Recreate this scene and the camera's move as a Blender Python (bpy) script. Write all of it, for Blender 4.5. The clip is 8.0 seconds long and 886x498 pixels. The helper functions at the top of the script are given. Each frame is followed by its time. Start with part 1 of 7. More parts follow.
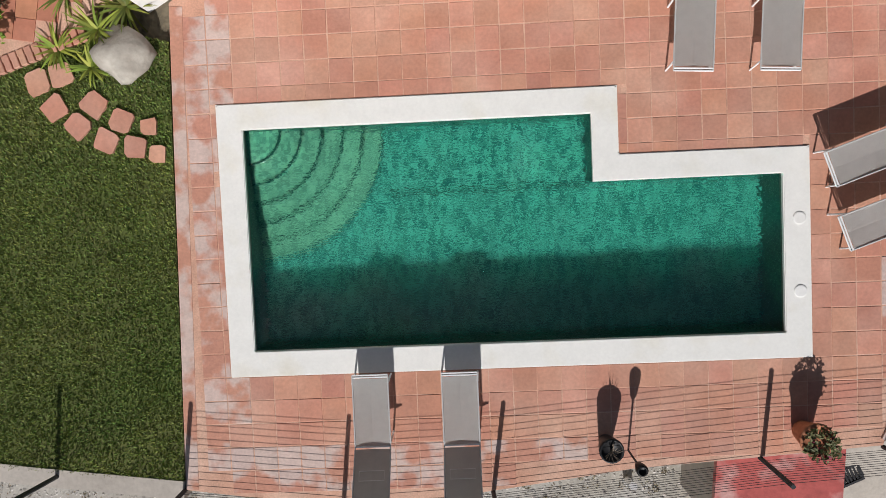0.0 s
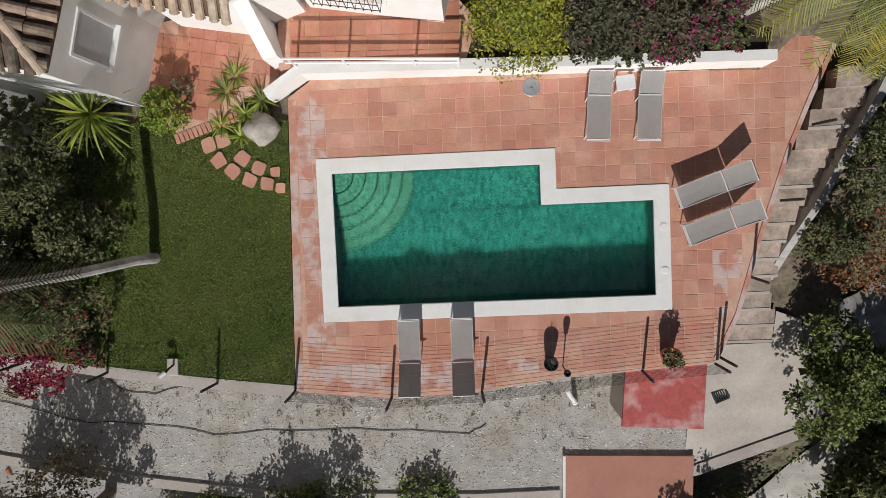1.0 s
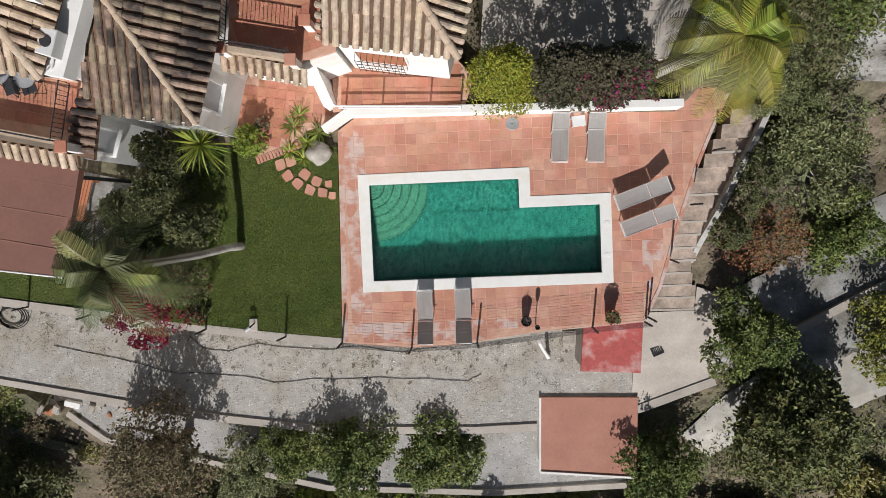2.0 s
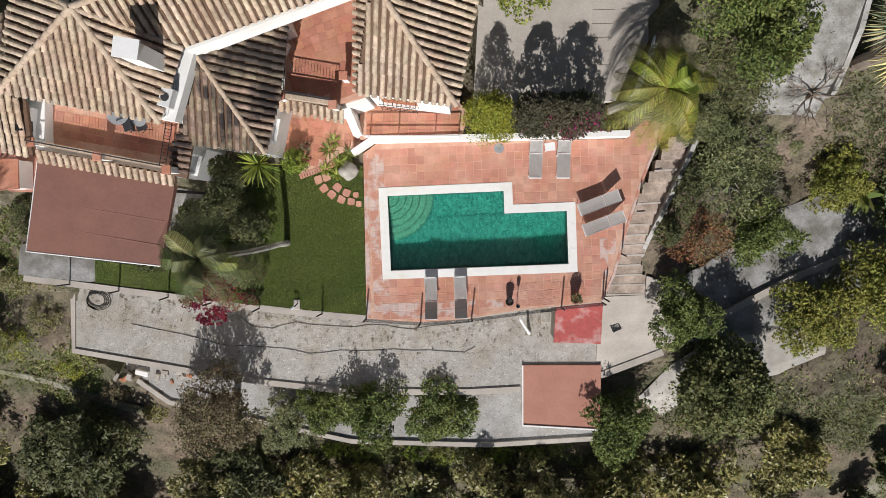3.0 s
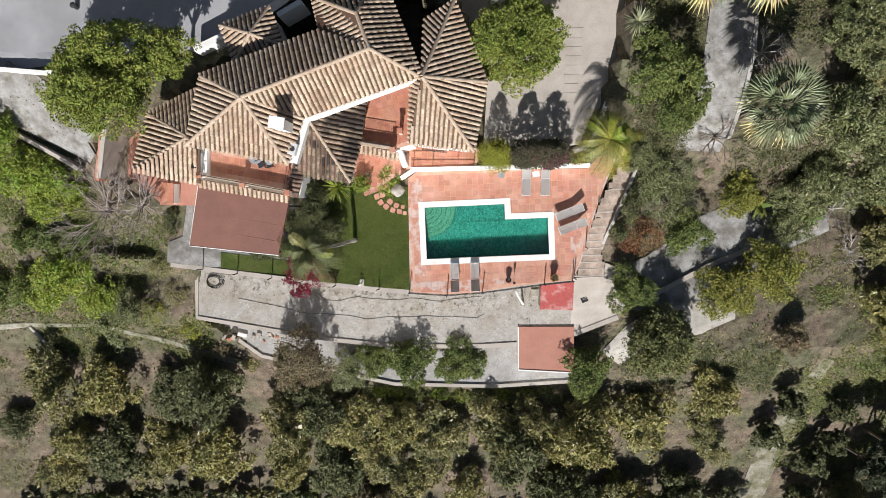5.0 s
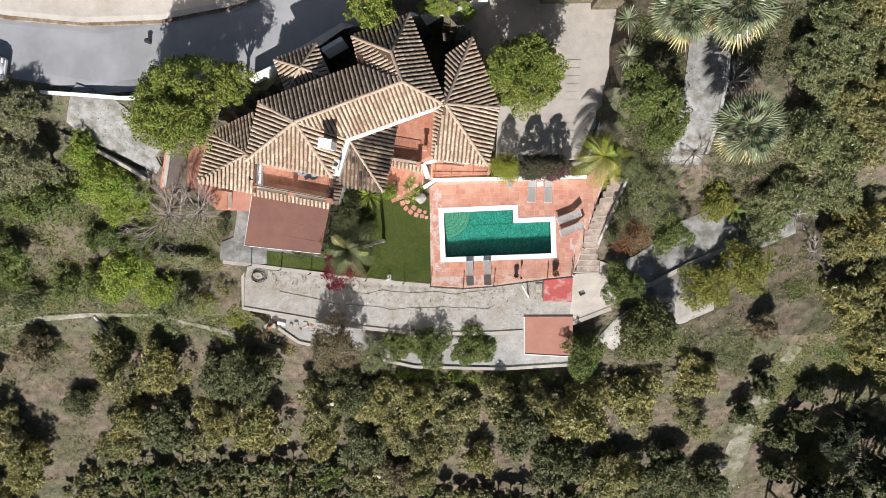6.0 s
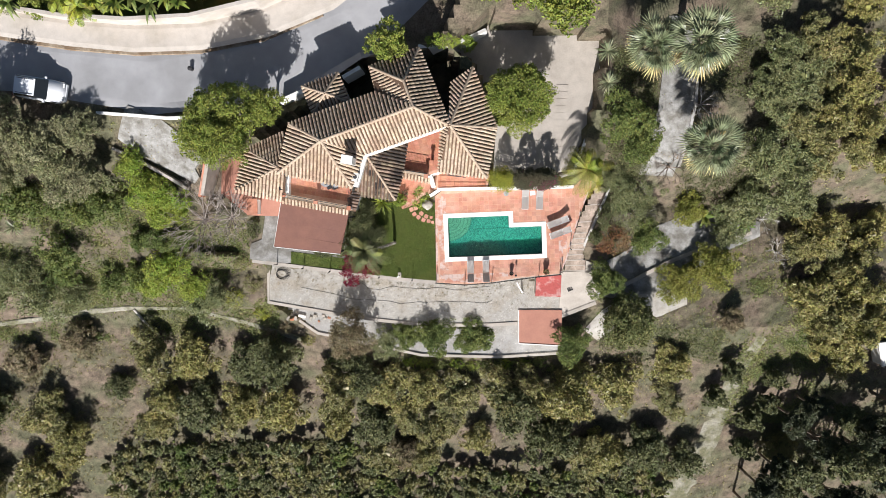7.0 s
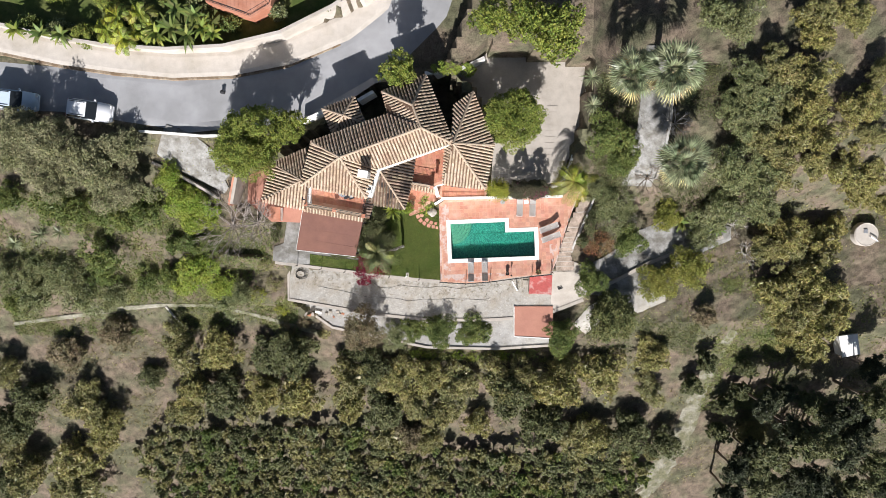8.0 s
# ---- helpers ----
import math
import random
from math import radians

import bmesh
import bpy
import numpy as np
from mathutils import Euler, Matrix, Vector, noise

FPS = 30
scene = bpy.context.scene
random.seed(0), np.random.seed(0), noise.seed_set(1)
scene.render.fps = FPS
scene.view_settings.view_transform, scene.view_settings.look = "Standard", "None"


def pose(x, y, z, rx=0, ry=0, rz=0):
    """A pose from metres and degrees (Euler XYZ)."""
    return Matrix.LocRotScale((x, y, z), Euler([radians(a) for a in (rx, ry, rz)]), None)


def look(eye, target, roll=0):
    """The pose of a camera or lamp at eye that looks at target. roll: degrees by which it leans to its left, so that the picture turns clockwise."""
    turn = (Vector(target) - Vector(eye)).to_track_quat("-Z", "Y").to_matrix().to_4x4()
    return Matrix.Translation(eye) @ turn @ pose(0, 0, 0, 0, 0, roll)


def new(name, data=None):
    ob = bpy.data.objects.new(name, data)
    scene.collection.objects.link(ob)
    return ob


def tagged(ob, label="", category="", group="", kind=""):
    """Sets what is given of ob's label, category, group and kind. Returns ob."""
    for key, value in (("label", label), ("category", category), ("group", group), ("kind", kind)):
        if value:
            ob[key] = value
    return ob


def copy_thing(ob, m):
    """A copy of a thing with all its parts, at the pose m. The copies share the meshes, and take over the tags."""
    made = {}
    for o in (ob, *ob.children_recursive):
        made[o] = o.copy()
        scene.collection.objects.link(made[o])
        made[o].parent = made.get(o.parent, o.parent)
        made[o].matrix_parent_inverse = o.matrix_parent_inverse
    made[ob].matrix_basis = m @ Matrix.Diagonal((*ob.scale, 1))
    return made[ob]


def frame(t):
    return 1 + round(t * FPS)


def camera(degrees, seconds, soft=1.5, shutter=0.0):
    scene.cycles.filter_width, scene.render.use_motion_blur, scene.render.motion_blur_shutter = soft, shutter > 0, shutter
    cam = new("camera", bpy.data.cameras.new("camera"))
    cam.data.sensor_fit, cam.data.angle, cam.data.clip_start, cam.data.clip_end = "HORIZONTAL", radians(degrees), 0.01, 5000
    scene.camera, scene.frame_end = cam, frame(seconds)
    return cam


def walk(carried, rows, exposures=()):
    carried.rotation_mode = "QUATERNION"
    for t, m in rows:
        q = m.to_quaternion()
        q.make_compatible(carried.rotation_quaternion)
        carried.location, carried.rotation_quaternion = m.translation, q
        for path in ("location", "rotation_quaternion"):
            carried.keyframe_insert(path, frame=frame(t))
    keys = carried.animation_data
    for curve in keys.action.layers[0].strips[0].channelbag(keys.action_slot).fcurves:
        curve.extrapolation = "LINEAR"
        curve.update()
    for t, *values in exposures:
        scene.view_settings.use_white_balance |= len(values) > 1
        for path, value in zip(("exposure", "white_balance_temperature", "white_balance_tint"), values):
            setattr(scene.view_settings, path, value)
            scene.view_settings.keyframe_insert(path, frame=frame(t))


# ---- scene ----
# camera: rows of seconds, x, y, z, turns about x, y, z
cam = camera(65.0, 8.0, soft=0.6)
ROWS = [
    (0.0, -0.000, 0.000, 9.341, -3.028, 1.887, -0.050),
    (0.5, 0.023, 0.207, 12.514, -3.083, 2.000, -0.018),
    (1.0, 0.071, 0.262, 15.612, -3.097, 2.105, -0.027),
    (1.5, 0.076, 0.261, 18.681, -3.090, 2.136, -0.048),
    (3.0, 0.275, 0.440, 27.931, -2.990, 2.149, 0.026),
    (3.5, 0.345, 0.567, 31.098, -3.010, 2.237, -0.019),
    (4.0, 0.423, 0.639, 34.275, -3.074, 2.308, -0.076),
    (4.5, 0.407, 0.773, 37.419, -3.144, 2.351, -0.102),
    (5.0, -0.209, 0.942, 40.642, -3.177, 2.419, -0.088),
    (6.5, -1.099, 1.593, 50.263, -3.317, 2.470, 0.069),
    (7.0, -1.113, 1.852, 53.421, -3.336, 2.420, 0.101),
    (7.5, -1.155, 2.126, 56.564, -3.349, 2.337, 0.113),
    (8.0, -1.324, 2.484, 59.754, -3.365, 2.229, 0.076),
]
EXPOSURES = ((0.0, -0.24), (0.5, -0.48), (1.0, -0.46), (1.5, -0.3), (2.5, -0.12), (3.5, -0.01), (4.5, 0.17), (6.5, 0.42), (8.0, 0.5))
walk(cam, [(t, pose(x, y, z, rx, ry, rz)) for t, x, y, z, rx, ry, rz in ROWS], EXPOSURES)

# world, sun
SUN_UP, SUN_TURN = radians(36), radians(4.5)
world = bpy.data.worlds.new("sky")
scene.world = world
world.use_nodes = True
sky = world.node_tree.nodes.new("ShaderNodeTexSky")
sky.sky_type, sky.sun_disc = "NISHITA", False
sky.sun_elevation, sky.sun_rotation = SUN_UP, math.pi + SUN_TURN
background = world.node_tree.nodes["Background"]
background.inputs["Strength"].default_value = 0.045
world.node_tree.links.new(sky.outputs["Color"], background.inputs["Color"])
sun_lamp = bpy.data.lights.new("sun", "SUN")
sun_lamp.energy, sun_lamp.angle, sun_lamp.color = 5.25, radians(0.5), (1.0, 0.972, 0.962)
sun = new("sun", sun_lamp)
sun.matrix_world = look((0, 0, 60), (math.sin(SUN_TURN) * math.cos(SUN_UP), math.cos(SUN_TURN) * math.cos(SUN_UP), 60 - math.sin(SUN_UP)))


# materials
def surface(name, colour, rough=0.8, fine=30.0, coarse=1.5, spread=0.25, bump=0.15, other=None, mix=0.5, pieces="", piece_spread=0.25, metal=0.0, scale_z=1.0, sharp=0.25):
    """A rough coloured surface: grain and stains at two sizes, relief, an optional second colour in patches, and change from piece to piece."""
    m = bpy.data.materials.new(name)
    m.use_nodes = True
    nt = m.node_tree
    bsdf = nt.nodes["Principled BSDF"]
    bsdf.inputs["Roughness"].default_value, bsdf.inputs["Metallic"].default_value = rough, metal
    bsdf.inputs["Specular IOR Level"].default_value = 0.3
    where = nt.nodes.new("ShaderNodeTexCoord")
    geo = nt.nodes.new("ShaderNodeNewGeometry")

    def noise_at(scale, detail=4.0):
        n = nt.nodes.new("ShaderNodeTexNoise")
        n.inputs["Scale"].default_value, n.inputs["Detail"].default_value = scale, detail
        nt.links.new(geo.outputs["Position"], n.inputs["Vector"])
        return n

    def ramp_of(src, lo, hi):
        r = nt.nodes.new("ShaderNodeMapRange")
        r.inputs["From Min"].default_value, r.inputs["From Max"].default_value = lo, hi
        nt.links.new(src, r.inputs["Value"])
        return r.outputs["Result"]

    def blend(kind, factor, a, b):
        x = nt.nodes.new("ShaderNodeMix")
        x.data_type, x.blend_type = "RGBA", kind
        for socket, value in ((x.inputs[0], factor), (x.inputs[6], a), (x.inputs[7], b)):
            if isinstance(value, (int, float)):
                socket.default_value = value
            elif isinstance(value, tuple):
                socket.default_value = (*value, 1)
            else:
                nt.links.new(value, socket)
        return x.outputs[2]

    out = tuple(colour)
    n_fine, n_coarse = noise_at(fine), noise_at(coarse, 6.0)
    if other:
        out = blend("MIX", ramp_of(n_coarse.outputs["Fac"], mix - sharp * 0.5, mix + sharp * 0.5), out, tuple(other))
    grey = nt.nodes.new("ShaderNodeMapRange")
    grey.inputs["From Min"].default_value, grey.inputs["From Max"].default_value = 0.25, 0.75
    grey.inputs["To Min"].default_value, grey.inputs["To Max"].default_value = 1 - spread, 1 + spread
    mixed = nt.nodes.new("ShaderNodeMath")
    mixed.operation = "MULTIPLY_ADD"
    nt.links.new(n_fine.outputs["Fac"], mixed.inputs[0])
    mixed.inputs[1].default_value = 0.5
    half = nt.nodes.new("ShaderNodeMath")
    half.operation = "MULTIPLY"
    nt.links.new(noise_at(coarse * 3.7, 5.0).outputs["Fac"], half.inputs[0])
    half.inputs[1].default_value = 0.5
    nt.links.new(half.outputs[0], mixed.inputs[2])
    nt.links.new(mixed.outputs[0], grey.inputs["Value"])
    tone = nt.nodes.new("ShaderNodeCombineColor")
    for k in range(3):
        nt.links.new(grey.outputs["Result"], tone.inputs[k])
    out = blend("MULTIPLY", 1.0, out, tone.outputs[0])
    if pieces:
        if pieces == "object":
            info = nt.nodes.new("ShaderNodeObjectInfo").outputs["Random"]
        else:
            info = geo.outputs["Random Per Island"]
        hsv = nt.nodes.new("ShaderNodeHueSaturation")
        value = nt.nodes.new("ShaderNodeMapRange")
        value.inputs["To Min"].default_value, value.inputs["To Max"].default_value = 1 - piece_spread, 1 + piece_spread
        nt.links.new(info, value.inputs["Value"])
        nt.links.new(value.outputs["Result"], hsv.inputs["Value"])
        hue = nt.nodes.new("ShaderNodeMath")
        hue.operation = "MULTIPLY"
        hue.inputs[1].default_value = 7.31
        nt.links.new(info, hue.inputs[0])
        frac = nt.nodes.new("ShaderNodeMath")
        frac.operation = "FRACT"
        nt.links.new(hue.outputs[0], frac.inputs[0])
        shift = nt.nodes.new("ShaderNodeMapRange")
        shift.inputs["To Min"].default_value, shift.inputs["To Max"].default_value = 0.5 - piece_spread * 0.06, 0.5 + piece_spread * 0.06
        nt.links.new(frac.outputs[0], shift.inputs["Value"])
        nt.links.new(shift.outputs["Result"], hsv.inputs["Hue"])
        nt.links.new(out, hsv.inputs["Color"])
        out = hsv.outputs["Color"]
    nt.links.new(out, bsdf.inputs["Base Color"])
    if bump:
        b = nt.nodes.new("ShaderNodeBump")
        b.inputs["Strength"].default_value, b.inputs["Distance"].default_value = min(1.0, bump * 2), 0.22 / fine
        nt.links.new(n_fine.outputs["Fac"], b.inputs["Height"])
        nt.links.new(b.outputs["Normal"], bsdf.inputs["Normal"])
    return m


def leafy(name, colour, other, rough=0.6, spread=0.5):
    m = surface(name, colour, rough, 3.0, 0.6, 0.2, 0.0, other, 0.5, "island", spread, sharp=0.3)
    nt = m.node_tree
    bsdf = nt.nodes["Principled BSDF"]
    bsdf.inputs["Specular IOR Level"].default_value = 0.35
    leaf = nt.nodes.new("ShaderNodeBsdfTranslucent")
    both = nt.nodes.new("ShaderNodeMixShader")
    both.inputs[0].default_value = 0.12
    src = bsdf.inputs["Base Color"].links[0].from_socket
    nt.links.new(src, leaf.inputs["Color"])
    nt.links.new(bsdf.outputs[0], both.inputs[1])
    nt.links.new(leaf.outputs[0], both.inputs[2])
    nt.links.new(both.outputs[0], nt.nodes["Material Output"].inputs["Surface"])
    return m



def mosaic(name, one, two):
    """Small square glass tiles of mixed shades in one colour family; contrast doubles as rippled light."""
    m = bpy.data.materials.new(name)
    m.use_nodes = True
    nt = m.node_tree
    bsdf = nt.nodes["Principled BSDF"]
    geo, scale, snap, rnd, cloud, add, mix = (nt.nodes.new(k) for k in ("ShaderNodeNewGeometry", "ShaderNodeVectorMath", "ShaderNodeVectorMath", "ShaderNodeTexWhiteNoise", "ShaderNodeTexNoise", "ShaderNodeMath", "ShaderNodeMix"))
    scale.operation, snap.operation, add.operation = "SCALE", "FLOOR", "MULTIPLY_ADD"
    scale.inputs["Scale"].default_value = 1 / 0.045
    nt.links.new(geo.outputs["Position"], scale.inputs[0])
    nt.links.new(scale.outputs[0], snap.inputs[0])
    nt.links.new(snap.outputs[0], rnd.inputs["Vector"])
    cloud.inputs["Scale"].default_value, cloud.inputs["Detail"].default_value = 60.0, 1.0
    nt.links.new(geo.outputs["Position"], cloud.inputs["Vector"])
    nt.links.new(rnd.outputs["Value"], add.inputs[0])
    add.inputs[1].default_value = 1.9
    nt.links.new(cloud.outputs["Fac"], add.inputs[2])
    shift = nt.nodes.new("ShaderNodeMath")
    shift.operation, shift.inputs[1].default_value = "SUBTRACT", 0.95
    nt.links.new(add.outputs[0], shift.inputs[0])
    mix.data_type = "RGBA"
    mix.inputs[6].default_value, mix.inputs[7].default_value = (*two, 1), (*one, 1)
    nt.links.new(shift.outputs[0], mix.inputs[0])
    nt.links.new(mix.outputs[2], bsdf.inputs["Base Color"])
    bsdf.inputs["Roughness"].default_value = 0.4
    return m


TILE = surface("terracotta", (0.505, 0.235, 0.16), 0.75, 22, 0.9, 0.2, 0.1, (0.575, 0.33, 0.245), 0.56, "object", 0.1, sharp=0.3)
TILE_REST = surface("terracotta_far", (0.505, 0.235, 0.16), 0.75, 22, 0.9, 0.2, 0.1, (0.575, 0.33, 0.245), 0.56, "island", 0.1, sharp=0.3)
GROUT = surface("pale_grout", (0.62, 0.40, 0.30), 0.9, 40, 1.2, 0.3, 0.1, (0.55, 0.30, 0.21), 0.5)
PINK = surface("mortar_smeared_tile", (0.505, 0.245, 0.175), 0.85, 25, 1.9, 0.22, 0.15, (0.57, 0.435, 0.385), 0.5, "object", 0.05, sharp=0.1)
PLASTER = surface("white_plaster", (0.80, 0.79, 0.76), 0.8, 18, 0.8, 0.08, 0.1, (0.72, 0.70, 0.65), 0.62)
COPING = surface("white_coping", (0.78, 0.77, 0.73), 0.7, 25, 1.1, 0.07, 0.08, (0.70, 0.66, 0.55), 0.66)
# paler than the floor: light through shallower water, put into the tile colour
STEPS = mosaic("pool_step_mosaic", (0.34, 0.36, 0.25), (0.17, 0.21, 0.15))
# wide light-dark contrast puts the water's rippled light into the floor colour
POOL = mosaic("pool_mosaic_caustics", (0.15, 0.335, 0.27), (0.015, 0.10, 0.085))
# dark green walls, coloured darker still to deepen the shade in the basin
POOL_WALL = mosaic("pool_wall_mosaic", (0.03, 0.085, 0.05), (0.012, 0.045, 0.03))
STAIR = surface("stained_stair", (0.48, 0.39, 0.325), 0.9, 16, 1.6, 0.35, 0.2, (0.29, 0.235, 0.19), 0.5)
# dark green for the painted riser shade on the pool steps and shelf
RISER_DARK = surface("shaded_riser_green", (0.03, 0.075, 0.055), 0.5, 20, 2, 0.3, 0.1)
ROOF = surface("roof_tile", (0.415, 0.305, 0.215), 0.85, 9, 0.9, 0.55, 0.3, (0.49, 0.395, 0.295), 0.5, "island", 0.18)
# dark blotches are part stain, part palm frond shadow painted into the colour
ROOF_STAIN_SHADE = surface("stain_shade_roof_tile", (0.285, 0.215, 0.155), 0.9, 12, 1.2, 0.5, 0.3, (0.05, 0.04, 0.035), 0.49, "object", 0.35, sharp=0.16)
# darker than the tiles, so the channels between their rows come out dark
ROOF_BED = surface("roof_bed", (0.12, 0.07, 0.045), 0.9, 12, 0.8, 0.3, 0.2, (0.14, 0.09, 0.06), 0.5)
SHUTTER = surface("grey_shutter", (0.40, 0.41, 0.42), 0.5, 20, 2, 0.12, 0.05)
RIDGE = surface("ridge_mortar", (0.42, 0.315, 0.23), 0.9, 14, 1.5, 0.3, 0.2, (0.48, 0.385, 0.29), 0.5)
GRASS_BED = surface("lawn_soil", (0.075, 0.105, 0.024), 0.95, 40, 0.7, 0.5, 0.3, (0.115, 0.125, 0.04), 0.5)
BLADES = leafy("grass_blade", (0.113, 0.172, 0.032), (0.177, 0.215, 0.048), 0.6, 0.55)
EARTH = surface("dry_earth", (0.158, 0.122, 0.09), 0.95, 9, 0.45, 0.85, 0.7, (0.10, 0.098, 0.058), 0.5)
GRAVEL = surface("pale_gravel", (0.39, 0.37, 0.335), 0.95, 26, 0.8, 0.35, 0.4, (0.35, 0.315, 0.26), 0.58)
PEBBLE = surface("pebble", (0.46, 0.44, 0.41), 0.9, 22, 0.8, 0.3, 0.2, (0.34, 0.31, 0.27), 0.55, "island", 0.4)
TRACK = surface("pale_track", (0.29, 0.275, 0.225), 0.95, 7, 0.9, 0.5, 0.4, (0.14, 0.135, 0.08), 0.47)
CONCRETE = surface("concrete", (0.46, 0.415, 0.365), 0.9, 14, 0.5, 0.2, 0.15, (0.38, 0.34, 0.295), 0.55)
GREY = surface("grey_concrete", (0.39, 0.38, 0.365), 0.9, 14, 0.6, 0.28, 0.15, (0.30, 0.285, 0.255), 0.55)
ASPHALT = surface("worn_asphalt", (0.355, 0.355, 0.365), 0.9, 25, 0.35, 0.16, 0.15, (0.29, 0.29, 0.295), 0.54)
SAND = surface("pale_pavement", (0.52, 0.475, 0.425), 0.9, 14, 0.6, 0.16, 0.1, (0.43, 0.385, 0.33), 0.56)
RED = surface("red_painted_screed", (0.42, 0.095, 0.085), 0.7, 12, 1.3, 0.25, 0.1, (0.58, 0.36, 0.33), 0.6, sharp=0.14)
SHEET = surface("brown_roof_felt", (0.235, 0.115, 0.085), 0.8, 9, 0.5, 0.12, 0.08, (0.20, 0.10, 0.078), 0.5)
SHED_TOP = surface("pink_roof_felt", (0.44, 0.215, 0.155), 0.8, 9, 0.6, 0.12, 0.08, (0.40, 0.19, 0.14), 0.5)
FLOOR_TILE = surface("terrace_floor_tile", (0.45, 0.19, 0.12), 0.7, 14, 0.9, 0.2, 0.1, (0.52, 0.26, 0.18), 0.55, "island", 0.12)
TERRACE = surface("terrace_tile", (0.45, 0.19, 0.12), 0.75, 10, 0.8, 0.16, 0.08, (0.52, 0.26, 0.18), 0.55)
COOLER = surface("cooling_unit_paint", (0.62, 0.62, 0.6), 0.5, 20, 1, 0.08, 0.03)
MESH = surface("grey_mesh_fabric", (0.56, 0.545, 0.52), 0.8, 90, 3, 0.08, 0.1)
FRAME_GREY = surface("grey_lounger_frame", (0.5, 0.5, 0.49), 0.45, 10, 2, 0.05, 0.0)
FRAME_WHITE = surface("white_metal", (0.75, 0.75, 0.74), 0.4, 10, 2, 0.04, 0.0)
IRON = surface("dark_iron", (0.035, 0.035, 0.038), 0.6, 30, 3, 0.2, 0.1)
GALV = surface("galvanised_metal", (0.42, 0.43, 0.45), 0.45, 20, 3, 0.15, 0.05, metal=0.6)
BARK = surface("bark", (0.17, 0.13, 0.10), 0.95, 18, 2, 0.35, 0.5, (0.24, 0.20, 0.16), 0.5)
PALE_BARK = surface("pale_bark", (0.46, 0.44, 0.41), 0.95, 18, 2, 0.3, 0.4, (0.30, 0.27, 0.24), 0.5)
TWIG = surface("grey_twig", (0.38, 0.335, 0.305), 0.95, 18, 2, 0.35, 0.3, (0.27, 0.23, 0.205), 0.5)
LITTER = surface("leaf_litter_gutter", (0.20, 0.14, 0.09), 0.95, 16, 1.5, 0.5, 0.4, (0.33, 0.27, 0.20), 0.52)
YARD = surface("yard_concrete", (0.31, 0.305, 0.29), 0.93, 16, 1.3, 0.42, 0.3, (0.17, 0.16, 0.14), 0.5)
STONE = surface("stone", (0.42, 0.39, 0.34), 0.9, 12, 2, 0.25, 0.4, (0.30, 0.27, 0.23), 0.5)
CLAY = surface("clay_pot", (0.42, 0.17, 0.09), 0.8, 20, 4, 0.2, 0.1)
SOIL = surface("dark_soil", (0.05, 0.038, 0.028), 0.95, 30, 4, 0.4, 0.4)
BLACK = surface("black_plastic", (0.015, 0.015, 0.016), 0.5, 20, 3, 0.2, 0.0)
GLASS_DARK = surface("window_glass", (0.02, 0.024, 0.028), 0.08, 8, 1, 0.1, 0.0)
PAINT = surface("silver_car_paint", (0.74, 0.75, 0.77), 0.3, 8, 1, 0.04, 0.0)
TONES = {
    "olive": leafy("olive_leaf", (0.182, 0.182, 0.070), (0.255, 0.230, 0.088), 0.42),
    "yellow": leafy("yellowing_leaf", (0.275, 0.242, 0.080), (0.210, 0.205, 0.070), 0.42),
    "dark": leafy("dark_leaf", (0.085, 0.097, 0.037), (0.128, 0.134, 0.052)),
    "green": leafy("green_leaf", (0.105, 0.142, 0.036), (0.158, 0.185, 0.046)),
    "fresh": leafy("fresh_leaf", (0.16, 0.205, 0.034), (0.215, 0.242, 0.045)),
    # leaf colour darkened for the deep shade of the lower slope
    "shaded": leafy("shaded_woodland_leaf", (0.034, 0.045, 0.02), (0.055, 0.062, 0.026)),
    "bright": leafy("bright_leaf", (0.195, 0.276, 0.036), (0.260, 0.292, 0.048)),
    "grey": leafy("grey_green_leaf", (0.20, 0.208, 0.092), (0.152, 0.175, 0.07), 0.42),
    "brown": leafy("brown_leaf", (0.235, 0.18, 0.105), (0.165, 0.145, 0.075)),
    "rust": leafy("rust_leaf", (0.290, 0.109, 0.051), (0.174, 0.102, 0.043)),
    "magenta": leafy("magenta_bract", (0.42, 0.03, 0.16), (0.30, 0.02, 0.12)),
    "crimson": leafy("crimson_bract", (0.23, 0.010, 0.034), (0.13, 0.010, 0.028)),
    "gold": leafy("yellow_green_leaf", (0.30, 0.29, 0.03), (0.22, 0.25, 0.03)),
    "frond": leafy("palm_frond", (0.155, 0.185, 0.095), (0.26, 0.27, 0.155), 0.35),
    "straw": leafy("dry_frond", (0.58, 0.47, 0.23), (0.46, 0.37, 0.19)),
    "date": leafy("date_frond", (0.29, 0.26, 0.04), (0.18, 0.19, 0.045), 0.6),
    "mimosa": leafy("mimosa_leaf", (0.185, 0.20, 0.034), (0.245, 0.235, 0.045)),
    "moss": leafy("dull_green_leaf", (0.125, 0.14, 0.048), (0.16, 0.165, 0.055)),
    "plum": leafy("dusky_bougainvillea_leaf", (0.075, 0.076, 0.04), (0.105, 0.088, 0.052)),
    "silver": leafy("silvery_olive_leaf", (0.235, 0.225, 0.125), (0.185, 0.195, 0.085)),
    "hay": leafy("pale_meadow_grass", (0.205, 0.205, 0.075), (0.30, 0.255, 0.125)),
    "meadow": leafy("green_meadow_grass", (0.135, 0.17, 0.05), (0.215, 0.225, 0.075)),
    "deep": leafy("deep_green_frond", (0.055, 0.08, 0.024), (0.10, 0.12, 0.036), 0.65),
}


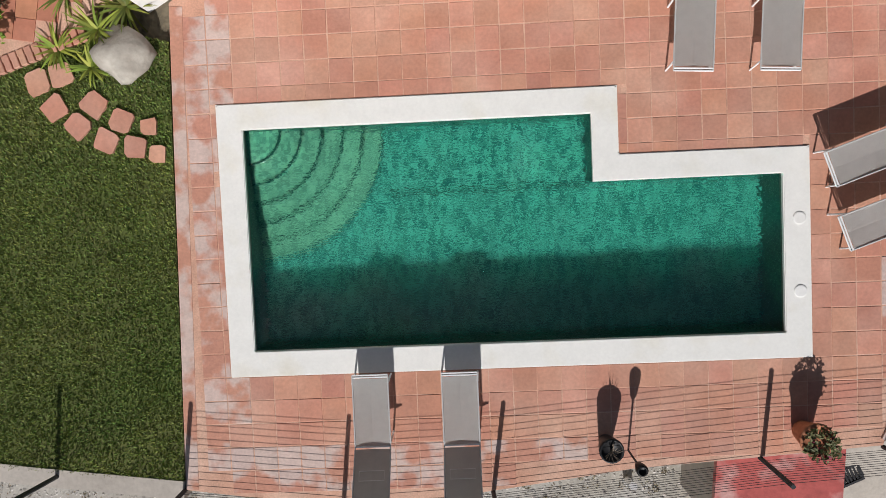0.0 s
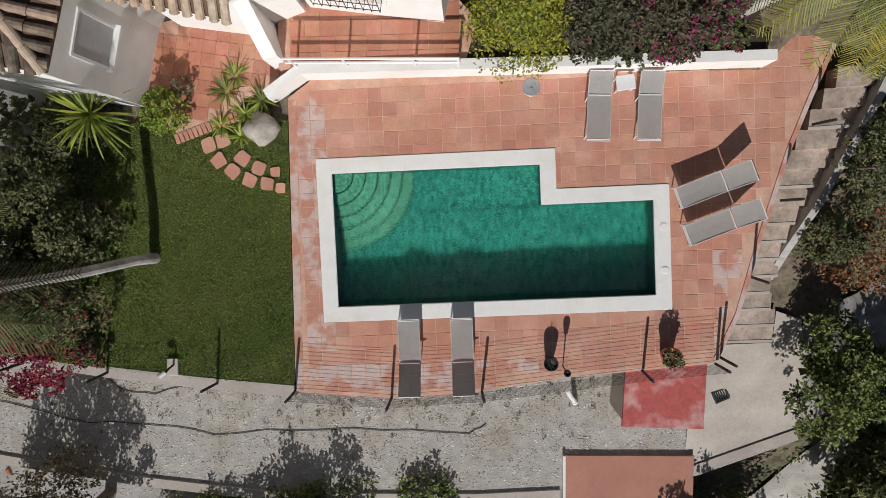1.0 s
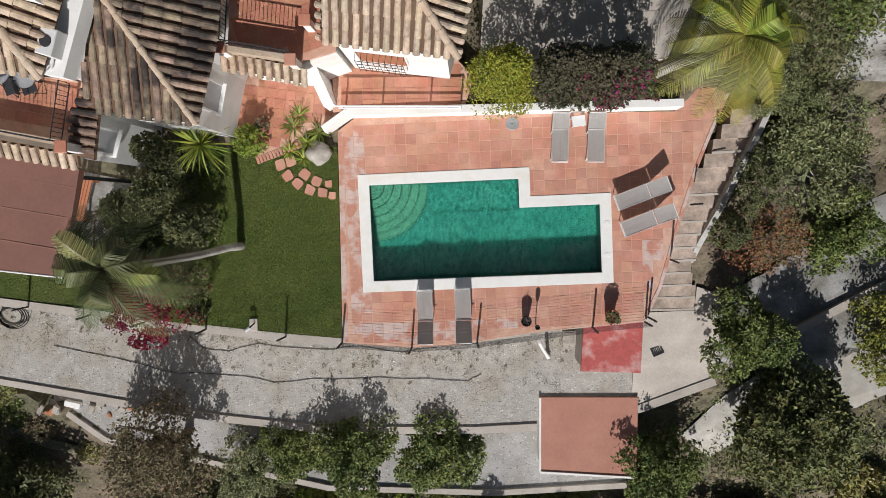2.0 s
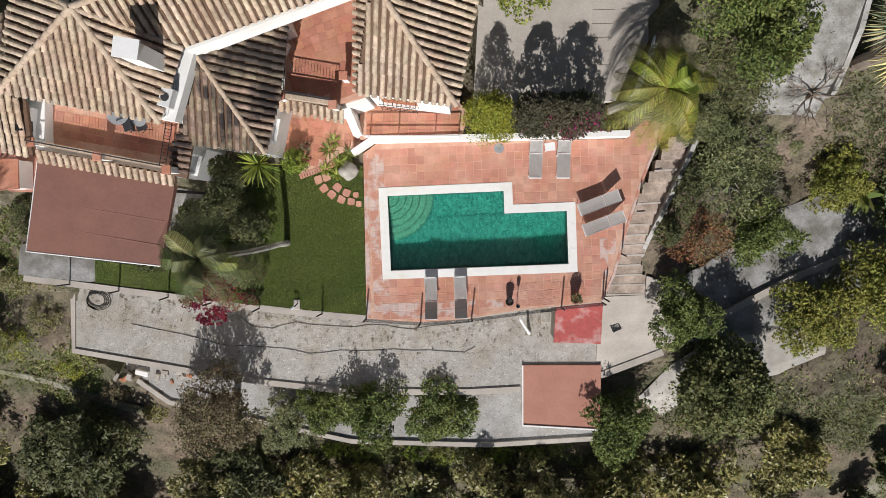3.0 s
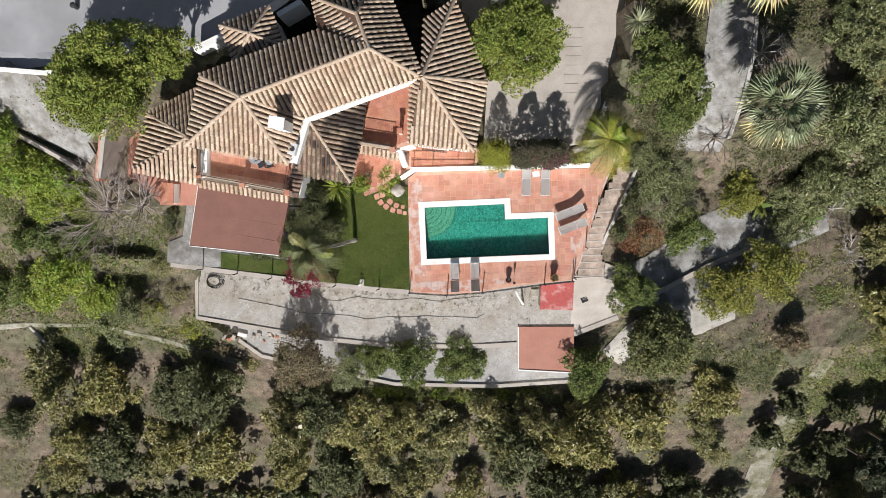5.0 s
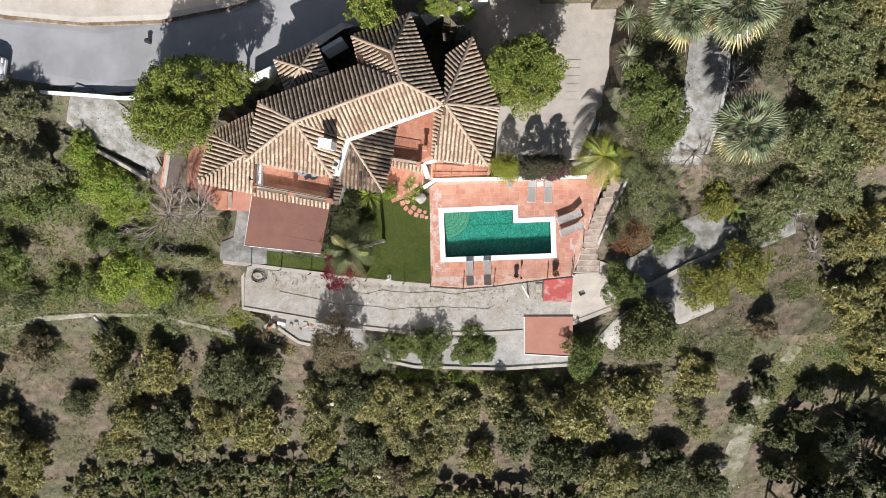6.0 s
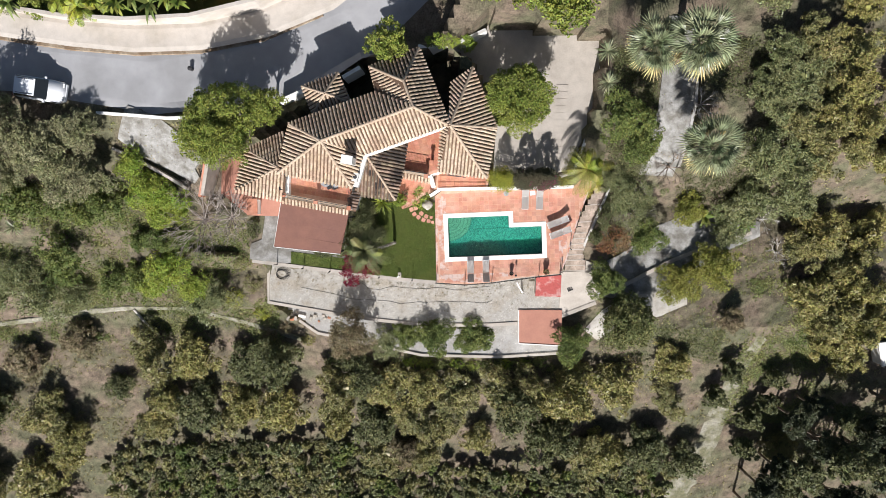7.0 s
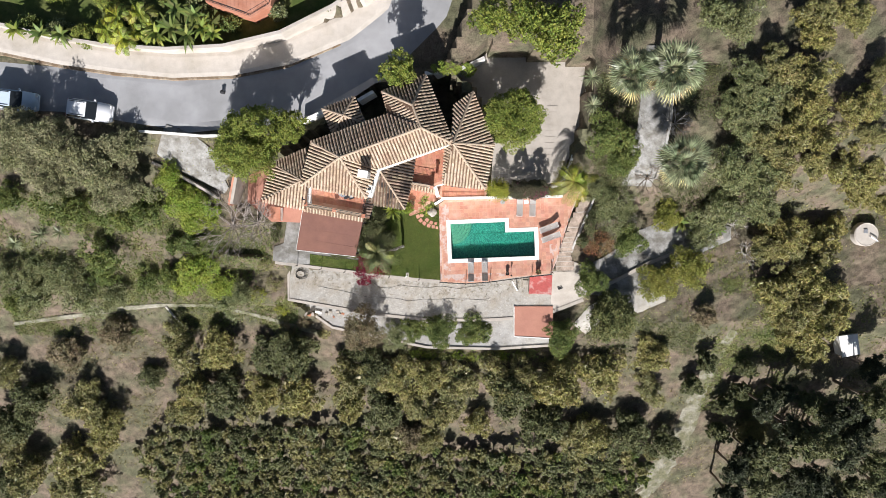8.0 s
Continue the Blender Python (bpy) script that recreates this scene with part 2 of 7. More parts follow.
def water_material():
    m = bpy.data.materials.new("pool_water")
    m.use_nodes = True
    nt = m.node_tree
    nt.nodes.remove(nt.nodes["Principled BSDF"])
    clear, gloss, both = (nt.nodes.new(k) for k in ("ShaderNodeBsdfRefraction", "ShaderNodeBsdfGlossy", "ShaderNodeMixShader"))
    clear.inputs["Color"].default_value = (0.30, 0.86, 0.76, 1)
    clear.inputs["Roughness"].default_value, clear.inputs["IOR"].default_value = 0.0, 1.14
    gloss.inputs["Roughness"].default_value = 0.05
    both.inputs[0].default_value = 0.02
    geo, swell, ripple, add, bump = (nt.nodes.new(k) for k in ("ShaderNodeNewGeometry", "ShaderNodeTexNoise", "ShaderNodeTexNoise", "ShaderNodeMath", "ShaderNodeBump"))
    swell.inputs["Scale"].default_value, swell.inputs["Detail"].default_value = 15.0, 2.0
    ripple.inputs["Scale"].default_value, ripple.inputs["Detail"].default_value = 34.0, 1.0
    press = nt.nodes.new("ShaderNodeVectorMath")
    press.operation, press.inputs[1].default_value = "MULTIPLY", (0.45, 1.0, 1.0)
    nt.links.new(geo.outputs["Position"], press.inputs[0])
    add.operation = "ADD"
    bump.inputs["Strength"].default_value, bump.inputs["Distance"].default_value = 1.0, 0.048
    for n in (swell, ripple):
        nt.links.new(press.outputs[0], n.inputs["Vector"])
    nt.links.new(swell.outputs["Fac"], add.inputs[0])
    nt.links.new(ripple.outputs["Fac"], add.inputs[1])
    nt.links.new(add.outputs[0], bump.inputs["Height"])
    for n in (clear, gloss):
        nt.links.new(bump.outputs["Normal"], n.inputs["Normal"])
    haze, thick = nt.nodes.new("ShaderNodeBsdfDiffuse"), nt.nodes.new("ShaderNodeMixShader")
    haze.inputs["Color"].default_value = (0.02, 0.30, 0.40, 1)
    thick.inputs[0].default_value = 0.012
    nt.links.new(clear.outputs[0], thick.inputs[1])
    nt.links.new(haze.outputs[0], thick.inputs[2])
    nt.links.new(thick.outputs[0], both.inputs[1])
    nt.links.new(gloss.outputs[0], both.inputs[2])
    nt.links.new(both.outputs[0], nt.nodes["Material Output"].inputs["Surface"])
    return m


WATER = water_material()


# mesh tools
def link_mesh(name, bm, material, parent=None, label="", smooth=False):
    me = bpy.data.meshes.new(name)
    bm.to_mesh(me)
    bm.free()
    me.materials.append(material)
    if smooth:
        me.polygons.foreach_set("use_smooth", [True] * len(me.polygons))
    ob = new(name, me)
    if parent:
        ob.parent = parent
    if label:
        ob["label"] = label
    return ob


def part(name, bm, material, parent, label="", smooth=False):
    return link_mesh(name, bm, material, parent, label, smooth)


def raw(name, verts, faces, material, parent=None, label=""):
    me = bpy.data.meshes.new(name)
    me.from_pydata([tuple(v) for v in verts], [], faces)
    me.materials.append(material)
    ob = new(name, me)
    if parent:
        ob.parent = parent
    if label:
        ob["label"] = label
    return ob


def thing(name, m=None, label="", category="", group="", kind=""):
    ob = new(name)
    ob.empty_display_size = 0.2
    if m is not None:
        ob.matrix_world = m
    return tagged(ob, label, category, group, kind)


def add_box(bm, x0, x1, y0, y1, z0, z1, m=None, bevel=0.0):
    made = bmesh.ops.create_cube(bm, size=1.0)["verts"]
    bmesh.ops.transform(bm, matrix=Matrix.LocRotScale(((x0 + x1) / 2, (y0 + y1) / 2, (z0 + z1) / 2), None, (x1 - x0, y1 - y0, z1 - z0)), verts=made)
    if bevel:
        edges = list({e for v in made for e in v.link_edges})
        made = list({v for f in bmesh.ops.bevel(bm, geom=edges, offset=bevel, segments=1, affect="EDGES")["faces"] for v in f.verts} | {v for v in made if v.is_valid})
    if m is not None:
        bmesh.ops.transform(bm, matrix=m, verts=made)
    return bm


def box(x0, x1, y0, y1, z0, z1, m=None, bevel=0.0):
    return add_box(bmesh.new(), x0, x1, y0, y1, z0, z1, m, bevel)


def add_prism(bm, outline, z0, z1):
    """An upright block over an outline; z1 may be a level or one level per corner."""
    tops = z1 if isinstance(z1, (list, tuple)) else [z1] * len(outline)
    low = [bm.verts.new((x, y, z0)) for x, y in outline]
    top = [bm.verts.new((x, y, z)) for (x, y), z in zip(outline, tops)]
    n = len(outline)
    bm.faces.new(top)
    bm.faces.new(low[::-1])
    for i in range(n):
        bm.faces.new((low[i], low[(i + 1) % n], top[(i + 1) % n], top[i]))
    bmesh.ops.recalc_face_normals(bm, faces=bm.faces[:])
    return bm


def prism(outline, z0, z1):
    return add_prism(bmesh.new(), outline, z0, z1)


def add_tube(bm, points, radii, sides=7, cap=True):
    points = [Vector(p) for p in points]
    if isinstance(radii, (int, float)):
        radii = [radii] * len(points)
    rings = []
    for i, p in enumerate(points):
        way = (points[min(i + 1, len(points) - 1)] - points[max(i - 1, 0)]).normalized()
        a = way.orthogonal().normalized() if abs(way.z) < 0.95 else Vector((1, 0, 0))
        a = (a - way * a.dot(way)).normalized()
        if i and abs(way.z) < 0.95:
            a = Vector((-way.y, way.x, 0)).normalized()
        elif abs(way.z) < 0.95:
            a = Vector((-way.y, way.x, 0)).normalized()
        b = way.cross(a)
        rings.append([bm.verts.new(p + (a * math.cos(k * math.tau / sides) + b * math.sin(k * math.tau / sides)) * radii[i]) for k in range(sides)])
    for r, s in zip(rings, rings[1:]):
        for k in range(sides):
            bm.faces.new((r[k], r[(k + 1) % sides], s[(k + 1) % sides], s[k]))
    if cap:
        bm.faces.new(rings[0][::-1])
        bm.faces.new(rings[-1])
    return bm


def tube(points, radii, sides=7):
    return add_tube(bmesh.new(), points, radii, sides)


def lathe(profile, sides=16):
    """A turned body from (radius, height) pairs."""
    bm = bmesh.new()
    rings = [[bm.verts.new((r * math.cos(k * math.tau / sides), r * math.sin(k * math.tau / sides), z)) for k in range(sides)] for r, z in profile]
    for r, s in zip(rings, rings[1:]):
        for k in range(sides):
            bm.faces.new((r[k], r[(k + 1) % sides], s[(k + 1) % sides], s[k]))
    bm.faces.new(rings[0][::-1])
    bm.faces.new(rings[-1])
    return bm


def wall_along(bm, points, thick, z0, z1):
    """A wall of constant thickness along a line in the plan."""
    pts = [Vector(p) for p in points]
    tops = z1 if isinstance(z1, (list, tuple)) else [z1] * len(pts)
    lows = z0 if isinstance(z0, (list, tuple)) else [z0] * len(pts)
    rows = []
    for i, p in enumerate(pts):
        way = (pts[min(i + 1, len(pts) - 1)] - pts[max(i - 1, 0)]).normalized()
        side = Vector((-way.y, way.x)) * thick / 2
        rows.append([bm.verts.new((*(p + side), lows[i])), bm.verts.new((*(p - side), lows[i])), bm.verts.new((*(p - side), tops[i])), bm.verts.new((*(p + side), tops[i]))])
    for r, s in zip(rows, rows[1:]):
        for k in range(4):
            bm.faces.new((r[k], r[(k + 1) % 4], s[(k + 1) % 4], s[k]))
    bm.faces.new(rows[0][::-1])
    bm.faces.new(rows[-1])
    bmesh.ops.recalc_face_normals(bm, faces=bm.faces[:])
    return bm


def ribbon(points, widths, lift, step=0.5, across=6):
    """Vertices and faces of a strip that follows the ground, with thin sides."""
    pts = [Vector(p) for p in points]
    if isinstance(widths, (int, float)):
        widths = [widths] * len(pts)
    fine, wide = [], []
    for i in range(len(pts) - 1):
        n = max(1, int((pts[i + 1] - pts[i]).length / step))
        for k in range(n):
            fine.append(pts[i].lerp(pts[i + 1], k / n))
            wide.append(widths[i] + (widths[i + 1] - widths[i]) * k / n)
    fine.append(pts[-1])
    wide.append(widths[-1])
    verts, faces = [], []
    for i, p in enumerate(fine):
        way = (fine[min(i + 1, len(fine) - 1)] - fine[max(i - 1, 0)]).normalized()
        for k in range(across + 1):
            q = p + Vector((-way.y, way.x)) * wide[i] * (k / across - 0.5)
            verts.append((q.x, q.y, float(height(q.x, q.y)) + (lift if 0 < k < across else lift - 0.06)))
    for i in range(len(fine) - 1):
        for k in range(across):
            a = i * (across + 1) + k
            faces.append((a, a + 1, a + across + 2, a + across + 1)[::-1])
    return verts, faces


# the ground's shape
PADS = [  # level, outline
    (4.5, [(-60, 18.45), (-46, 17.9), (-38.4, 17.0), (-34, 15.95), (-29.5, 15.25), (-25, 14.95), (-20.5, 15.15), (-16, 16.15), (-12, 18.05), (-9.7, 19.6), (-9, 30), (-60, 30)]),
    (4.6, [(-46, 10.2), (-34, 9.7), (-27, 8.5), (-14, 9.2), (-9, 12.3), (-3.4, 13.6), (-1.5, 18), (-1, 30), (-6, 30), (-7.6, 19.8), (-12.4, 17.6), (-20, 15.6), (-24, 15.3), (-30, 15.7), (-46, 18.3)]),
    (1.7, [(-2.8, 13.2), (0, 15.2), (8.3, 14.2), (7.6, 9), (6.1, 4.6), (0.4, 4.3), (0.6, 8), (-1.1, 12.2)]),
    (0.0, [(-21, 0.8), (-21.5, 5), (-14, 8.6), (-9, 12), (-3, 13), (0.4, 8), (0.4, 3.3), (-10, 1)]),
    (-0.5, [(-18.6, -2.2), (-10.4, -3.3), (-10.4, 2), (-15, 3), (-18.6, 1)]),
    (-0.12, [(-10.5, -3.2), (-3.9, -3.8), (-1.6, -3.92), (1.0, -3.65), (5.5, -3.05), (6.3, -1.3), (8.0, 3.9), (7.2, 4.4), (6.3, 3.4), (-10.5, 3.4)]),
    (-1.6, [(-3.4, 1.45), (-3.25, -2.28), (4.6, -1.93), (4.4, 0.9), (2.0, 0.8), (1.95, 1.63)]),
    (-3.4, [(-18.0, -2.6), (-18.0, -5.9), (-12.6, -6.75), (-9.1, -7.25), (-5.1, -7.65), (0.3, -7.6), (2.7, -7.45), (6.1, -7.2), (6.1, -3.2), (5.5, -3.05), (1.0, -3.65), (-1.6, -3.92), (-3.9, -3.8), (-10.4, -3.3)]),
    (-5.1, [(-18.2, -6.0), (-14.3, -8.7), (-5.4, -10.5), (1.2, -10.6), (6.6, -10.2), (6.3, -7.2), (2.7, -7.45), (0.3, -7.6), (-5.1, -7.65), (-9.1, -7.25), (-12.6, -6.75), (-18.0, -5.9)]),
]
PROFILES = {  # height of the bare hillside along y
    "west": ([-150, -60, -30, -18, -8.4, 0, 8.3, 10, 20, 40, 150], [-50, -23, -14, -9.5, -6.2, -1.0, 4.2, 4.7, 6, 9, 20]),
    "mid": ([-150, -60, -30, -18, -11, -7, -3.5, 4, 9, 12, 16, 40, 150], [-50, -22, -13, -9, -6.3, -4.5, -1, 0.3, 3.5, 4.4, 5.6, 8, 20]),
    "east": ([-150, -60, -30, -18, -11.5, -8, 2, 6, 9, 14, 40, 150], [-50, -23, -14, -10, -7.0, -4.4, -3.8, 0.6, 1.7, 2.2, 5, 16]),
}


def inside(x, y, outline):
    odd = np.zeros(np.shape(x), bool)
    for (x0, y0), (x1, y1) in zip(outline, outline[1:] + outline[:1]):
        if y0 != y1:
            odd ^= ((y0 > y) != (y1 > y)) & (x < (x1 - x0) * (y - y0) / (y1 - y0) + x0)
    return odd


def height(x, y):
    """The ground's height over the plan."""
    x, y = np.asarray(x, float), np.asarray(y, float)
    west, mid, east = (np.interp(y, *PROFILES[k]) for k in ("west", "mid", "east"))
    w, e = np.clip((-17 - x) / 4, 0, 1), np.clip((x - 8) / 2.5, 0, 1)
    z = mid * (1 - w - e) + west * w + east * e
    z = z - np.clip(x - 17, 0, 18) * 0.18 * np.clip((8 - y) / 6, 0, 1)
    for level, outline in PADS:
        if level == 4.6:
            level = np.interp(x, [-30, -10], [4.7, 3.2])
        z = np.where(inside(x, y, outline), level, z)
    bank = inside(x, y, [(-23.5, -1.6), (-17.87, -2.2), (-17.87, -6.2), (-23.5, -7.0)])
    z = np.where(bank, np.interp(y, [-7.0, -5.8, -3.2, -1.8], [-4.6, -3.6, -3.25, -0.6]), z)
    ramp = inside(x, y, [(6.1, -3.1), (6.1, -7.0), (8.9, -5.8), (9.6, -3.0), (9.7, 0.5), (9.2, 4.2), (8.0, 3.9), (6.3, -1.3)])
    return np.where(ramp, np.interp(y, [-6.5, -4.0, -2.0, 3.5, 4.2], [-3.9, -3.2, -2.5, -0.7, -0.5]), z)


def build_ground():
    fine_x, fine_y = np.arange(-48, 48.1, 0.4), np.arange(-36, 34.1, 0.4)
    xs = np.concatenate([[-700, -400, -220, -140, -100, -75, -58], fine_x, [58, 75, 100, 140, 220, 400, 700]])
    ys = np.concatenate([[-700, -400, -220, -140, -100, -70, -50], fine_y, [44, 60, 90, 140, 220, 400, 700]])
    gx, gy = np.meshgrid(xs, ys)
    z = height(gx, gy)
    pad = np.zeros(gx.shape, bool)
    for _, outline in PADS:
        pad |= inside(gx, gy, outline)
    rough = 0.10 * np.sin(gx * 1.7 + np.sin(gy * 1.3) * 2) * np.sin(gy * 1.9 + np.sin(gx * 0.9)) + np.random.default_rng(3).normal(0, 0.025, gx.shape)
    z = z + np.where(pad, 0, rough)
    nx = len(xs)
    faces = [(j * nx + i, j * nx + i + 1, (j + 1) * nx + i + 1, (j + 1) * nx + i) for j in range(len(ys) - 1) for i in range(nx - 1)]
    ob = raw("ground", np.stack([gx.ravel(), gy.ravel(), z.ravel()], 1), faces, EARTH)
    tagged(ob, "dry earth hillside with sparse grass in terraces", "ground", kind="structure")


build_ground()

# pool, with its axes turned to the deck
POOL_TURN = 2.45
pool_axes = pose(0.62, -0.36, 0, 0, 0, POOL_TURN)
U0, U1, UN = -3.56, 3.58, 1.10   # inner ends along the pool and the notch
V0, V1, VN = -1.39, 1.62, 0.72   # inner sides and the notch
EDGE, DEEP, LEVEL = 0.35, -0.805, -0.09
pool = thing("swimming_pool", pool_axes, "L-shaped swimming pool with white coping and green water", "pool", kind="structure")
inner = [(U0, V0), (U1, V0), (U1, VN), (UN, VN), (UN, V1), (U0, V1)]
outer = [(U0 - EDGE, V0 - EDGE), (U1 + EDGE, V0 - EDGE), (U1 + EDGE, VN + EDGE), (UN + EDGE, VN + EDGE), (UN + EDGE, V1 + EDGE), (U0 - EDGE, V1 + EDGE)]


def ring(inner, outer, z0, z1):
    bm = bmesh.new()
    n = len(inner)
    a, b, c, d = ([bm.verts.new((x, y, z)) for x, y in o] for o, z in ((inner, z0), (inner, z1), (outer, z1), (outer, z0)))
    for i in range(n):
        j = (i + 1) % n
        for p, q in ((a, b), (b, c), (c, d), (d, a)):
            bm.faces.new((p[i], p[j], q[j], q[i]))
    bmesh.ops.recalc_face_normals(bm, faces=bm.faces[:])
    return bm


coping_bm = ring(inner, outer, -0.05, 0.018)
bmesh.ops.bevel(coping_bm, geom=[e for e in coping_bm.edges if min(v.co.z for v in e.verts) > 0], offset=0.012, segments=2, affect="EDGES")
part("coping", coping_bm, COPING, pool, "smooth white coping")
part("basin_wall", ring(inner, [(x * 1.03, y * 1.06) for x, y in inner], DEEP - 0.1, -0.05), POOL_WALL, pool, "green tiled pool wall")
part("basin_floor", prism([(x * 1.02, y * 1.02) for x, y in inner], DEEP - 0.12, [DEEP - 0.011 * x for x, y in inner]), POOL, pool, "green mosaic pool floor with rippled light in its colour")
# shallow shelf along the notch side, and rounded corner steps
part("shelf", prism([(U0 + 1.9, VN - 0.02), (UN - 0.002, VN - 0.02), (UN - 0.002, V1 - 0.002), (U0 + 1.9, V1 - 0.002)], DEEP - 0.05, DEEP + 0.16), POOL, pool)
# dark strip stands in for the shade on the shelf's riser
part("shelf_edge", tube([(U0 + 1.9, VN - 0.02, DEEP + 0.16), (UN, VN - 0.02, DEEP + 0.16)], 0.02, 6), RISER_DARK, pool, "dark line painted for the shaded shelf riser")
for k in range(6):
    r = 0.45 + 0.27 * k
    arc = [(U0 + 0.002 + r * math.cos(a), V1 - 0.002 - r * math.sin(a)) for a in np.linspace(0, math.pi / 2, 18)]
    step = part("pool_step", prism([(U0 + 0.002, V1 - 0.002)] + arc, DEEP - 0.02, -0.2 - 0.11 * k), STEPS, pool)
    # dark arc along the edge paints the shade of the riser
    part("nosing", tube([(x, y, -0.2 - 0.11 * k) for x, y in arc], 0.016, 5), RISER_DARK, step, "dark line painted for the shaded step riser")
water_bm = bmesh.new()
water_bm.faces.new([water_bm.verts.new((x * 0.9995, y * 0.9995, LEVEL)) for x, y in inner])
water = part("water", water_bm, WATER, pool, "clear green rippled water")
water.visible_shadow = False
for v in (0.12, -0.85):
    skim = part("skimmer_lid", lathe([(0.085, 0.019), (0.085, 0.026), (0.07, 0.03), (0.012, 0.03)], 20), PLASTER, pool, "round white skimmer lid")
    skim.location = (U1 + 0.2, v, 0)

# deck of square clay tiles
DECK = [(-3.98, 2.80), (-3.88, -3.85), (-2.8, -3.96), (-1.6, -4.0), (-0.3, -3.92), (1.0, -3.70), (2.25, -3.48), (5.58, -3.12), (6.0, -2.05), (6.5, -0.35), (7.05, 1.6), (7.45, 2.7), (8.0, 3.95), (7.2, 4.45), (6.4, 3.5), (6.4, 3.42), (2.5, 3.34), (-3.4, 3.24)]
deck = tagged(link_mesh("deck", prism(DECK, -0.35, -0.005), GROUT), "terracotta tiled pool deck with pale joints", "deck", kind="structure")
pit = link_mesh("pit", prism([(pool_axes @ Vector((x * 1.02, y * 1.03, 0))).to_2d()[:] for x, y in inner], -2, 1), GROUT)
cut = deck.modifiers.new("pit", "BOOLEAN")
cut.object, cut.operation, cut.solver = pit, "DIFFERENCE", "EXACT"
bpy.context.view_layer.update()
cut_mesh = bpy.data.meshes.new_from_object(deck.evaluated_get(bpy.context.evaluated_depsgraph_get()))
deck.modifiers.clear()
deck.data = cut_mesh
bpy.data.objects.remove(pit)

# lawn
LAWN = [(-4.0, 2.3), (-3.9, -3.72), (-6.1, -3.6), (-8.2, -3.38), (-10.3, -3.12), (-10.4, 1.2), (-7.4, 2.3), (-5.6, 2.6)]
lawn = tagged(link_mesh("lawn", prism(LAWN, -0.3, -0.02), GRASS_BED), "short green lawn", "lawn", kind="structure")
WEST_LAWN = [(-10.4, -3.1), (-15.3, -2.47), (-15.3, -1.55), (-10.4, -2.15)]
lawn_strip = tagged(link_mesh("lawn_strip", prism(WEST_LAWN, -0.7, -0.4), GRASS_BED), "narrow strip of green lawn beside the canopy", "lawn", kind="structure")


def build_blades(name, outline, level, count, seed, parent):
    rng = np.random.default_rng(seed)
    xs, ys = np.array(outline)[:, 0], np.array(outline)[:, 1]
    p = np.stack([rng.uniform(xs.min(), xs.max(), count * 2), rng.uniform(ys.min(), ys.max(), count * 2)], 1)
    p = p[inside(p[:, 0], p[:, 1], outline)][:count]
    n = len(p)
    turn, lean, tall = rng.uniform(0, math.tau, n), rng.uniform(0.01, 0.035, n), rng.uniform(0.02, 0.045, n)
    base = np.stack([p[:, 0], p[:, 1], np.full(n, level)], 1)
    side = np.stack([np.cos(turn), np.sin(turn), np.zeros(n)], 1) * 0.012
    tip = base + np.stack([-np.sin(turn) * lean, np.cos(turn) * lean, tall], 1)
    verts = np.concatenate([base - side, base + side, tip])
    faces = [(i, i + n, i + 2 * n) for i in range(n)]
    return tagged(raw(name, verts, faces, BLADES, parent), kind="stuff")


build_blades("grass", LAWN, -0.02, 90000, 5, lawn)
build_blades("grass", WEST_LAWN, -0.4, 6000, 6, lawn_strip)

# retaining walls, kerbs and paths
def walling(name, points, thick, z0, z1, material, label, category="wall"):
    return tagged(link_mesh(name, wall_along(bmesh.new(), points, thick, z0, z1), material), label, category, kind="structure")


walling("retaining_wall_south", [(-3.9, -3.78), (-2.8, -3.9), (-1.6, -3.94), (-0.3, -3.86), (1.0, -3.64), (2.25, -3.42), (5.6, -3.06)], 0.2, -3.6, -0.1, CONCRETE, "rendered retaining wall under the pool deck")
walling("retaining_wall_lawn", [(-18.4, -2.3), (-10.4, -3.24), (-8.2, -3.46), (-6.1, -3.68), (-3.9, -3.86)], 0.26, -3.6, [-0.45, -0.3, 0.0, 0.0, 0.0], CONCRETE, "rendered retaining wall along the lawn")
walling("garden_wall_north", [(-4.35, 2.8), (-3.55, 3.3), (-1.5, 3.34), (2.5, 3.41), (6.45, 3.5)], 0.22, -0.2, [0.5, 0.75, 0.78, 0.8, 0.8], PLASTER, "low whitewashed garden wall beside the deck")
walling("gravel_wall", [(-17.95, -2.3), (-18.0, -5.95), (-12.6, -6.85), (-9.1, -7.35), (-5.1, -7.75), (0.3, -7.7), (2.6, -7.55)], 0.26, -5.3, -3.29, CONCRETE, "low concrete edging wall of the gravel terrace")
walling("terrace_wall", [(-18.2, -6.1), (-14.3, -8.8), (-9.8, -9.7), (-5.4, -10.6), (1.2, -10.7), (6.6, -10.3)], 0.22, -7.2, -4.95, CONCRETE, "grey block wall below the lower terrace")
tagged(link_mesh("gravel_yard", prism(PADS[7][1][:8] + PADS[7][1][8:], -3.6, -3.36), GRAVEL), "pale gravel terrace with weeds", "gravel", kind="structure")
tagged(link_mesh("lower_terrace", prism(PADS[8][1], -5.4, -5.06), GREY), "grey concrete lower terrace", "terrace", kind="structure")


def strip(name, points, widths, lift, material, label, category):
    v, f = ribbon(points, widths, lift)
    return tagged(raw(name, v, f, material), label, category, kind="structure")


strip("road", [(-60, 12.6), (-46, 12.7), (-34, 11.9), (-24, 10.7), (-14.5, 12.0), (-9.5, 14.6), (-5.5, 19), (-3.5, 26), (-3, 40)], [4.6, 4.4, 3.7, 4.4, 5.3, 4.6, 5.4, 5.5, 5.5], 0.05, ASPHALT, "worn grey lane in front of the house", "road")
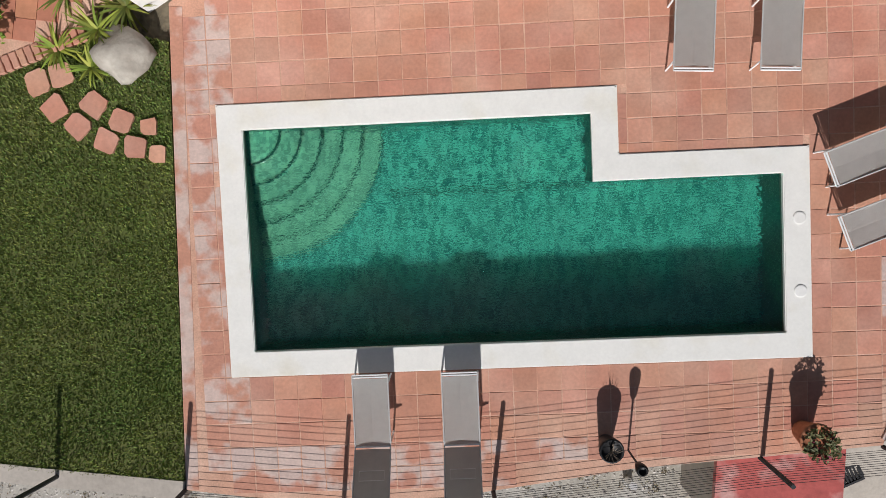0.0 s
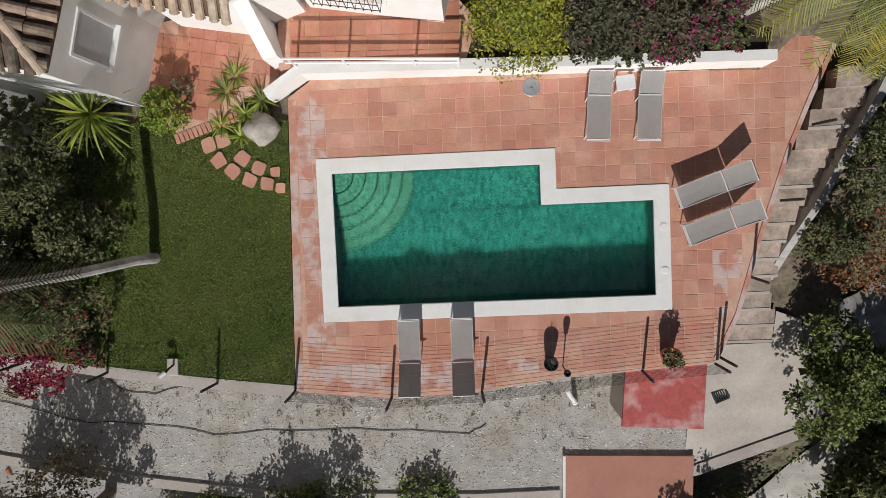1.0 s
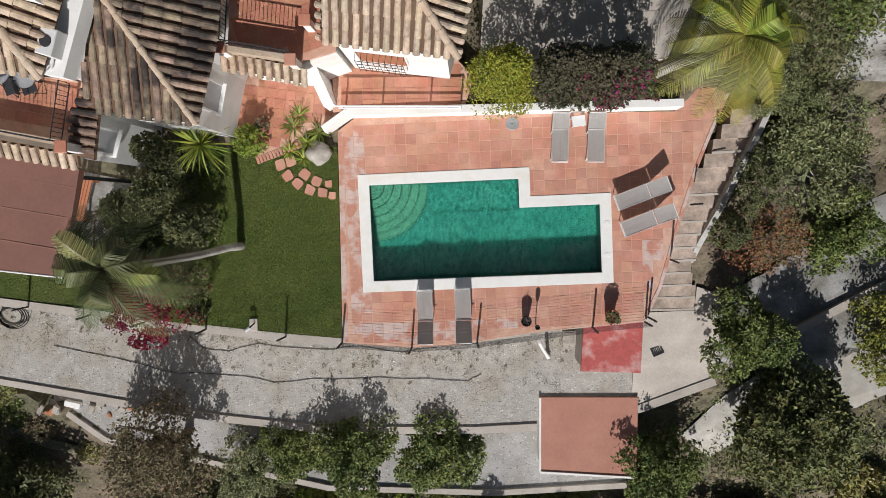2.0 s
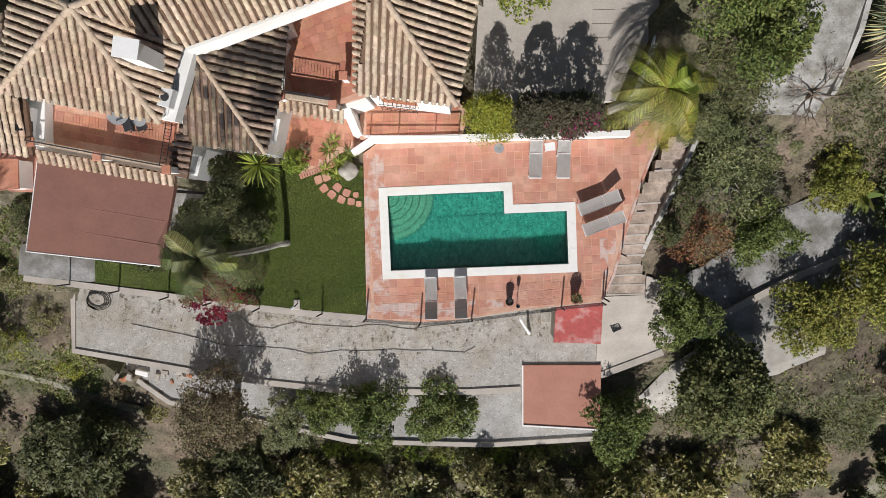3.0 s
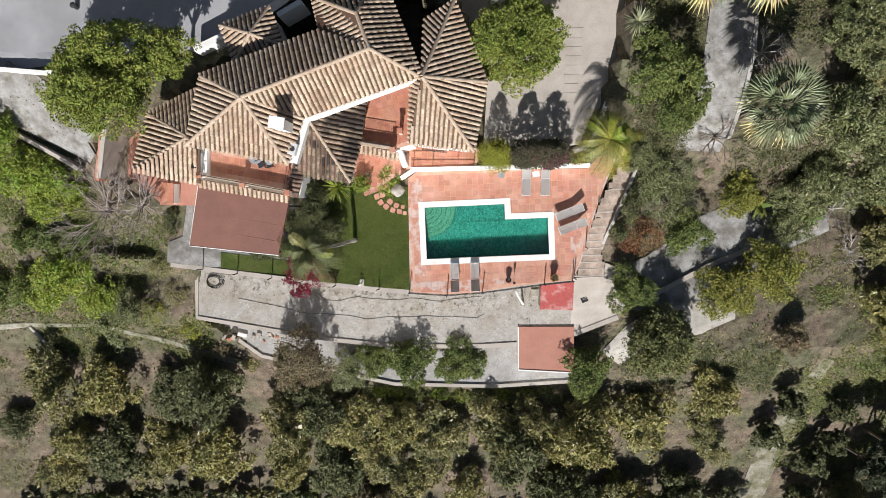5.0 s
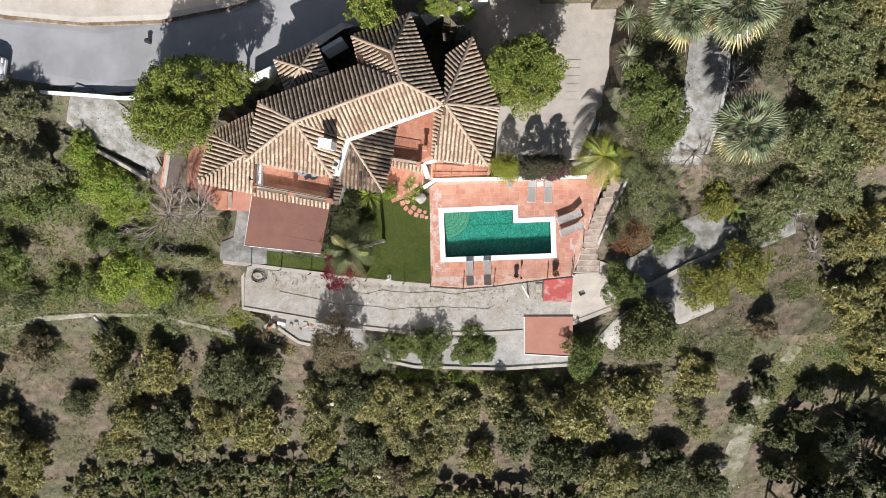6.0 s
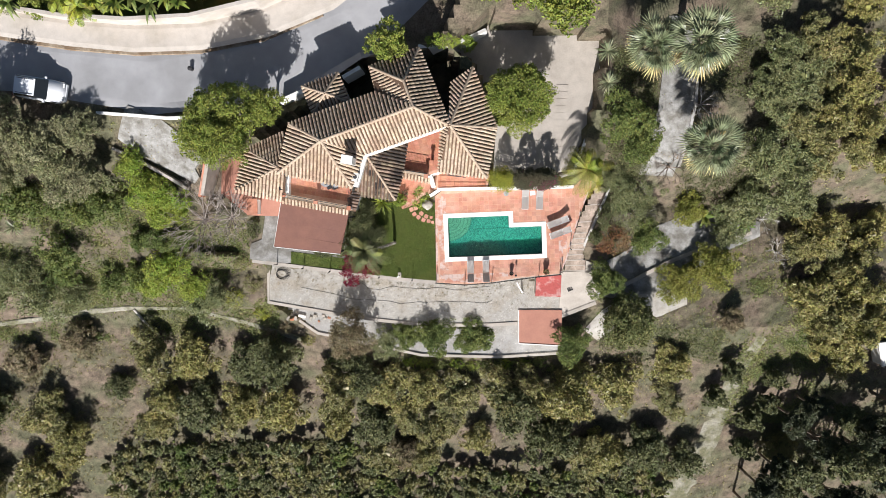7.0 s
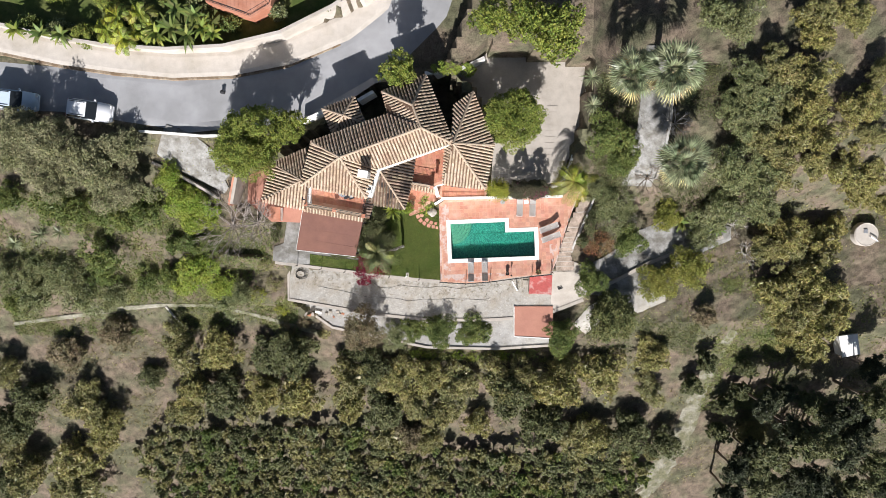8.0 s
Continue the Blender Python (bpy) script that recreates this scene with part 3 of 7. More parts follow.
tagged(link_mesh("driveway", prism(PADS[2][1], 1.3, 1.76), CONCRETE), "pale concrete driveway beside the house", "driveway", kind="structure")


def tile_floor(parent, outline, level, size, turn):
    """Square clay tiles laid over a floor, each with its own edges."""
    m, h = pose(0, 0, level, 0, 0, turn), size * 0.485
    xs, ys = [p[0] for p in outline], [p[1] for p in outline]
    mid, far = Vector((sum(xs) / len(xs), sum(ys) / len(ys), 0)), max(max(xs) - min(xs), max(ys) - min(ys))
    verts, faces = [], []
    n = int(far / size) + 1
    for i in range(-n, n + 1):
        for j in range(-n, n + 1):
            c = [mid + m.to_3x3() @ Vector((i * size + a * h, j * size + b * h, 0)) for a, b in ((-1, -1), (1, -1), (1, 1), (-1, 1))]
            if all(inside(p.x, p.y, outline) for p in c):
                k = len(verts)
                verts += [(p.x, p.y, level - 0.01) for p in c] + [(p.x, p.y, level + 0.008) for p in c]
                faces += [(k + 4, k + 5, k + 6, k + 7)] + [(k + q, k + (q + 1) % 4, k + 4 + (q + 1) % 4, k + 4 + q) for q in range(4)]
    tagged(raw("floor_tiles", verts, faces, FLOOR_TILE, parent), kind="stuff")


# house
def corrugated(face, up, parent, material, pitch=0.245, tile=0.42, name="tile_course", single=0, rng=random.Random(4)):
    """Rows of half-round tiles up a sloping face; face: corners in 3D, up: a level vector that points up the slope."""
    pts = [Vector(p) for p in face]
    nrm = Vector((0, 0, 0))
    for i in range(1, len(pts) - 1):
        nrm += (pts[i] - pts[0]).cross(pts[i + 1] - pts[0])
    nrm.normalize()
    if nrm.z < 0:
        nrm = -nrm
    rise = Vector(up).normalized()
    rise = (rise - nrm * rise.dot(nrm)).normalized()
    along = rise.cross(nrm).normalized()
    o = pts[0]
    flat = [((p - o).dot(along), (p - o).dot(rise)) for p in pts]
    lo, hi = min(a for a, _ in flat), max(a for a, _ in flat)
    verts, faces, made = [], [], 0
    radius = pitch * 0.37
    prof = [(math.cos(a) * radius, math.sin(a) * radius * 0.95) for a in np.linspace(math.pi, 0, 6)]
    a = lo + pitch * 0.5
    unit = None
    while a < hi:
        cuts = []
        for (a0, b0), (a1, b1) in zip(flat, flat[1:] + flat[:1]):
            if (a0 > a) != (a1 > a):
                cuts.append(b0 + (a - a0) / (a1 - a0) * (b1 - b0))
        cuts.sort()
        for b0, b1 in zip(cuts[::2], cuts[1::2]):
            b = b0 - 0.06
            while b < b1 - 0.08:
                end = min(b + tile + 0.05, b1 + 0.03)
                jog = rng.uniform(-0.012, 0.012)
                lift0, lift1 = 0.035 + rng.uniform(0, 0.012), 0.008
                centre = o + along * (a + jog)
                if single and made < single and end - b > tile:
                    if unit is None:
                        vs = [(x, 0, h + 0.035) for x, h in prof] + [(x * 0.86, tile + 0.05, h * 0.86 + 0.008) for x, h in prof] + [(x, 0, 0) for x, _ in prof]
                        n = len(prof)
                        fs = [(i, i + 1, n + i + 1, n + i)[::-1] for i in range(n - 1)] + [(i, 2 * n + i, 2 * n + i + 1, i + 1)[::-1] for i in range(n - 1)]
                        unit = bpy.data.meshes.new("roof_tile")
                        unit.from_pydata(vs, [], fs)
                        unit.materials.append(material)
                    ob = new("roof_tile", unit)
                    ob.parent = parent
                    ob.matrix_world = Matrix.Translation(centre + rise * b) @ Matrix((along, rise, nrm)).transposed().to_4x4()
                    made += 1
                else:
                    k = len(verts)
                    n = len(prof)
                    for s, lift, t in ((1.0, lift0, b), (0.86, lift1, end)):
                        verts += [centre + along * x * s + rise * t + nrm * (h * s + lift) for x, h in prof]
                    verts += [centre + along * x + rise * b for x, h in prof]
                    faces += [(k + i, k + i + 1, k + n + i + 1, k + n + i)[::-1] for i in range(n - 1)]
                    faces += [(k + i, k + 2 * n + i, k + 2 * n + i + 1, k + i + 1)[::-1] for i in range(n - 1)]
                b += tile
        a += pitch
    if faces:
        tagged(raw(name, verts, faces, ROOF if material is ROOF else material, parent), kind="stuff")


def slope(house, face, up, material=ROOF, single=0):
    """One roof slope: a bed with thickness and its tiles."""
    bm = bmesh.new()
    top = [bm.verts.new(p) for p in face]
    low = [bm.verts.new((p[0], p[1], p[2] - 0.14)) for p in face]
    n = len(face)
    bm.faces.new(top)
    bm.faces.new(low[::-1])
    for i in range(n):
        bm.faces.new((top[i], low[i], low[(i + 1) % n], top[(i + 1) % n]))
    bmesh.ops.recalc_face_normals(bm, faces=bm.faces[:])
    bed = part("roof_slope", bm, ROOF_BED, house, "tan clay barrel-tile roof slope" if material is ROOF else "clay barrel-tile roof slope coloured dark with stains and palm shadow")
    corrugated(face, up, bed, material, single=single)
    return bed


cap_meshes = {}


def ridge_cap(house, a, b, size=0.105):
    """A line of half-round ridge tiles bedded in mortar."""
    a, b = Vector(a), Vector(b)
    way = (b - a).normalized()
    side = Vector((-way.y, way.x, 0)).normalized()
    upv = way.cross(side)
    if upv.z < 0:
        upv, side = -upv, -side
    n = max(2, round((b - a).length / 0.4))
    bed = part("ridge", tube([a + upv * 0.02, b + upv * 0.02], size * 0.9, 8), RIDGE, house, "mortared ridge of clay tiles")
    if size not in cap_meshes:
        rows = [[(math.cos(q) * size * s, t, math.sin(q) * size * s + h) for q in np.linspace(math.pi, 0, 7)] for t, s, h in ((0, 1.02, 0.03), (0.45, 0.9, 0.016))]
        me = bpy.data.meshes.new("ridge_tile")
        me.from_pydata(rows[0] + rows[1], [], [(k, k + 7, k + 8, k + 1) for k in range(6)])
        me.materials.append(RIDGE)
        cap_meshes[size] = me
    turn = Matrix((side, way, upv)).transposed().to_4x4()
    for k in range(n):
        ob = new("ridge_tile", cap_meshes[size])
        ob.parent = bed
        ob.matrix_world = Matrix.Translation(a + (b - a) * (k / n)) @ turn


A, B = (-10.96, 6.22, 8.4), (-4.95, 8.38, 8.4)
P1, P2 = (-8.40, 5.44, 7.0), (-2.80, 7.41, 6.8)
Q1, Q2, Q3, V = (-9.28, 3.25, 6.7), (-14.28, 4.22, 6.7), (-13.31, 7.42, 7.2), (-7.53, 9.45, 7.4)
N, NW, NE = (-5.59, 10.08, 8.0), (-7.99, 11.28, 6.6), (-4.72, 12.48, 6.6)
C, EN, EE, ES, EW, ENW = (-2.63, 7.36, 7.0), (-1.13, 11.44, 5.2), (0.49, 7.40, 5.1), (-0.17, 3.99, 4.9), (-3.45, 4.39, 4.9), (-2.59, 10.35, 5.6)
house = thing("villa", pose(0, 0, 0), "whitewashed hillside villa with clay barrel-tile hip roofs and terraces", "house")


def up_of(low0, low1, top):
    """The level direction up a slope from two points of its eave and a point above."""
    e = Vector(low1[:2]) - Vector(low0[:2])
    n = Vector((-e.y, e.x))
    return Vector((*(n if n.dot(Vector(top[:2]) - Vector(low0[:2])) > 0 else -n), 0))


for face, up in (
    ((A, P1, P2, B), up_of(P1, P2, B)), ((A, Q1, P1), up_of(Q1, P1, A)), ((A, Q2, Q1), up_of(Q2, Q1, A)), ((A, Q3, Q2), up_of(Q3, Q2, A)), ((A, B, V, Q3), up_of(V, Q3, A)),
    ((B, N, NW, V), up_of(NW, V, B)), ((N, NE, NW), up_of(NE, NW, N)), ((B, P2, NE, N), up_of(P2, NE, B)),
    ((C, EE, EN), up_of(EE, EN, C)), ((C, ES, EE), up_of(ES, EE, C)), ((C, EW, ES), up_of(EW, ES, C)), ((C, (-3.2, 7.4, 6.4), EW), up_of((-3.2, 7.4, 6.4), EW, C)), ((C, EN, ENW), up_of(EN, ENW, C)),
):
    slope(house, face, up)
for a, b in ((A, B), (A, Q1), (A, Q2), (A, Q3), (B, N), (N, NE), (N, NW), (B, P2), (C, EN), (C, EE), (C, ES)):
    ridge_cap(house, a, b)
# small hips north and west
SA, S1, S2, S3, S4 = (-10.96, 9.48, 7.0), (-12.66, 10.08, 6.2), (-10.24, 10.95, 6.2), (-9.39, 8.97, 6.4), (-11.88, 8.2, 6.4)
for face in ((SA, S1, S4), (SA, S2, S1), (SA, S3, S2), (SA, S4, S3)):
    slope(house, face, up_of(face[1], face[2], SA))
for s in (S1, S2, S3, S4):
    ridge_cap(house, SA, s, 0.09)
WA, W1, W2, W3, W4, W5 = (-14.24, 4.59, 6.6), (-17.79, 3.18, 5.0), (-17.0, 5.97, 5.0), (-14.04, 7.07, 5.8), (-14.35, 2.35, 5.0), (-13.96, 3.98, 5.9)
for face in ((WA, W1, W2), (WA, W2, W3), (WA, W5, W4, W1)):
    slope(house, face, up_of(face[1], face[2], WA) if face[1] != W5 else up_of(W4, W1, WA))
for s in (W1, W2):
    ridge_cap(house, WA, s, 0.09)
# roof over the middle wing, with stains and palm shadow in its tile colour
def on_plane(a, b, c, x, y):
    """The point over (x, y) in the plane of three points."""
    n = (Vector(b) - Vector(a)).cross(Vector(c) - Vector(a))
    return (x, y, a[2] - (n.x * (x - a[0]) + n.y * (y - a[1])) / n.z)


MT, ME, MSE, MS = (-8.33, 5.44, 6.2), (-5.61, 6.47, 5.35), (-6.49, 2.42, 5.0), (-8.91, 2.74, 5.0)
slope(house, (MT, MSE, on_plane(MT, MSE, ME, -5.98, 4.2), ME), up_of(MSE, ME, MT), ROOF_STAIN_SHADE, 170)
slope(house, (MT, on_plane(MT, MSE, MS, -9.15, 3.3), MS, MSE), up_of(MS, MSE, MT), ROOF_STAIN_SHADE, 120)
W6, W7, W8 = (-9.17, 3.3, 5.0), (-9.0, 2.72, 4.8), (-9.86, 1.72, 4.35)
slope(house, (W6, W7, on_plane(W6, W7, W8, -9.4, 1.6), W8, on_plane(W6, W7, W8, -9.75, 2.6)), up_of(W8, (-9.75, 2.6, 4), W7), ROOF_STAIN_SHADE)
ridge_cap(house, MT, MSE, 0.09)


def block(outline, z0, z1, label="whitewashed rendered wall"):
    return part("wall", prism(outline, z0, z1), PLASTER, house, label)


block([(-14.1, 4.5), (-9.5, 3.55), (-8.55, 5.65), (-5.75, 6.62), (-6.2, 7.75), (-3.3, 8.75), (-4.9, 12.2), (-7.8, 11.1), (-7.5, 9.4), (-13.3, 7.3)], -0.2, 6.62)
part("fascia", wall_along(bmesh.new(), [(-8.3, 5.37), (-5.75, 6.28), (-2.9, 7.28)], 0.1, 6.0, [6.93, 6.86, 6.74]), PLASTER, house, "white rendered wall under the eave")
part("lintel", wall_along(bmesh.new(), [(-5.85, 6.5), (-2.95, 7.5)], 0.24, 6.0, 6.74), PLASTER, house, "white lintel over the recessed porch")
block([(-3.3, 4.6), (-0.45, 4.25), (0.2, 7.3), (-1.25, 11.0), (-2.5, 10.0), (-3.0, 7.3)], -0.2, 4.8)
block([(-12.4, 10.0), (-10.35, 10.7), (-9.6, 9.1), (-11.8, 8.4)], 3.5, 6.15)
block([(-17.5, 3.4), (-16.8, 5.7), (-13.9, 6.8), (-14.0, 2.7)], 0, 4.9)
block([(-9.15, 2.85), (-7.2, 2.62), (-6.85, 4.35), (-6.0, 6.3), (-8.5, 5.35), (-9.4, 3.6)], -0.2, 4.78)
T1 = [(-6.1, 7.7), (-3.2, 8.7), (-3.0, 7.3), (-3.4, 4.5), (-4.45, 4.2), (-6.28, 4.48)]
T2 = [(-14.3, 4.2), (-9.6, 3.55), (-9.75, 2.0), (-14.45, 2.85)]
block([(-6.15, 6.4), (-3.1, 7.3), (-3.4, 4.5), (-4.45, 4.15), (-6.35, 4.4)], -0.2, 3.18)
block([(-14.5, 4.1), (-9.6, 3.4), (-9.6, 2.8), (-9.9, 1.66), (-14.7, 2.6)], -0.6, 4.28)
for area, z, turn in ((T1, 3.2, 19), (T2, 4.3, -10)):
    tile_floor(part("terrace_floor", prism(area, z, z + 0.1), GROUT, house, "red clay tiled roof terrace"), area, z + 0.1, 0.3, turn)
# flat white gutter between two roofs, with a cooling unit
part("gutter", prism([(-9.42, 3.36), (-8.86, 3.26), (-8.2, 5.42), (-8.62, 5.5)], 6.0, 6.5), PLASTER, house, "flat white gutter between the roofs")
cooler = part("cooling_unit", box(-0.19, 0.19, -0.3, 0.3, 6.5, 6.92, pose(-8.98, 3.95, 0, 0, 0, -16), 0.02), COOLER, house, "grey outdoor cooling unit")
part("grille", lathe([(0.13, 6.925), (0.13, 6.94), (0.09, 6.945), (0.02, 6.945)], 18), IRON, cooler).location = (-8.98, 3.95, 0)
part("pipe", tube([(-9.02, 3.65, 6.6), (-9.08, 3.45, 6.56), (-9.2, 3.38, 6.53), (-9.24, 3.36, 6.2)], 0.03, 6), COOLER, house)
# lean-to tile strips
slope(house, ((-14.62, 2.62, 4.4), (-9.8, 1.76, 4.4), (-9.92, 1.45, 4.12), (-14.75, 2.28, 4.12)), up_of((-9.92, 1.45), (-14.75, 2.28), (-12, 2.4)))
slope(house, ((-6.45, 4.52, 3.42), (-4.2, 4.05, 3.42), (-4.25, 3.72, 3.05), (-6.55, 4.18, 3.05)), up_of((-4.25, 3.72), (-6.55, 4.18), (-5, 4.4)))
# chimney
chimney = part("chimney", prism([(-9.47, 5.26), (-9.55, 4.79), (-8.92, 4.68), (-8.84, 5.13)], 6.6, 8.8), PLASTER, house, "white rendered chimney")
part("chimney_cap", prism([(-9.52, 5.31), (-9.6, 4.75), (-8.87, 4.63), (-8.79, 5.18)], 8.81, 8.88), PLASTER, chimney)


def railing(parent, points, base, tall, spacing=0.11, material=IRON, label="dark iron railing"):
    """A railing along a line: two rails and its bars."""
    for z in (base + 0.08, base + tall):
        part("rail", tube([(x, y, z) for x, y in points], 0.02, 6), material, parent, label)
    for (x0, y0), (x1, y1) in zip(points, points[1:]):
        n = max(2, int(math.hypot(x1 - x0, y1 - y0) / spacing))
        me = None
        for k in range(n + 1):
            if me is None:
                first = part("bar", tube([(0, 0, base + 0.08), (0, 0, base + tall)], 0.009, 5), material, parent)
                me = first.data
                first.location = (x0, y0, 0)
            else:
                ob = new("bar", me)
                ob.parent, ob.location = parent, (x0 + (x1 - x0) * k / n, y0 + (y1 - y0) * k / n, 0)


def pillar(parent, x, y, base, tall, size=0.2):
    p = part("pillar", box(x - size / 2, x + size / 2, y - size / 2, y + size / 2, base, base + tall, bevel=0.01), PLASTER, parent)
    part("pillar_cap", box(x - size * 0.75, x + size * 0.75, y - size * 0.75, y + size * 0.75, base + tall, base + tall + 0.07, bevel=0.01), TERRACE, p, "square clay pillar cap")


part("parapet", wall_along(bmesh.new(), [(-14.4, 2.8), (-9.8, 1.95)], 0.14, 4.3, 4.92), RIDGE, house, "low tan terrace parapet")
part("parapet", wall_along(bmesh.new(), [(-6.2, 4.5), (-4.4, 4.22)], 0.14, 3.2, 3.85), RIDGE, house, "low tan terrace parapet")
part("courtyard_wall", wall_along(bmesh.new(), [(-10.15, 10.91), (-8.92, 11.59)], 0.25, 3.0, 5.0), PLASTER, house, "white courtyard wall")
part("courtyard_wall", wall_along(bmesh.new(), [(-14.67, 9.33), (-13.02, 10.06)], 0.3, 2.8, 4.6), PLASTER, house, "white courtyard wall")
railing(house, [(-14.35, 2.82), (-9.85, 1.98), (-9.6, 3.4)], 4.9, 0.55)
railing(house, [(-6.02, 6.6), (-6.15, 4.6), (-4.4, 4.3)], 3.8, 0.5)
for x, y in ((-14.3, 2.78), (-12.05, 2.3), (-9.72, 1.86)):
    pillar(house, x, y, 4.35, 0.85)
for x, y in ((-6.2, 4.45), (-4.4, 4.12), (-4.02, 5.1)):
    pillar(house, x, y, 3.25, 0.85)
part("buttress", wall_along(bmesh.new(), [(-4.35, 5.0), (-4.25, 4.3), (-4.02, 3.42)], 0.3, 0.0, [3.2, 2.6, 1.25]), PLASTER, house, "white sloping buttress wall")
part("wall_panel", prism([(-14.5, 3.95), (-14.2, 3.9), (-14.32, 2.85), (-14.62, 2.9)], 4.3, 5.3), PLASTER, house, "white end wall of the terrace")


def window(parent, x, y, z, turn, wide, tall, grille=True, glass=GLASS_DARK):
    """A framed window, set on a wall that faces local -y, with an iron grille before it."""
    m = pose(x, y, z, 0, 0, turn)
    w = part("window", box(-wide / 2, wide / 2, -0.02, 0.06, 0, tall, m), glass, parent, "dark glazed window" if glass is GLASS_DARK else "window with grey shutters" if glass is SHUTTER else "window with red-brown shutters")
    for a in ((-wide / 2 - 0.06, -wide / 2, 0, tall), (wide / 2, wide / 2 + 0.06, 0, tall), (-wide / 2 - 0.06, wide / 2 + 0.06, tall, tall + 0.06)):
        part("frame", box(a[0], a[1], -0.04, 0.06, a[2], a[3], m), FRAME_WHITE, w)
    part("sill", box(-wide / 2 - 0.1, wide / 2 + 0.1, -0.14, 0.06, -0.06, 0, m, 0.008), PLASTER, w)
    if grille:
        bm = bmesh.new()
        for k in range(9):
            u = -wide / 2 + wide * k / 8
            add_tube(bm, [m @ Vector((u, -0.02, tall)), m @ Vector((u, -0.26, tall)), m @ Vector((u, -0.3, 0.02)), m @ Vector((u, -0.02, 0.0))], 0.009, 5)
        for v in (0.05, tall * 0.33, tall * 0.66, tall):
            add_tube(bm, [m @ Vector((-wide / 2, -0.28, v)), m @ Vector((wide / 2, -0.28, v))], 0.009, 5)
        tagged(part("grille", bm, IRON, w, "curved iron window grille"), kind="stuff")
    return w


window(house, -2.25, 4.47, 2.0, -7, 1.3, 1.2, glass=CLAY)
window(house, -7.03, 3.5, 1.9, 79, 0.75, 1.25, False, SHUTTER)
window(house, -9.75, 2.2, 2.6, 75, 0.6, 1.2, False, SHUTTER)
for k in range(3):
    window(house, -7.55 + 0.62 * k, 5.98 + 0.215 * k, 6.12, 19.1, 0.2, 0.32, False)
for x in (-5.2, -3.9):
    window(house, x, 8.12 + (x + 5.2) * 0.345, 3.7, 19.1, 0.8, 1.6)
part("roof_vent", box(-14.5, -14.25, 3.1, 3.5, 5.1, 5.7, bevel=0.02), BLACK, house, "dark roof vent")

canopy = thing("canopy", pose(0, 0, 0), "brown felt-covered carport canopy beside the house", "canopy")
CANOPY = [(-14.83, 2.25), (-9.98, 1.38), (-10.6, -1.42), (-15.42, -0.92)]
part("roof_sheet", prism(CANOPY, 3.72, [4.0, 4.0, 3.84, 3.84]), SHEET, canopy)
for y in (1.35, 0.55, -0.3):
    part("seam", tube([(-14.95 + 0.19 * (y - 1.7), y + 0.42, 3.965 + 0.05 * (y - 1.7)), (-12.5 + 0.2 * (y - 1.7), y - 0.03, 3.97 + 0.05 * (y - 1.7)), (-10.1 + 0.22 * (y - 1.7), y - 0.42, 3.975 + 0.05 * (y - 1.7))], 0.022, 5), SHEET, canopy)
part("edge_trim", tube([(-14.85, 2.25, 3.98), (-15.45, -0.94, 3.84), (-10.6, -1.45, 3.84)], 0.024, 6), PLASTER, canopy, "thin white edge trim")
for x, y in ((-14.7, 2.0), (-10.2, 1.2), (-10.75, -1.3), (-15.3, -0.8)):
    part("post", box(x - 0.05, x + 0.05, y - 0.05, y + 0.05, -0.55, 3.74), IRON, canopy)

red_store = thing("pump_house", pose(0, 0, 0), "low store with a faded red painted flat roof", "shed")
part("wall", prism([(3.95, -5.0), (5.82, -5.04), (5.88, -3.4), (4.0, -3.6)], -3.5, -1.62), CONCRETE, red_store)
part("roof_slab", prism([(3.88, -5.07), (5.87, -5.11), (5.93, -3.36), (3.95, -3.58)], -1.62, -1.5), RED, red_store)
shed = thing("garage", pose(0, 0, 0), "garden garage with a flat pinkish felt roof and white edge", "shed")
part("wall", prism([(2.78, -9.12), (6.13, -9.27), (6.15, -6.49), (2.76, -6.51)], -5.2, -3.37), PLASTER, shed)
part("roof_slab", prism([(2.72, -9.17), (6.2, -9.33), (6.22, -6.41), (2.7, -6.44)], -3.37, -3.25), SHED_TOP, shed)
for a, b in (((2.72, -9.19), (6.2, -9.35)), ((2.7, -6.44), (2.72, -9.17))):
    part("edge_trim", wall_along(bmesh.new(), [a, b], 0.07, -3.39, -3.2), PLASTER, shed, "thin white roof edge")


# plants
def leaf_cloud(centres, radii, per, size, seed, flat=0.55, squash=0.75, folded=True):
    """Vertices and faces of many small leaves in clumps, folded or plain."""
    rng = np.random.default_rng(seed)
    c = np.repeat(np.asarray(centres, float), per, 0)
    r = np.repeat(np.asarray(radii, float), per)
    n = len(c)
    d = rng.normal(size=(n, 3))
    d /= np.linalg.norm(d, axis=1)[:, None]
    p = c + d * (r * rng.uniform(0.35, 1.0, n) ** 0.6)[:, None] * np.array([1, 1, squash])
    axis = rng.normal(size=(n, 3)) + d * 0.7
    axis[:, 2] *= flat
    axis /= np.linalg.norm(axis, axis=1)[:, None]
    side = np.cross(axis, rng.normal(size=(n, 3)) * 0.5 + np.array([0, 0, 1.0]))
    side /= np.linalg.norm(side, axis=1)[:, None] + 1e-9
    nrm = np.cross(side, axis)
    s = size * rng.uniform(0.65, 1.35, n)[:, None]
    if not folded:
        return np.concatenate([p - axis * s * 0.5 - side * s * 0.25, p - axis * s * 0.5 + side * s * 0.25, p + axis * s * 0.55]), np.arange(3 * n).reshape(3, n).T.tolist()
    verts = np.concatenate([p - axis * s * 0.5, p + side * s * 0.26 + nrm * s * 0.08, p + axis * s * 0.5, p - side * s * 0.26 + nrm * s * 0.08])
    faces = [f for i in range(n) for f in ((i, i + n, i + 2 * n), (i, i + 2 * n, i + 3 * n))]
    return verts, faces


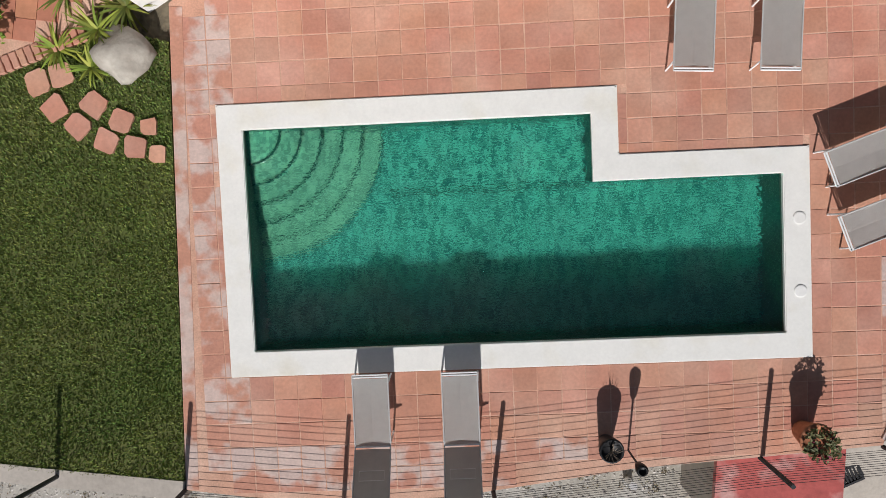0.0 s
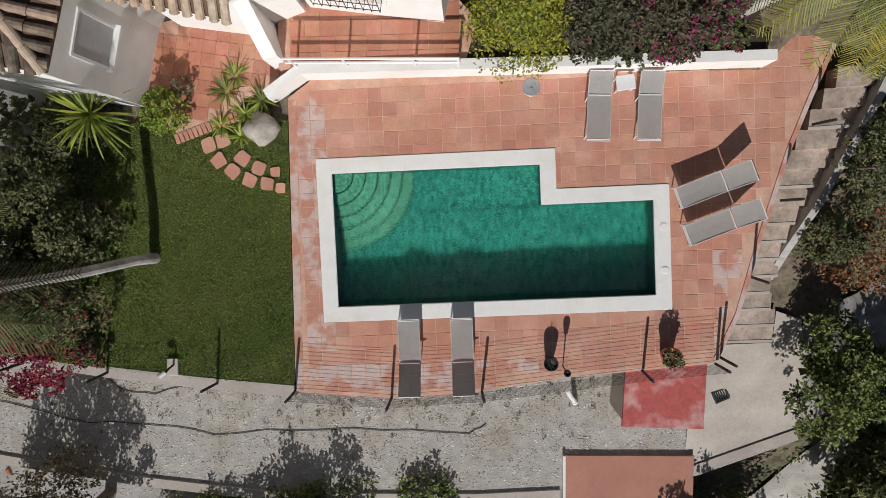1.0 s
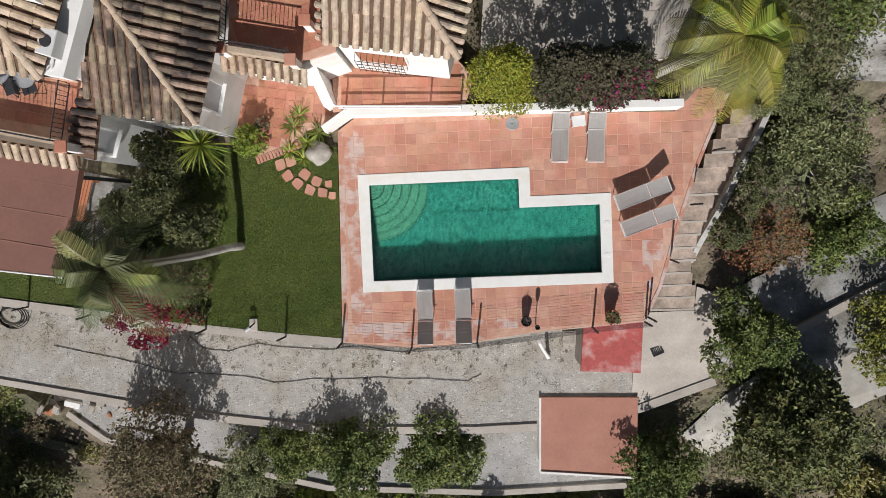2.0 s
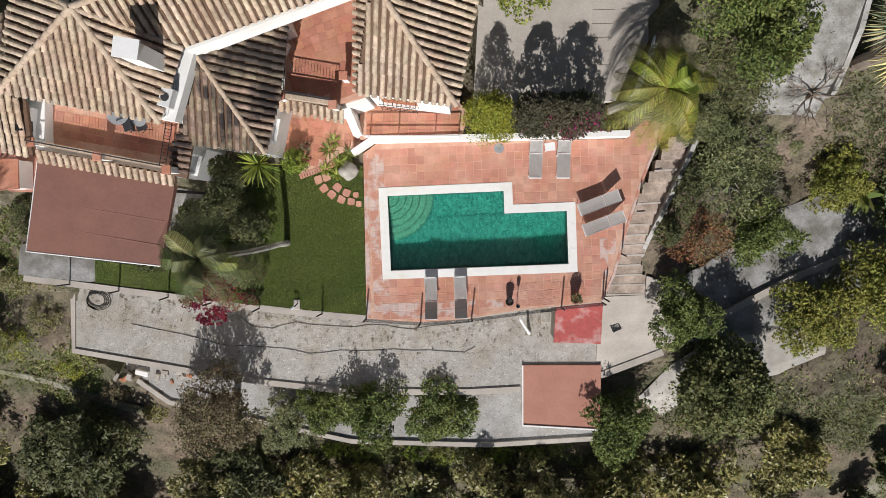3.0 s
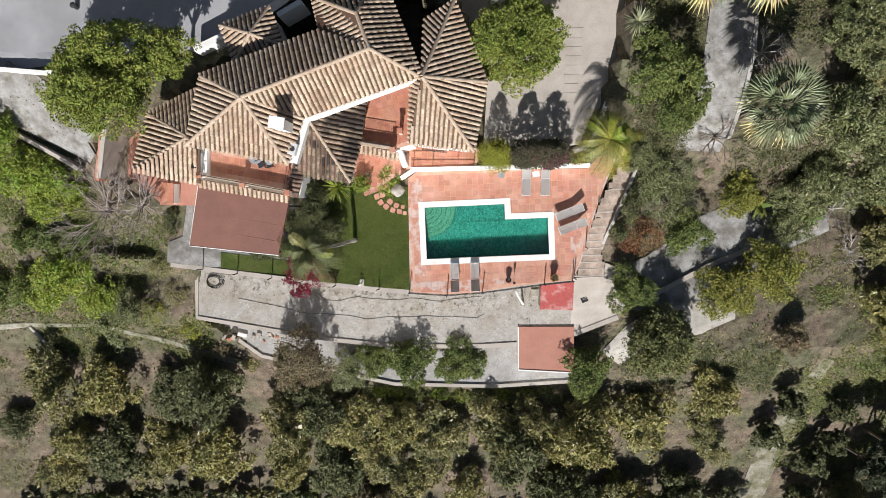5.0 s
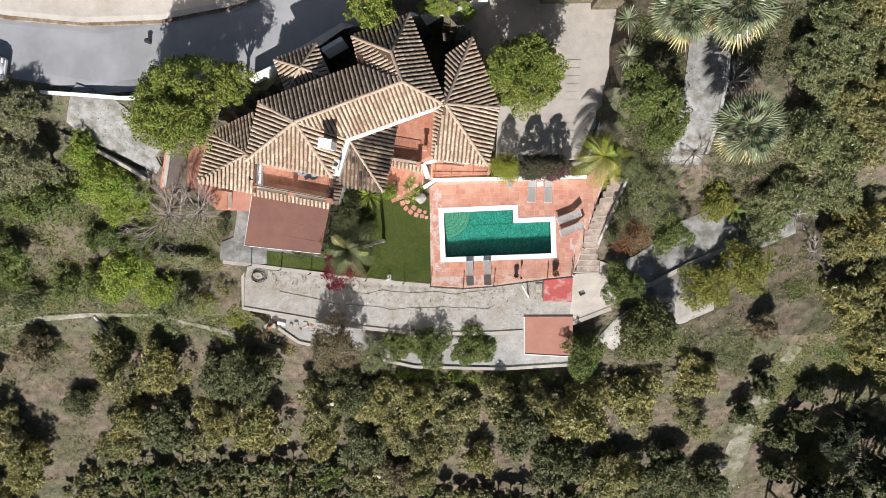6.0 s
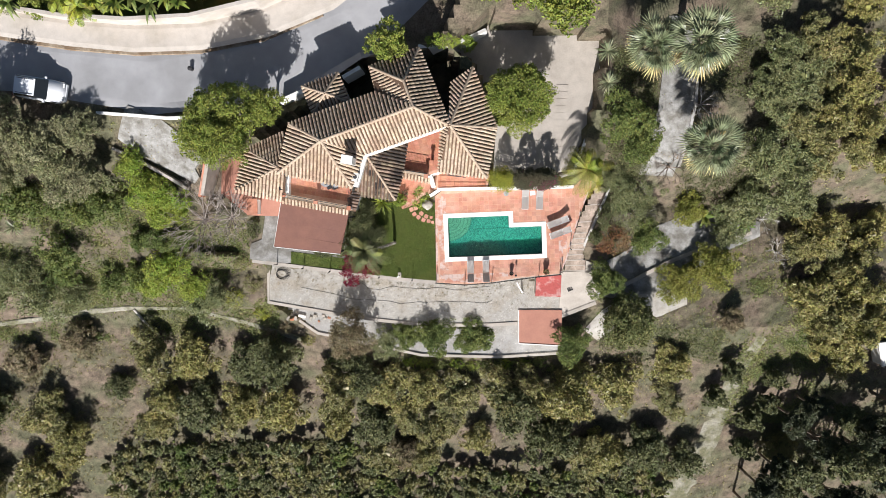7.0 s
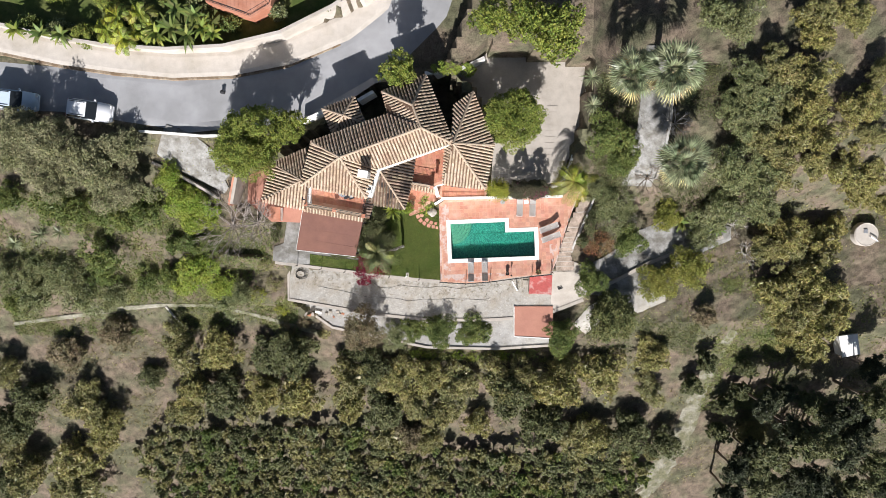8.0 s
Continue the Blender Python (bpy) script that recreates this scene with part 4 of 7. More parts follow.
def crown_lumps(seed, count, flat=0.8, hollow=0.6, ragged=0.12, lump=1.0):
    """Clump centres over an uneven dome of radius 1."""
    rng = np.random.default_rng(seed)
    out, big = [], []
    bumps = [(rng.uniform(0, math.tau), rng.uniform(0.6, 1.4), rng.uniform(0.05, ragged)) for _ in range(4)]
    for _ in range(count):
        a, u = rng.uniform(0, math.tau), rng.uniform(-0.35, 1.0)
        edge = 1 + sum(w * math.sin(a * round(1 + k * 2) + q) for q, k, w in bumps)
        deep = rng.uniform() < 0.28
        r = rng.uniform(0.15, hollow) if deep else rng.uniform(hollow, 0.88) * edge
        ring_r = math.sqrt(max(0.0, 1 - u * u))
        out.append((r * ring_r * math.cos(a), r * ring_r * math.sin(a), r * u * flat))
        big.append(rng.uniform(0.2, 0.3) if deep else rng.uniform(0.10, 0.20) * lump)
    return out, big


def make_tree(tone, seed, clumps=140, per=20, leaf=0.115, flat=0.8, stem=1.0, name="tree", label="", ragged=0.18, bark=None, folded=True, lump=1.0):
    """A tree of crown radius 1 that stands on the origin, with its crown centre at height stem."""
    rng = random.Random(seed)
    tree = thing(name, None, label, "tree")
    bm = bmesh.new()
    add_tube(bm, [(0, 0, -0.25), (rng.uniform(-0.03, 0.03), rng.uniform(-0.03, 0.03), stem * 0.3), (rng.uniform(-0.06, 0.06), rng.uniform(-0.06, 0.06), stem * 0.7)], [0.10, 0.075, 0.06], 8)
    for k in range(6):
        a = k * math.tau / 6 + rng.uniform(-0.4, 0.4)
        reach = rng.uniform(0.45, 0.75)
        add_tube(bm, [(0, 0, stem * 0.55), (math.cos(a) * reach * 0.5, math.sin(a) * reach * 0.5, stem * 0.8), (math.cos(a) * reach, math.sin(a) * reach, stem + rng.uniform(-0.1, 0.35))], [0.045, 0.03, 0.012], 5)
    part("trunk", bm, bark or BARK, tree)
    centres, big = crown_lumps(seed, clumps, flat, ragged=ragged, lump=lump)
    v, f = leaf_cloud(np.array(centres) + np.array([0, 0, stem]), big, per, leaf, seed + 50, folded=folded)
    rng2 = np.random.default_rng(seed + 70)
    heart = rng2.normal(size=(70, 3))
    heart *= (rng2.uniform(0.05, 0.56, 70) / np.linalg.norm(heart, axis=1))[:, None]
    v2, f2 = leaf_cloud(heart * np.array([1, 1, flat]) + np.array([0, 0, stem - 0.06]), np.full(70, 0.1), 4, leaf * 3, seed + 71, 0.8, folded=False)
    f = list(f) + [tuple(i + len(v) for i in q) for q in f2]
    raw("crown", np.concatenate([v, v2]), f, TONES[tone], tree)
    return tree


LOOKS = {
    "shaded": "woodland tree with leaves darkened for shade",
    "fresh": "leafy fresh green garden tree",
    "olive": "round avocado tree with dull olive-green leaves", "yellow": "round fruit tree with yellowing green leaves", "dark": "dense dark green fruit tree on the slope",
    "green": "leafy green garden tree", "bright": "bright green bushy tree", "grey": "airy grey-green olive tree", "brown": "sparse tree with browning leaves",
}
stock = {}


def plant(tone, spots, stem=1.05, sort="fruit_tree", group="orchard trees", leaf=0.115, kinds=3, clumps=150, per=22, label="", flat=0.8, ragged=0.18, folded=True, lump=1.0):
    for i, (x, y, r) in enumerate(spots):
        key = (tone, sort, i % kinds, leaf, clumps, per, stem, flat)
        m = pose(x, y, float(height(x, y)) - 0.05, 0, 0, (x * 57 + y * 91) % 360) @ Matrix.Diagonal((r, r, r * (0.82 + 0.5 * ((x * 13.7 + y * 7.3) % 1)), 1))
        if key not in stock:
            ob = make_tree(tone, 11 + len(stock) * 3, clumps, per, leaf, flat, stem, sort, label or LOOKS[tone], ragged, folded=folded, lump=lump)
            tagged(ob, group=group)
            ob.matrix_world = m
            stock[key] = ob
        else:
            made = copy_thing(stock[key], Matrix())
            made.matrix_basis = m


# orchard below the house: rows of rounded trees
plant("olive", ((-29, -10.7, 2.06), (-12.5, -13.7, 1.94), (-2.4, -14.4, 2.18), (1.3, -13.7, 2.04), (4, -13.7, 2.04), (-6.6, -16.6, 1.73), (-3.8, -17.4, 1.86), (-39.7, -17.1, 2.28), (-29.6, -17.5, 1.9), (-22.8, -17.3, 1.77), (-9.2, -20.1, 1.77), (-5.3, -20.5, 1.52), (16.1, -15, 1.59), (8.7, -20.1, 1.88), (-47.7, -25.3, 2.4), (-45.1, -28.5, 2.04), (-42.1, -27.1, 2.42), (27.5, -20.6, 1.81), (29.6, -2.7, 1.74), (28.6, -6.6, 2.08), (-47, -13.6, 1.63), (-49.5, -22.3, 1.98)), 0.8, leaf=0.1, clumps=96, per=58, flat=0.75, ragged=0.24, folded=False, lump=1.35)
plant("dark", ((-20.6, -11.6, 2), (-17.7, -11.2, 2.15), (-10.8, -12.7, 1.99), (-25.6, -16, 2.25), (-44.9, -16.6, 2.15), (-47.2, -19.1, 2.31), (-9.7, -17.5, 1.99), (2.7, -14.8, 2.41), (5.8, -18.3, 2.46), (14.6, -19.8, 2.26), (18.3, -21.1, 1.78), (-32.8, -14.3, 1.38), (-49.3, -26.4, 2.29)), 0.8, leaf=0.1, clumps=96, per=58, flat=0.75, ragged=0.24, folded=False, lump=1.35)
plant("yellow", ((-25.2, -11, 2.18), (-28.4, -15.4, 2), (-21.4, -15.5, 1.99), (-17.8, -15.7, 2.34), (-8.4, -13.8, 2.06), (-5.4, -13.5, 1.93), (6.9, -14.2, 2.39), (11.2, -13.2, 2.39), (15.5, -11.1, 1.95), (-13, -16.7, 1.74), (-38, -19.4, 2.06), (-42.4, -23.7, 2.5), (10.8, -20.2, 2.15), (-0.5, -18.7, 1.5), (-38.8, -21.2, 1.82), (7.7, -12.5, 1.55)), 0.8, leaf=0.1, clumps=96, per=58, flat=0.75, ragged=0.24, folded=False, lump=1.35)
plant("brown", ((-40.5, -11.8, 1.97), (-35.3, -9.6, 1.7), (-7.3, -20.3, 1.52), (20.2, -7.3, 1.15)), 0.8, leaf=0.1, clumps=96, per=58, flat=0.75, ragged=0.24, folded=False, lump=1.35)
plant("dark", ((21.1, -12, 1.07), (20.2, -14.6, 1.09), (25.4, -13, 1.09), (25.1, -15.4, 1), (23.9, -17, 1.12), (23.7, -19.9, 1.25)), 1.5, "slim_tree", "slim trees by the track", 0.16, 3, 90, 40, "slim dark tree beside the dirt track", flat=1.6, folded=False)
# east slope
plant("grey", ((19, 16.8, 1.83), (17.5, 17.7, 1.57), (21.5, 10.9, 1.86), (20.3, 9.3, 1.69), (19.9, 6, 2.09), (22.4, 4.9, 2.06), (20.8, 2.8, 1.95), (24.2, 2.5, 1.69), (19.8, 1.7, 1.7), (20.5, 12.8, 1.51), (19.6, 10.9, 1.25), (19.2, -0.1, 1.31), (15.8, 11.9, 1.08)), 1.0, "slope_tree", "trees on the east slope", 0.085, 3, 88, 60, "feathery grey-green olive tree on the slope", flat=0.85, ragged=0.26, folded=False, lump=1.35)
plant("olive", ((23.2, 12.9, 1.68), (23.7, 7.3, 1.63), (22, 8.1, 1.53), (24.1, 11.1, 1.42), (22.3, 14.4, 1.15), (26.8, 6.2, 1.29), (30.7, 8.3, 1.17), (27.1, -1.1, 1.73), (25.1, -1.1, 1.43), (30.8, 13.1, 1.15), (24.4, 5.3, 1.41), (25.6, 17.7, 1.4)), 0.95, "slope_tree", "trees on the east slope", 0.11, 3, 88, 60, "dull olive-green tree on the slope", flat=0.85, ragged=0.26, folded=False, lump=1.35)
plant("yellow", ((25.4, 12.8, 1.67), (25.3, 10.7, 1.6), (24.1, 8.6, 1.44), (26.6, 8.1, 1.53), (25.6, 16, 1.4), (28.6, 17.3, 1.31), (27.4, 17.6, 1.22), (30, 10.7, 1.51), (28.9, 10.2, 1.34), (29.3, 5.6, 1.77), (32, 5.3, 1.6), (32.4, 3.9, 1.37), (26.8, 0.2, 1.73), (30.6, -0.7, 1.95), (32.3, 0.9, 1.14), (35.5, 3, 1.22), (24.7, 17.5, 1.06), (26.5, -5.2, 1.94), (30, -4.8, 1.96), (30.9, -8, 1.97), (31, -11, 1.84), (28.2, -8.8, 1.57), (32.6, -6.7, 1.47)), 0.95, "slope_tree", "trees on the east slope", 0.11, 3, 88, 60, "yellowing fruit tree on the slope", flat=0.85, ragged=0.26, folded=False, lump=1.35)
# woodland on the lower slope; the darkest leaves carry its shade in their colour
plant("dark", ((30.1, -18.7, 2.05), (35.8, -15, 1.78), (28.1, -21.2, 1.82), (27.3, -24.6, 1.68), (37.7, -22.3, 1.86), (35.8, -25.2, 1.89), (31.5, -16.1, 1.53), (26.8, -23.4, 1.59)), 3.6, "tall_tree", "woodland trees", 0.13, 3, 80, 56, "tall dark woodland tree on the lower slope", ragged=0.32, folded=False, lump=1.25)
plant("shaded", ((33.5, -16.8, 1.8), (34.2, -19.9, 2.24), (36.1, -12.2, 1.34), (32.4, -24.7, 2.12), (39.3, -24.9, 1.88), (29, -18.3, 1.63), (26.7, -16.1, 1.44), (28.5, -15.1, 1.26)), 3.6, "tall_tree", "woodland trees", 0.13, 3, 80, 56, "tall dark woodland tree on the lower slope", ragged=0.32, folded=False, lump=1.25)
plant("shaded", ((24.7, -23, 1.58), (31, -23.4, 1.87), (26.2, -21.3, 1.31), (33.6, -19.9, 1.67), (36.5, -18.6, 1.75), (30.4, -25.4, 1.8), (24.3, -25.5, 1.52)), 3.4, "tall_tree", "woodland trees", 0.13, 2, 80, 56, "tall dark woodland tree on the lower slope", ragged=0.32, folded=False, lump=1.25)
# west slope
plant("silver", ((-35.9, 8.4, 1.83), (-33.4, 7.6, 2.01), (-35.8, 6.3, 1.88), (-31.2, 6.1, 2.3), (-28.8, 7.2, 1.68), (-30.7, 4.2, 2.09), (-28.8, 4, 1.66), (-37.7, 7, 1.78), (-35.3, 4.7, 1.65), (-33, 5.5, 1.81), (-37.4, 8.6, 1.33)), 1.4, "tall_tree", "trees below the lane", 0.08, 3, 110, 60, "tall airy grey-green tree below the lane", ragged=0.3, folded=False, lump=1.3)
plant("green", ((-36.4, 2.8, 1.91), (-35, 2.1, 1.64), (-33.1, 2, 1.54), (-30.6, 1.8, 1.73), (-28.6, 2.3, 1.63), (-33.9, -1.9, 1.9), (-34.7, -3.5, 1.54), (-28.6, -3.9, 1.44), (-25.7, -0.7, 1.19), (-27.3, -0.7, 1.1), (-24.2, -0.6, 1.09), (-30.8, -4.3, 1.35), (-43.7, -6.1, 1.59), (-40.3, 3.3, 1.43)), 0.8, "wild_bush", "wild bushes on the slope", 0.09, 3, 75, 46, "wild dark green bush on the slope", ragged=0.26, folded=False, lump=1.35)
plant("bright", ((-26.1, 5.1, 1.21), (-25.5, 3.3, 1.51), (-24.1, 2.8, 1.52), (-25, 1.5, 1.35), (-23.5, 1.7, 0.97), (-25.6, -3.1, 1.92), (-24, -4.6, 1.44), (-27.5, -4.3, 1.34)), 0.8, "wild_bush", "wild bushes on the slope", 0.09, 2, 150, 26, "fresh green bush on the slope", ragged=0.26, folded=False, lump=1.35)
plant("grey", ((-36.8, -5.5, 2.19), (-41.8, -5.9, 2.1), (-38.6, -3.8, 1.85), (-23.8, -6, 1.67), (-43.2, -3.5, 1.85), (-34.1, -5.5, 1.57), (-41.2, -3.3, 1.54), (-21.9, -5.4, 1.35)), 0.8, "wild_bush", "wild bushes on the slope", 0.075, 3, 150, 28, "wild twiggy grey-green bush on the slope", ragged=0.3, folded=False, lump=1.3)
# close rows of low bushes at the foot of the orchard
hedge_rng = np.random.default_rng(2)
HEDGE_TOP = ([-38, -33, -20, -14, -6.5, 2.7, 17], [-24.5, -20.9, -20.1, -19.6, -21.9, -22.6, -22.5])
spots = {"olive": [], "dark": [], "grey": [], "green": []}
for row in range(8):
    for x in np.arange(-36 + row * 0.4, 17.3 - row * 0.2, 1.12):
        x = x + hedge_rng.uniform(-0.25, 0.25)
        spots[hedge_rng.choice(["olive", "olive", "dark", "grey", "green"])].append((float(x), float(np.interp(x, *HEDGE_TOP) - row * 1.3 + hedge_rng.uniform(-0.2, 0.2)), float(hedge_rng.uniform(0.55, 0.9))))
for tone in spots:
    plant(tone, spots[tone], 1.8, "hedge_bush", "hedge rows", 0.2, 3, 40, 20, "low orchard bush in a close row", ragged=0.35, folded=False)
# garden trees
plant("fresh", ((-18.2, 7.4, 3.0), (2.0, 9.45, 2.65)), 1.2, "shade_tree", "shade trees by the house", 0.046, 2, 330, 84, "dense rounded green tree beside the house", ragged=0.08, lump=0.85)
plant("fresh", ((-15.2, 8.7, 1.55),), 2.3, "shade_tree", "shade trees by the house", 0.08, 1, 150, 40, "small bright green tree beside the lane")
plant("fresh", ((-6.7, 12.8, 1.6), (4.8, 15.2, 2.3), (0.2, 16.4, 1.7), (2.6, 16.2, 1.8)), 1.3, "shade_tree", "shade trees by the house", 0.1, 2, 120, 28, "leafy green tree by the driveway")
plant("green", ((-6.5, -8.5, 1.25), (-4.2, -8.6, 1.75), (-0.95, -8.6, 1.75), (6.95, -9.1, 1.8)), 0.85, "citrus_tree", "citrus trees on the terrace", 0.075, 2, 220, 46, "glossy green citrus tree on the lower terrace")
plant("brown", ((-11.0, -8.4, 2.2),), 0.95, "garden_tree", "", 0.05, 1, 170, 60, "sparse brownish tree on the lower terrace")
plant("grey", ((-8.2, -9.4, 1.6),), 0.9, "garden_tree", "", 0.06, 1, 110, 56, "grey-green shrub below the terrace wall")
plant("moss", ((11.4, -7.2, 2.5),), 0.6, "garden_tree", "", 0.07, 1, 260, 46, "dense dull green tree beside the path")
plant("green", ((9.3, -3.8, 1.55),), 0.95, "citrus_tree", "citrus trees on the terrace", 0.07, 1, 220, 46, "round green citrus tree beside the ramp")
plant("mimosa", ((15.6, -4.2, 2.0), (18.2, -2.7, 2.1)), 0.6, "mimosa_tree", "", 0.065, 2, 180, 42, "bright yellow-green tree in the yard", flat=0.65)
plant("mimosa", ((16.1, 1.9, 1.5),), 0.8, "garden_shrub", "garden shrubs", 0.075, 1, 160, 38, "yellow-green shrub beside the yard")
plant("grey", ((10.6, 2.6, 2.2), (12.3, 2.4, 1.7), (9.2, 4.0, 1.2)), 1.0, "garden_shrub", "garden shrubs", 0.055, 2, 130, 56, "twiggy grey-green garden shrub", ragged=0.3)
plant("green", ((12.7, -0.3, 1.5), (10.9, 6.6, 1.7), (9.6, 8.3, 1.9)), 1.1, "garden_shrub", "garden shrubs", 0.075, 2, 180, 38, "green garden shrub beside the steps", ragged=0.28)


# things on the deck
def lounger(m, foot=0.36, drop=0.17, seat=0.92, back=0.66, rise=27, wide=0.47, label="", high=0.32):
    """A sun lounger; local x runs from the foot to the head."""
    lo = thing("sun_lounger", m, label, "sun lounger", "loungers round the pool")
    a = radians(rise)
    run = math.sqrt(max(foot * foot - drop * drop, 0.001))
    x0, x1 = run, run + seat
    w = wide / 2

    def panel(name, p, q, lab=""):
        bm = bmesh.new()
        n = 5
        rows = []
        for k in range(n + 1):
            t = k / n
            x, z = p[0] + (q[0] - p[0]) * t, p[1] + (q[1] - p[1]) * t - 0.012 * math.sin(math.pi * t)
            rows.append([bm.verts.new((x, -w, z)), bm.verts.new((x, 0, z - 0.012)), bm.verts.new((x, w, z))])
        for r, s in zip(rows, rows[1:]):
            for k in range(2):
                bm.faces.new((r[k], s[k], s[k + 1], r[k + 1]))
        bmesh.ops.solidify(bm, geom=bm.faces[:], thickness=0.012)
        return part(name, bm, MESH, lo, lab)

    tip = (x1 + 0.02 + back * math.cos(a), high + back * math.sin(a))
    panel("seat", (x0 + 0.02, high), (x1, high), "grey mesh seat")
    panel("foot_rest", (0, high - drop), (x0 - 0.01, high))
    panel("backrest", (x1 + 0.03, high + 0.01), tip)
    if rise > 30:
        seam = []
        for t, side in ((0.36, -0.7), (0.36, 0.7), (0.52, 0.7), (0.52, -0.7), (0.36, -0.7)):
            seam.append((x1 + 0.03 + (tip[0] - x1 - 0.03) * t, side * w, high + 0.018 + (tip[1] - high - 0.01) * t))
        part("head_pocket_seam", tube(seam, 0.005, 4), FRAME_WHITE, lo)
    for s in (-1, 1):
        part("side_rail", tube([(0, s * w, high - drop), (x0, s * w, high), (x1, s * w, high)], 0.010, 6), FRAME_GREY, lo, "pale grey tubular frame")
        part("back_rail", tube([(x1, s * w, high), (tip[0], s * w, tip[1])], 0.009, 6), FRAME_GREY, lo)
        for x in (x0 + 0.08, x1 - 0.05):
            part("leg", tube([(x, s * w, high), (x + (0.05 if x > 1 else -0.05), s * (w + 0.01), 0.0)], 0.014, 6), FRAME_WHITE, lo)
    for x, z in ((0, high - drop), (x0, high), (x1, high), tip):
        part("crossbar", tube([(x, -w, z), (x, w, z)], 0.011, 6), FRAME_WHITE, lo)
    return lo


for x, y, turn in ((-1.266, -2.14, 272.3), (-0.086, -2.1, 272.3)):
    lounger(pose(x, y, 0.0, 0, 0, turn), 0.02, 0.001, 0.93, 0.8, 38, label="grey mesh sun lounger with raised back beside the pool")
for x, turn in ((2.88, 89), (3.97, 89)):
    lounger(pose(x, 1.79, 0, 0, 0, turn), 0.02, 0.001, 0.95, 0.5, 22, 0.5, "grey mesh sun lounger beside the white garden wall")
for x, y in ((4.59, 0.53), (4.79, -0.28)):
    lounger(pose(x, y, 0, 0, 0, 21.5), 0.02, 0.001, 1.02, 0.62, 24, 0.46, "grey mesh sun lounger turned towards the pool", 0.38)
table = thing("side_table", pose(3.43, 3.02, 0, 0, 0, 8), "small white plastic side table between loungers", "table")
part("tabletop", box(-0.2, 0.2, -0.16, 0.16, 0.40, 0.43, bevel=0.008), FRAME_WHITE, table)
for sx in (-0.16, 0.16):
    for sy in (-0.12, 0.12):
        part("leg", tube([(sx, sy, 0.40), (sx * 1.08, sy * 1.08, 0)], 0.018, 6), FRAME_WHITE, table)

# wire fence along the drop
FENCE = [(-16.4, -2.56), (-14.3, -2.82), (-12.2, -3.06), (-10.3, -3.26), (-8.28, -3.46), (-5.7, -3.68), (-3.9, -3.86), (-1.68, -3.99), (0.38, -3.83), (3.99, -3.33), (5.62, -3.16)]
fence = thing("wire_fence", pose(0, 0, 0), "low fence of dark iron posts and thin wires", "fence")
post_mesh = None
for i, (x, y) in enumerate(FENCE + [(5.70, -3.0), (6.36, -1.2), (6.98, 0.5), (7.62, 2.16)]):
    z = -0.45 if x < -10.4 else -0.02
    if post_mesh is None:
        post = part("post", tube([(0, 0, -0.05), (0, 0, 0.92)], 0.032, 7), IRON, fence, "dark iron fence post")
        post_mesh = post.data
    else:
        post = new("post", post_mesh)
        post.parent = fence
    post.location = (x, y, z)
    post.rotation_euler = (radians((i * 37 % 5) - 2), radians((i * 53 % 5) - 2), 0)
for k in range(12):
    z = 0.08 + 0.07 * k
    part("wire", tube([(x, y, z + (-0.45 if x < -10.4 else -0.02) - 0.01 * ((i + k) % 2)) for i, (x, y) in enumerate(FENCE) if x > -4], 0.0035, 4), IRON, fence)

# pots, lamp, stones
def twigs(parent, count, tall, spread, seed, material, name="twig", base=0.0):
    rng = random.Random(seed)
    bm = bmesh.new()
    for _ in range(count):
        a, r = rng.uniform(0, math.tau), rng.uniform(0.2, 1.0) * spread
        add_tube(bm, [(0, 0, base), (math.cos(a) * r * 0.4, math.sin(a) * r * 0.4, base + tall * 0.55), (math.cos(a + 0.3) * r, math.sin(a + 0.3) * r, base + tall * rng.uniform(0.7, 1.0))], [0.008, 0.005, 0.003], 4)
    return tagged(part(name, bm, material, parent), kind="stuff")


def leaves_on(parent, name, centre, radius, count, leaf, tone, seed, squash=0.8):
    v, f = leaf_cloud([centre], [radius], count, leaf, seed, squash=squash)
    return tagged(raw(name, v, f, TONES[tone], parent), kind="stuff")


urn = thing("plant_urn", pose(1.89, -3.09, 0) @ Matrix.Scale(0.82, 4), "tall black urn with a withered plant", "plant pot")
part("urn", lathe([(0.11, 0), (0.12, 0.05), (0.17, 0.3), (0.2, 0.5), (0.195, 0.54), (0.165, 0.54), (0.16, 0.48), (0.01, 0.48)]), BLACK, urn, smooth=True)
twigs(urn, 16, 0.28, 0.18, 3, BARK, base=0.46)
pot = thing("flower_pot", pose(4.5, -2.92, 0), "clay pot with red flowering geranium", "plant pot")
part("pot", lathe([(0.13, 0), (0.14, 0.04), (0.2, 0.38), (0.22, 0.4), (0.22, 0.44), (0.185, 0.44), (0.18, 0.4), (0.01, 0.4)]), CLAY, pot, smooth=True)
leaves_on(pot, "foliage", (0.02, -0.03, 0.52), 0.24, 260, 0.07, "dark", 4)
leaves_on(pot, "blossom", (0.05, -0.05, 0.6), 0.2, 40, 0.05, "crimson", 5)
torch = thing("garden_torch", pose(2.2, -3.22, 0) @ Matrix.Scale(0.85, 4), "black garden torch lamp on a pole", "lamp")
part("pole", tube([(0, 0, 0), (0, 0, 0.62)], 0.016, 7), IRON, torch)
part("head", lathe([(0.02, 0.6), (0.05, 0.64), (0.085, 0.8), (0.09, 0.9), (0.07, 0.93), (0.06, 0.93), (0.055, 0.88), (0.01, 0.88)]), BLACK, torch, smooth=True)
pipe = thing("white_pipe", pose(0, 0, 0), "white plastic pipe leaning on the retaining wall", "pipe")
part("tube", tube([(2.36, -3.86, -0.35), (2.62, -4.35, -1.8), (2.98, -4.95, -3.3)], 0.06, 8), FRAME_WHITE, pipe)
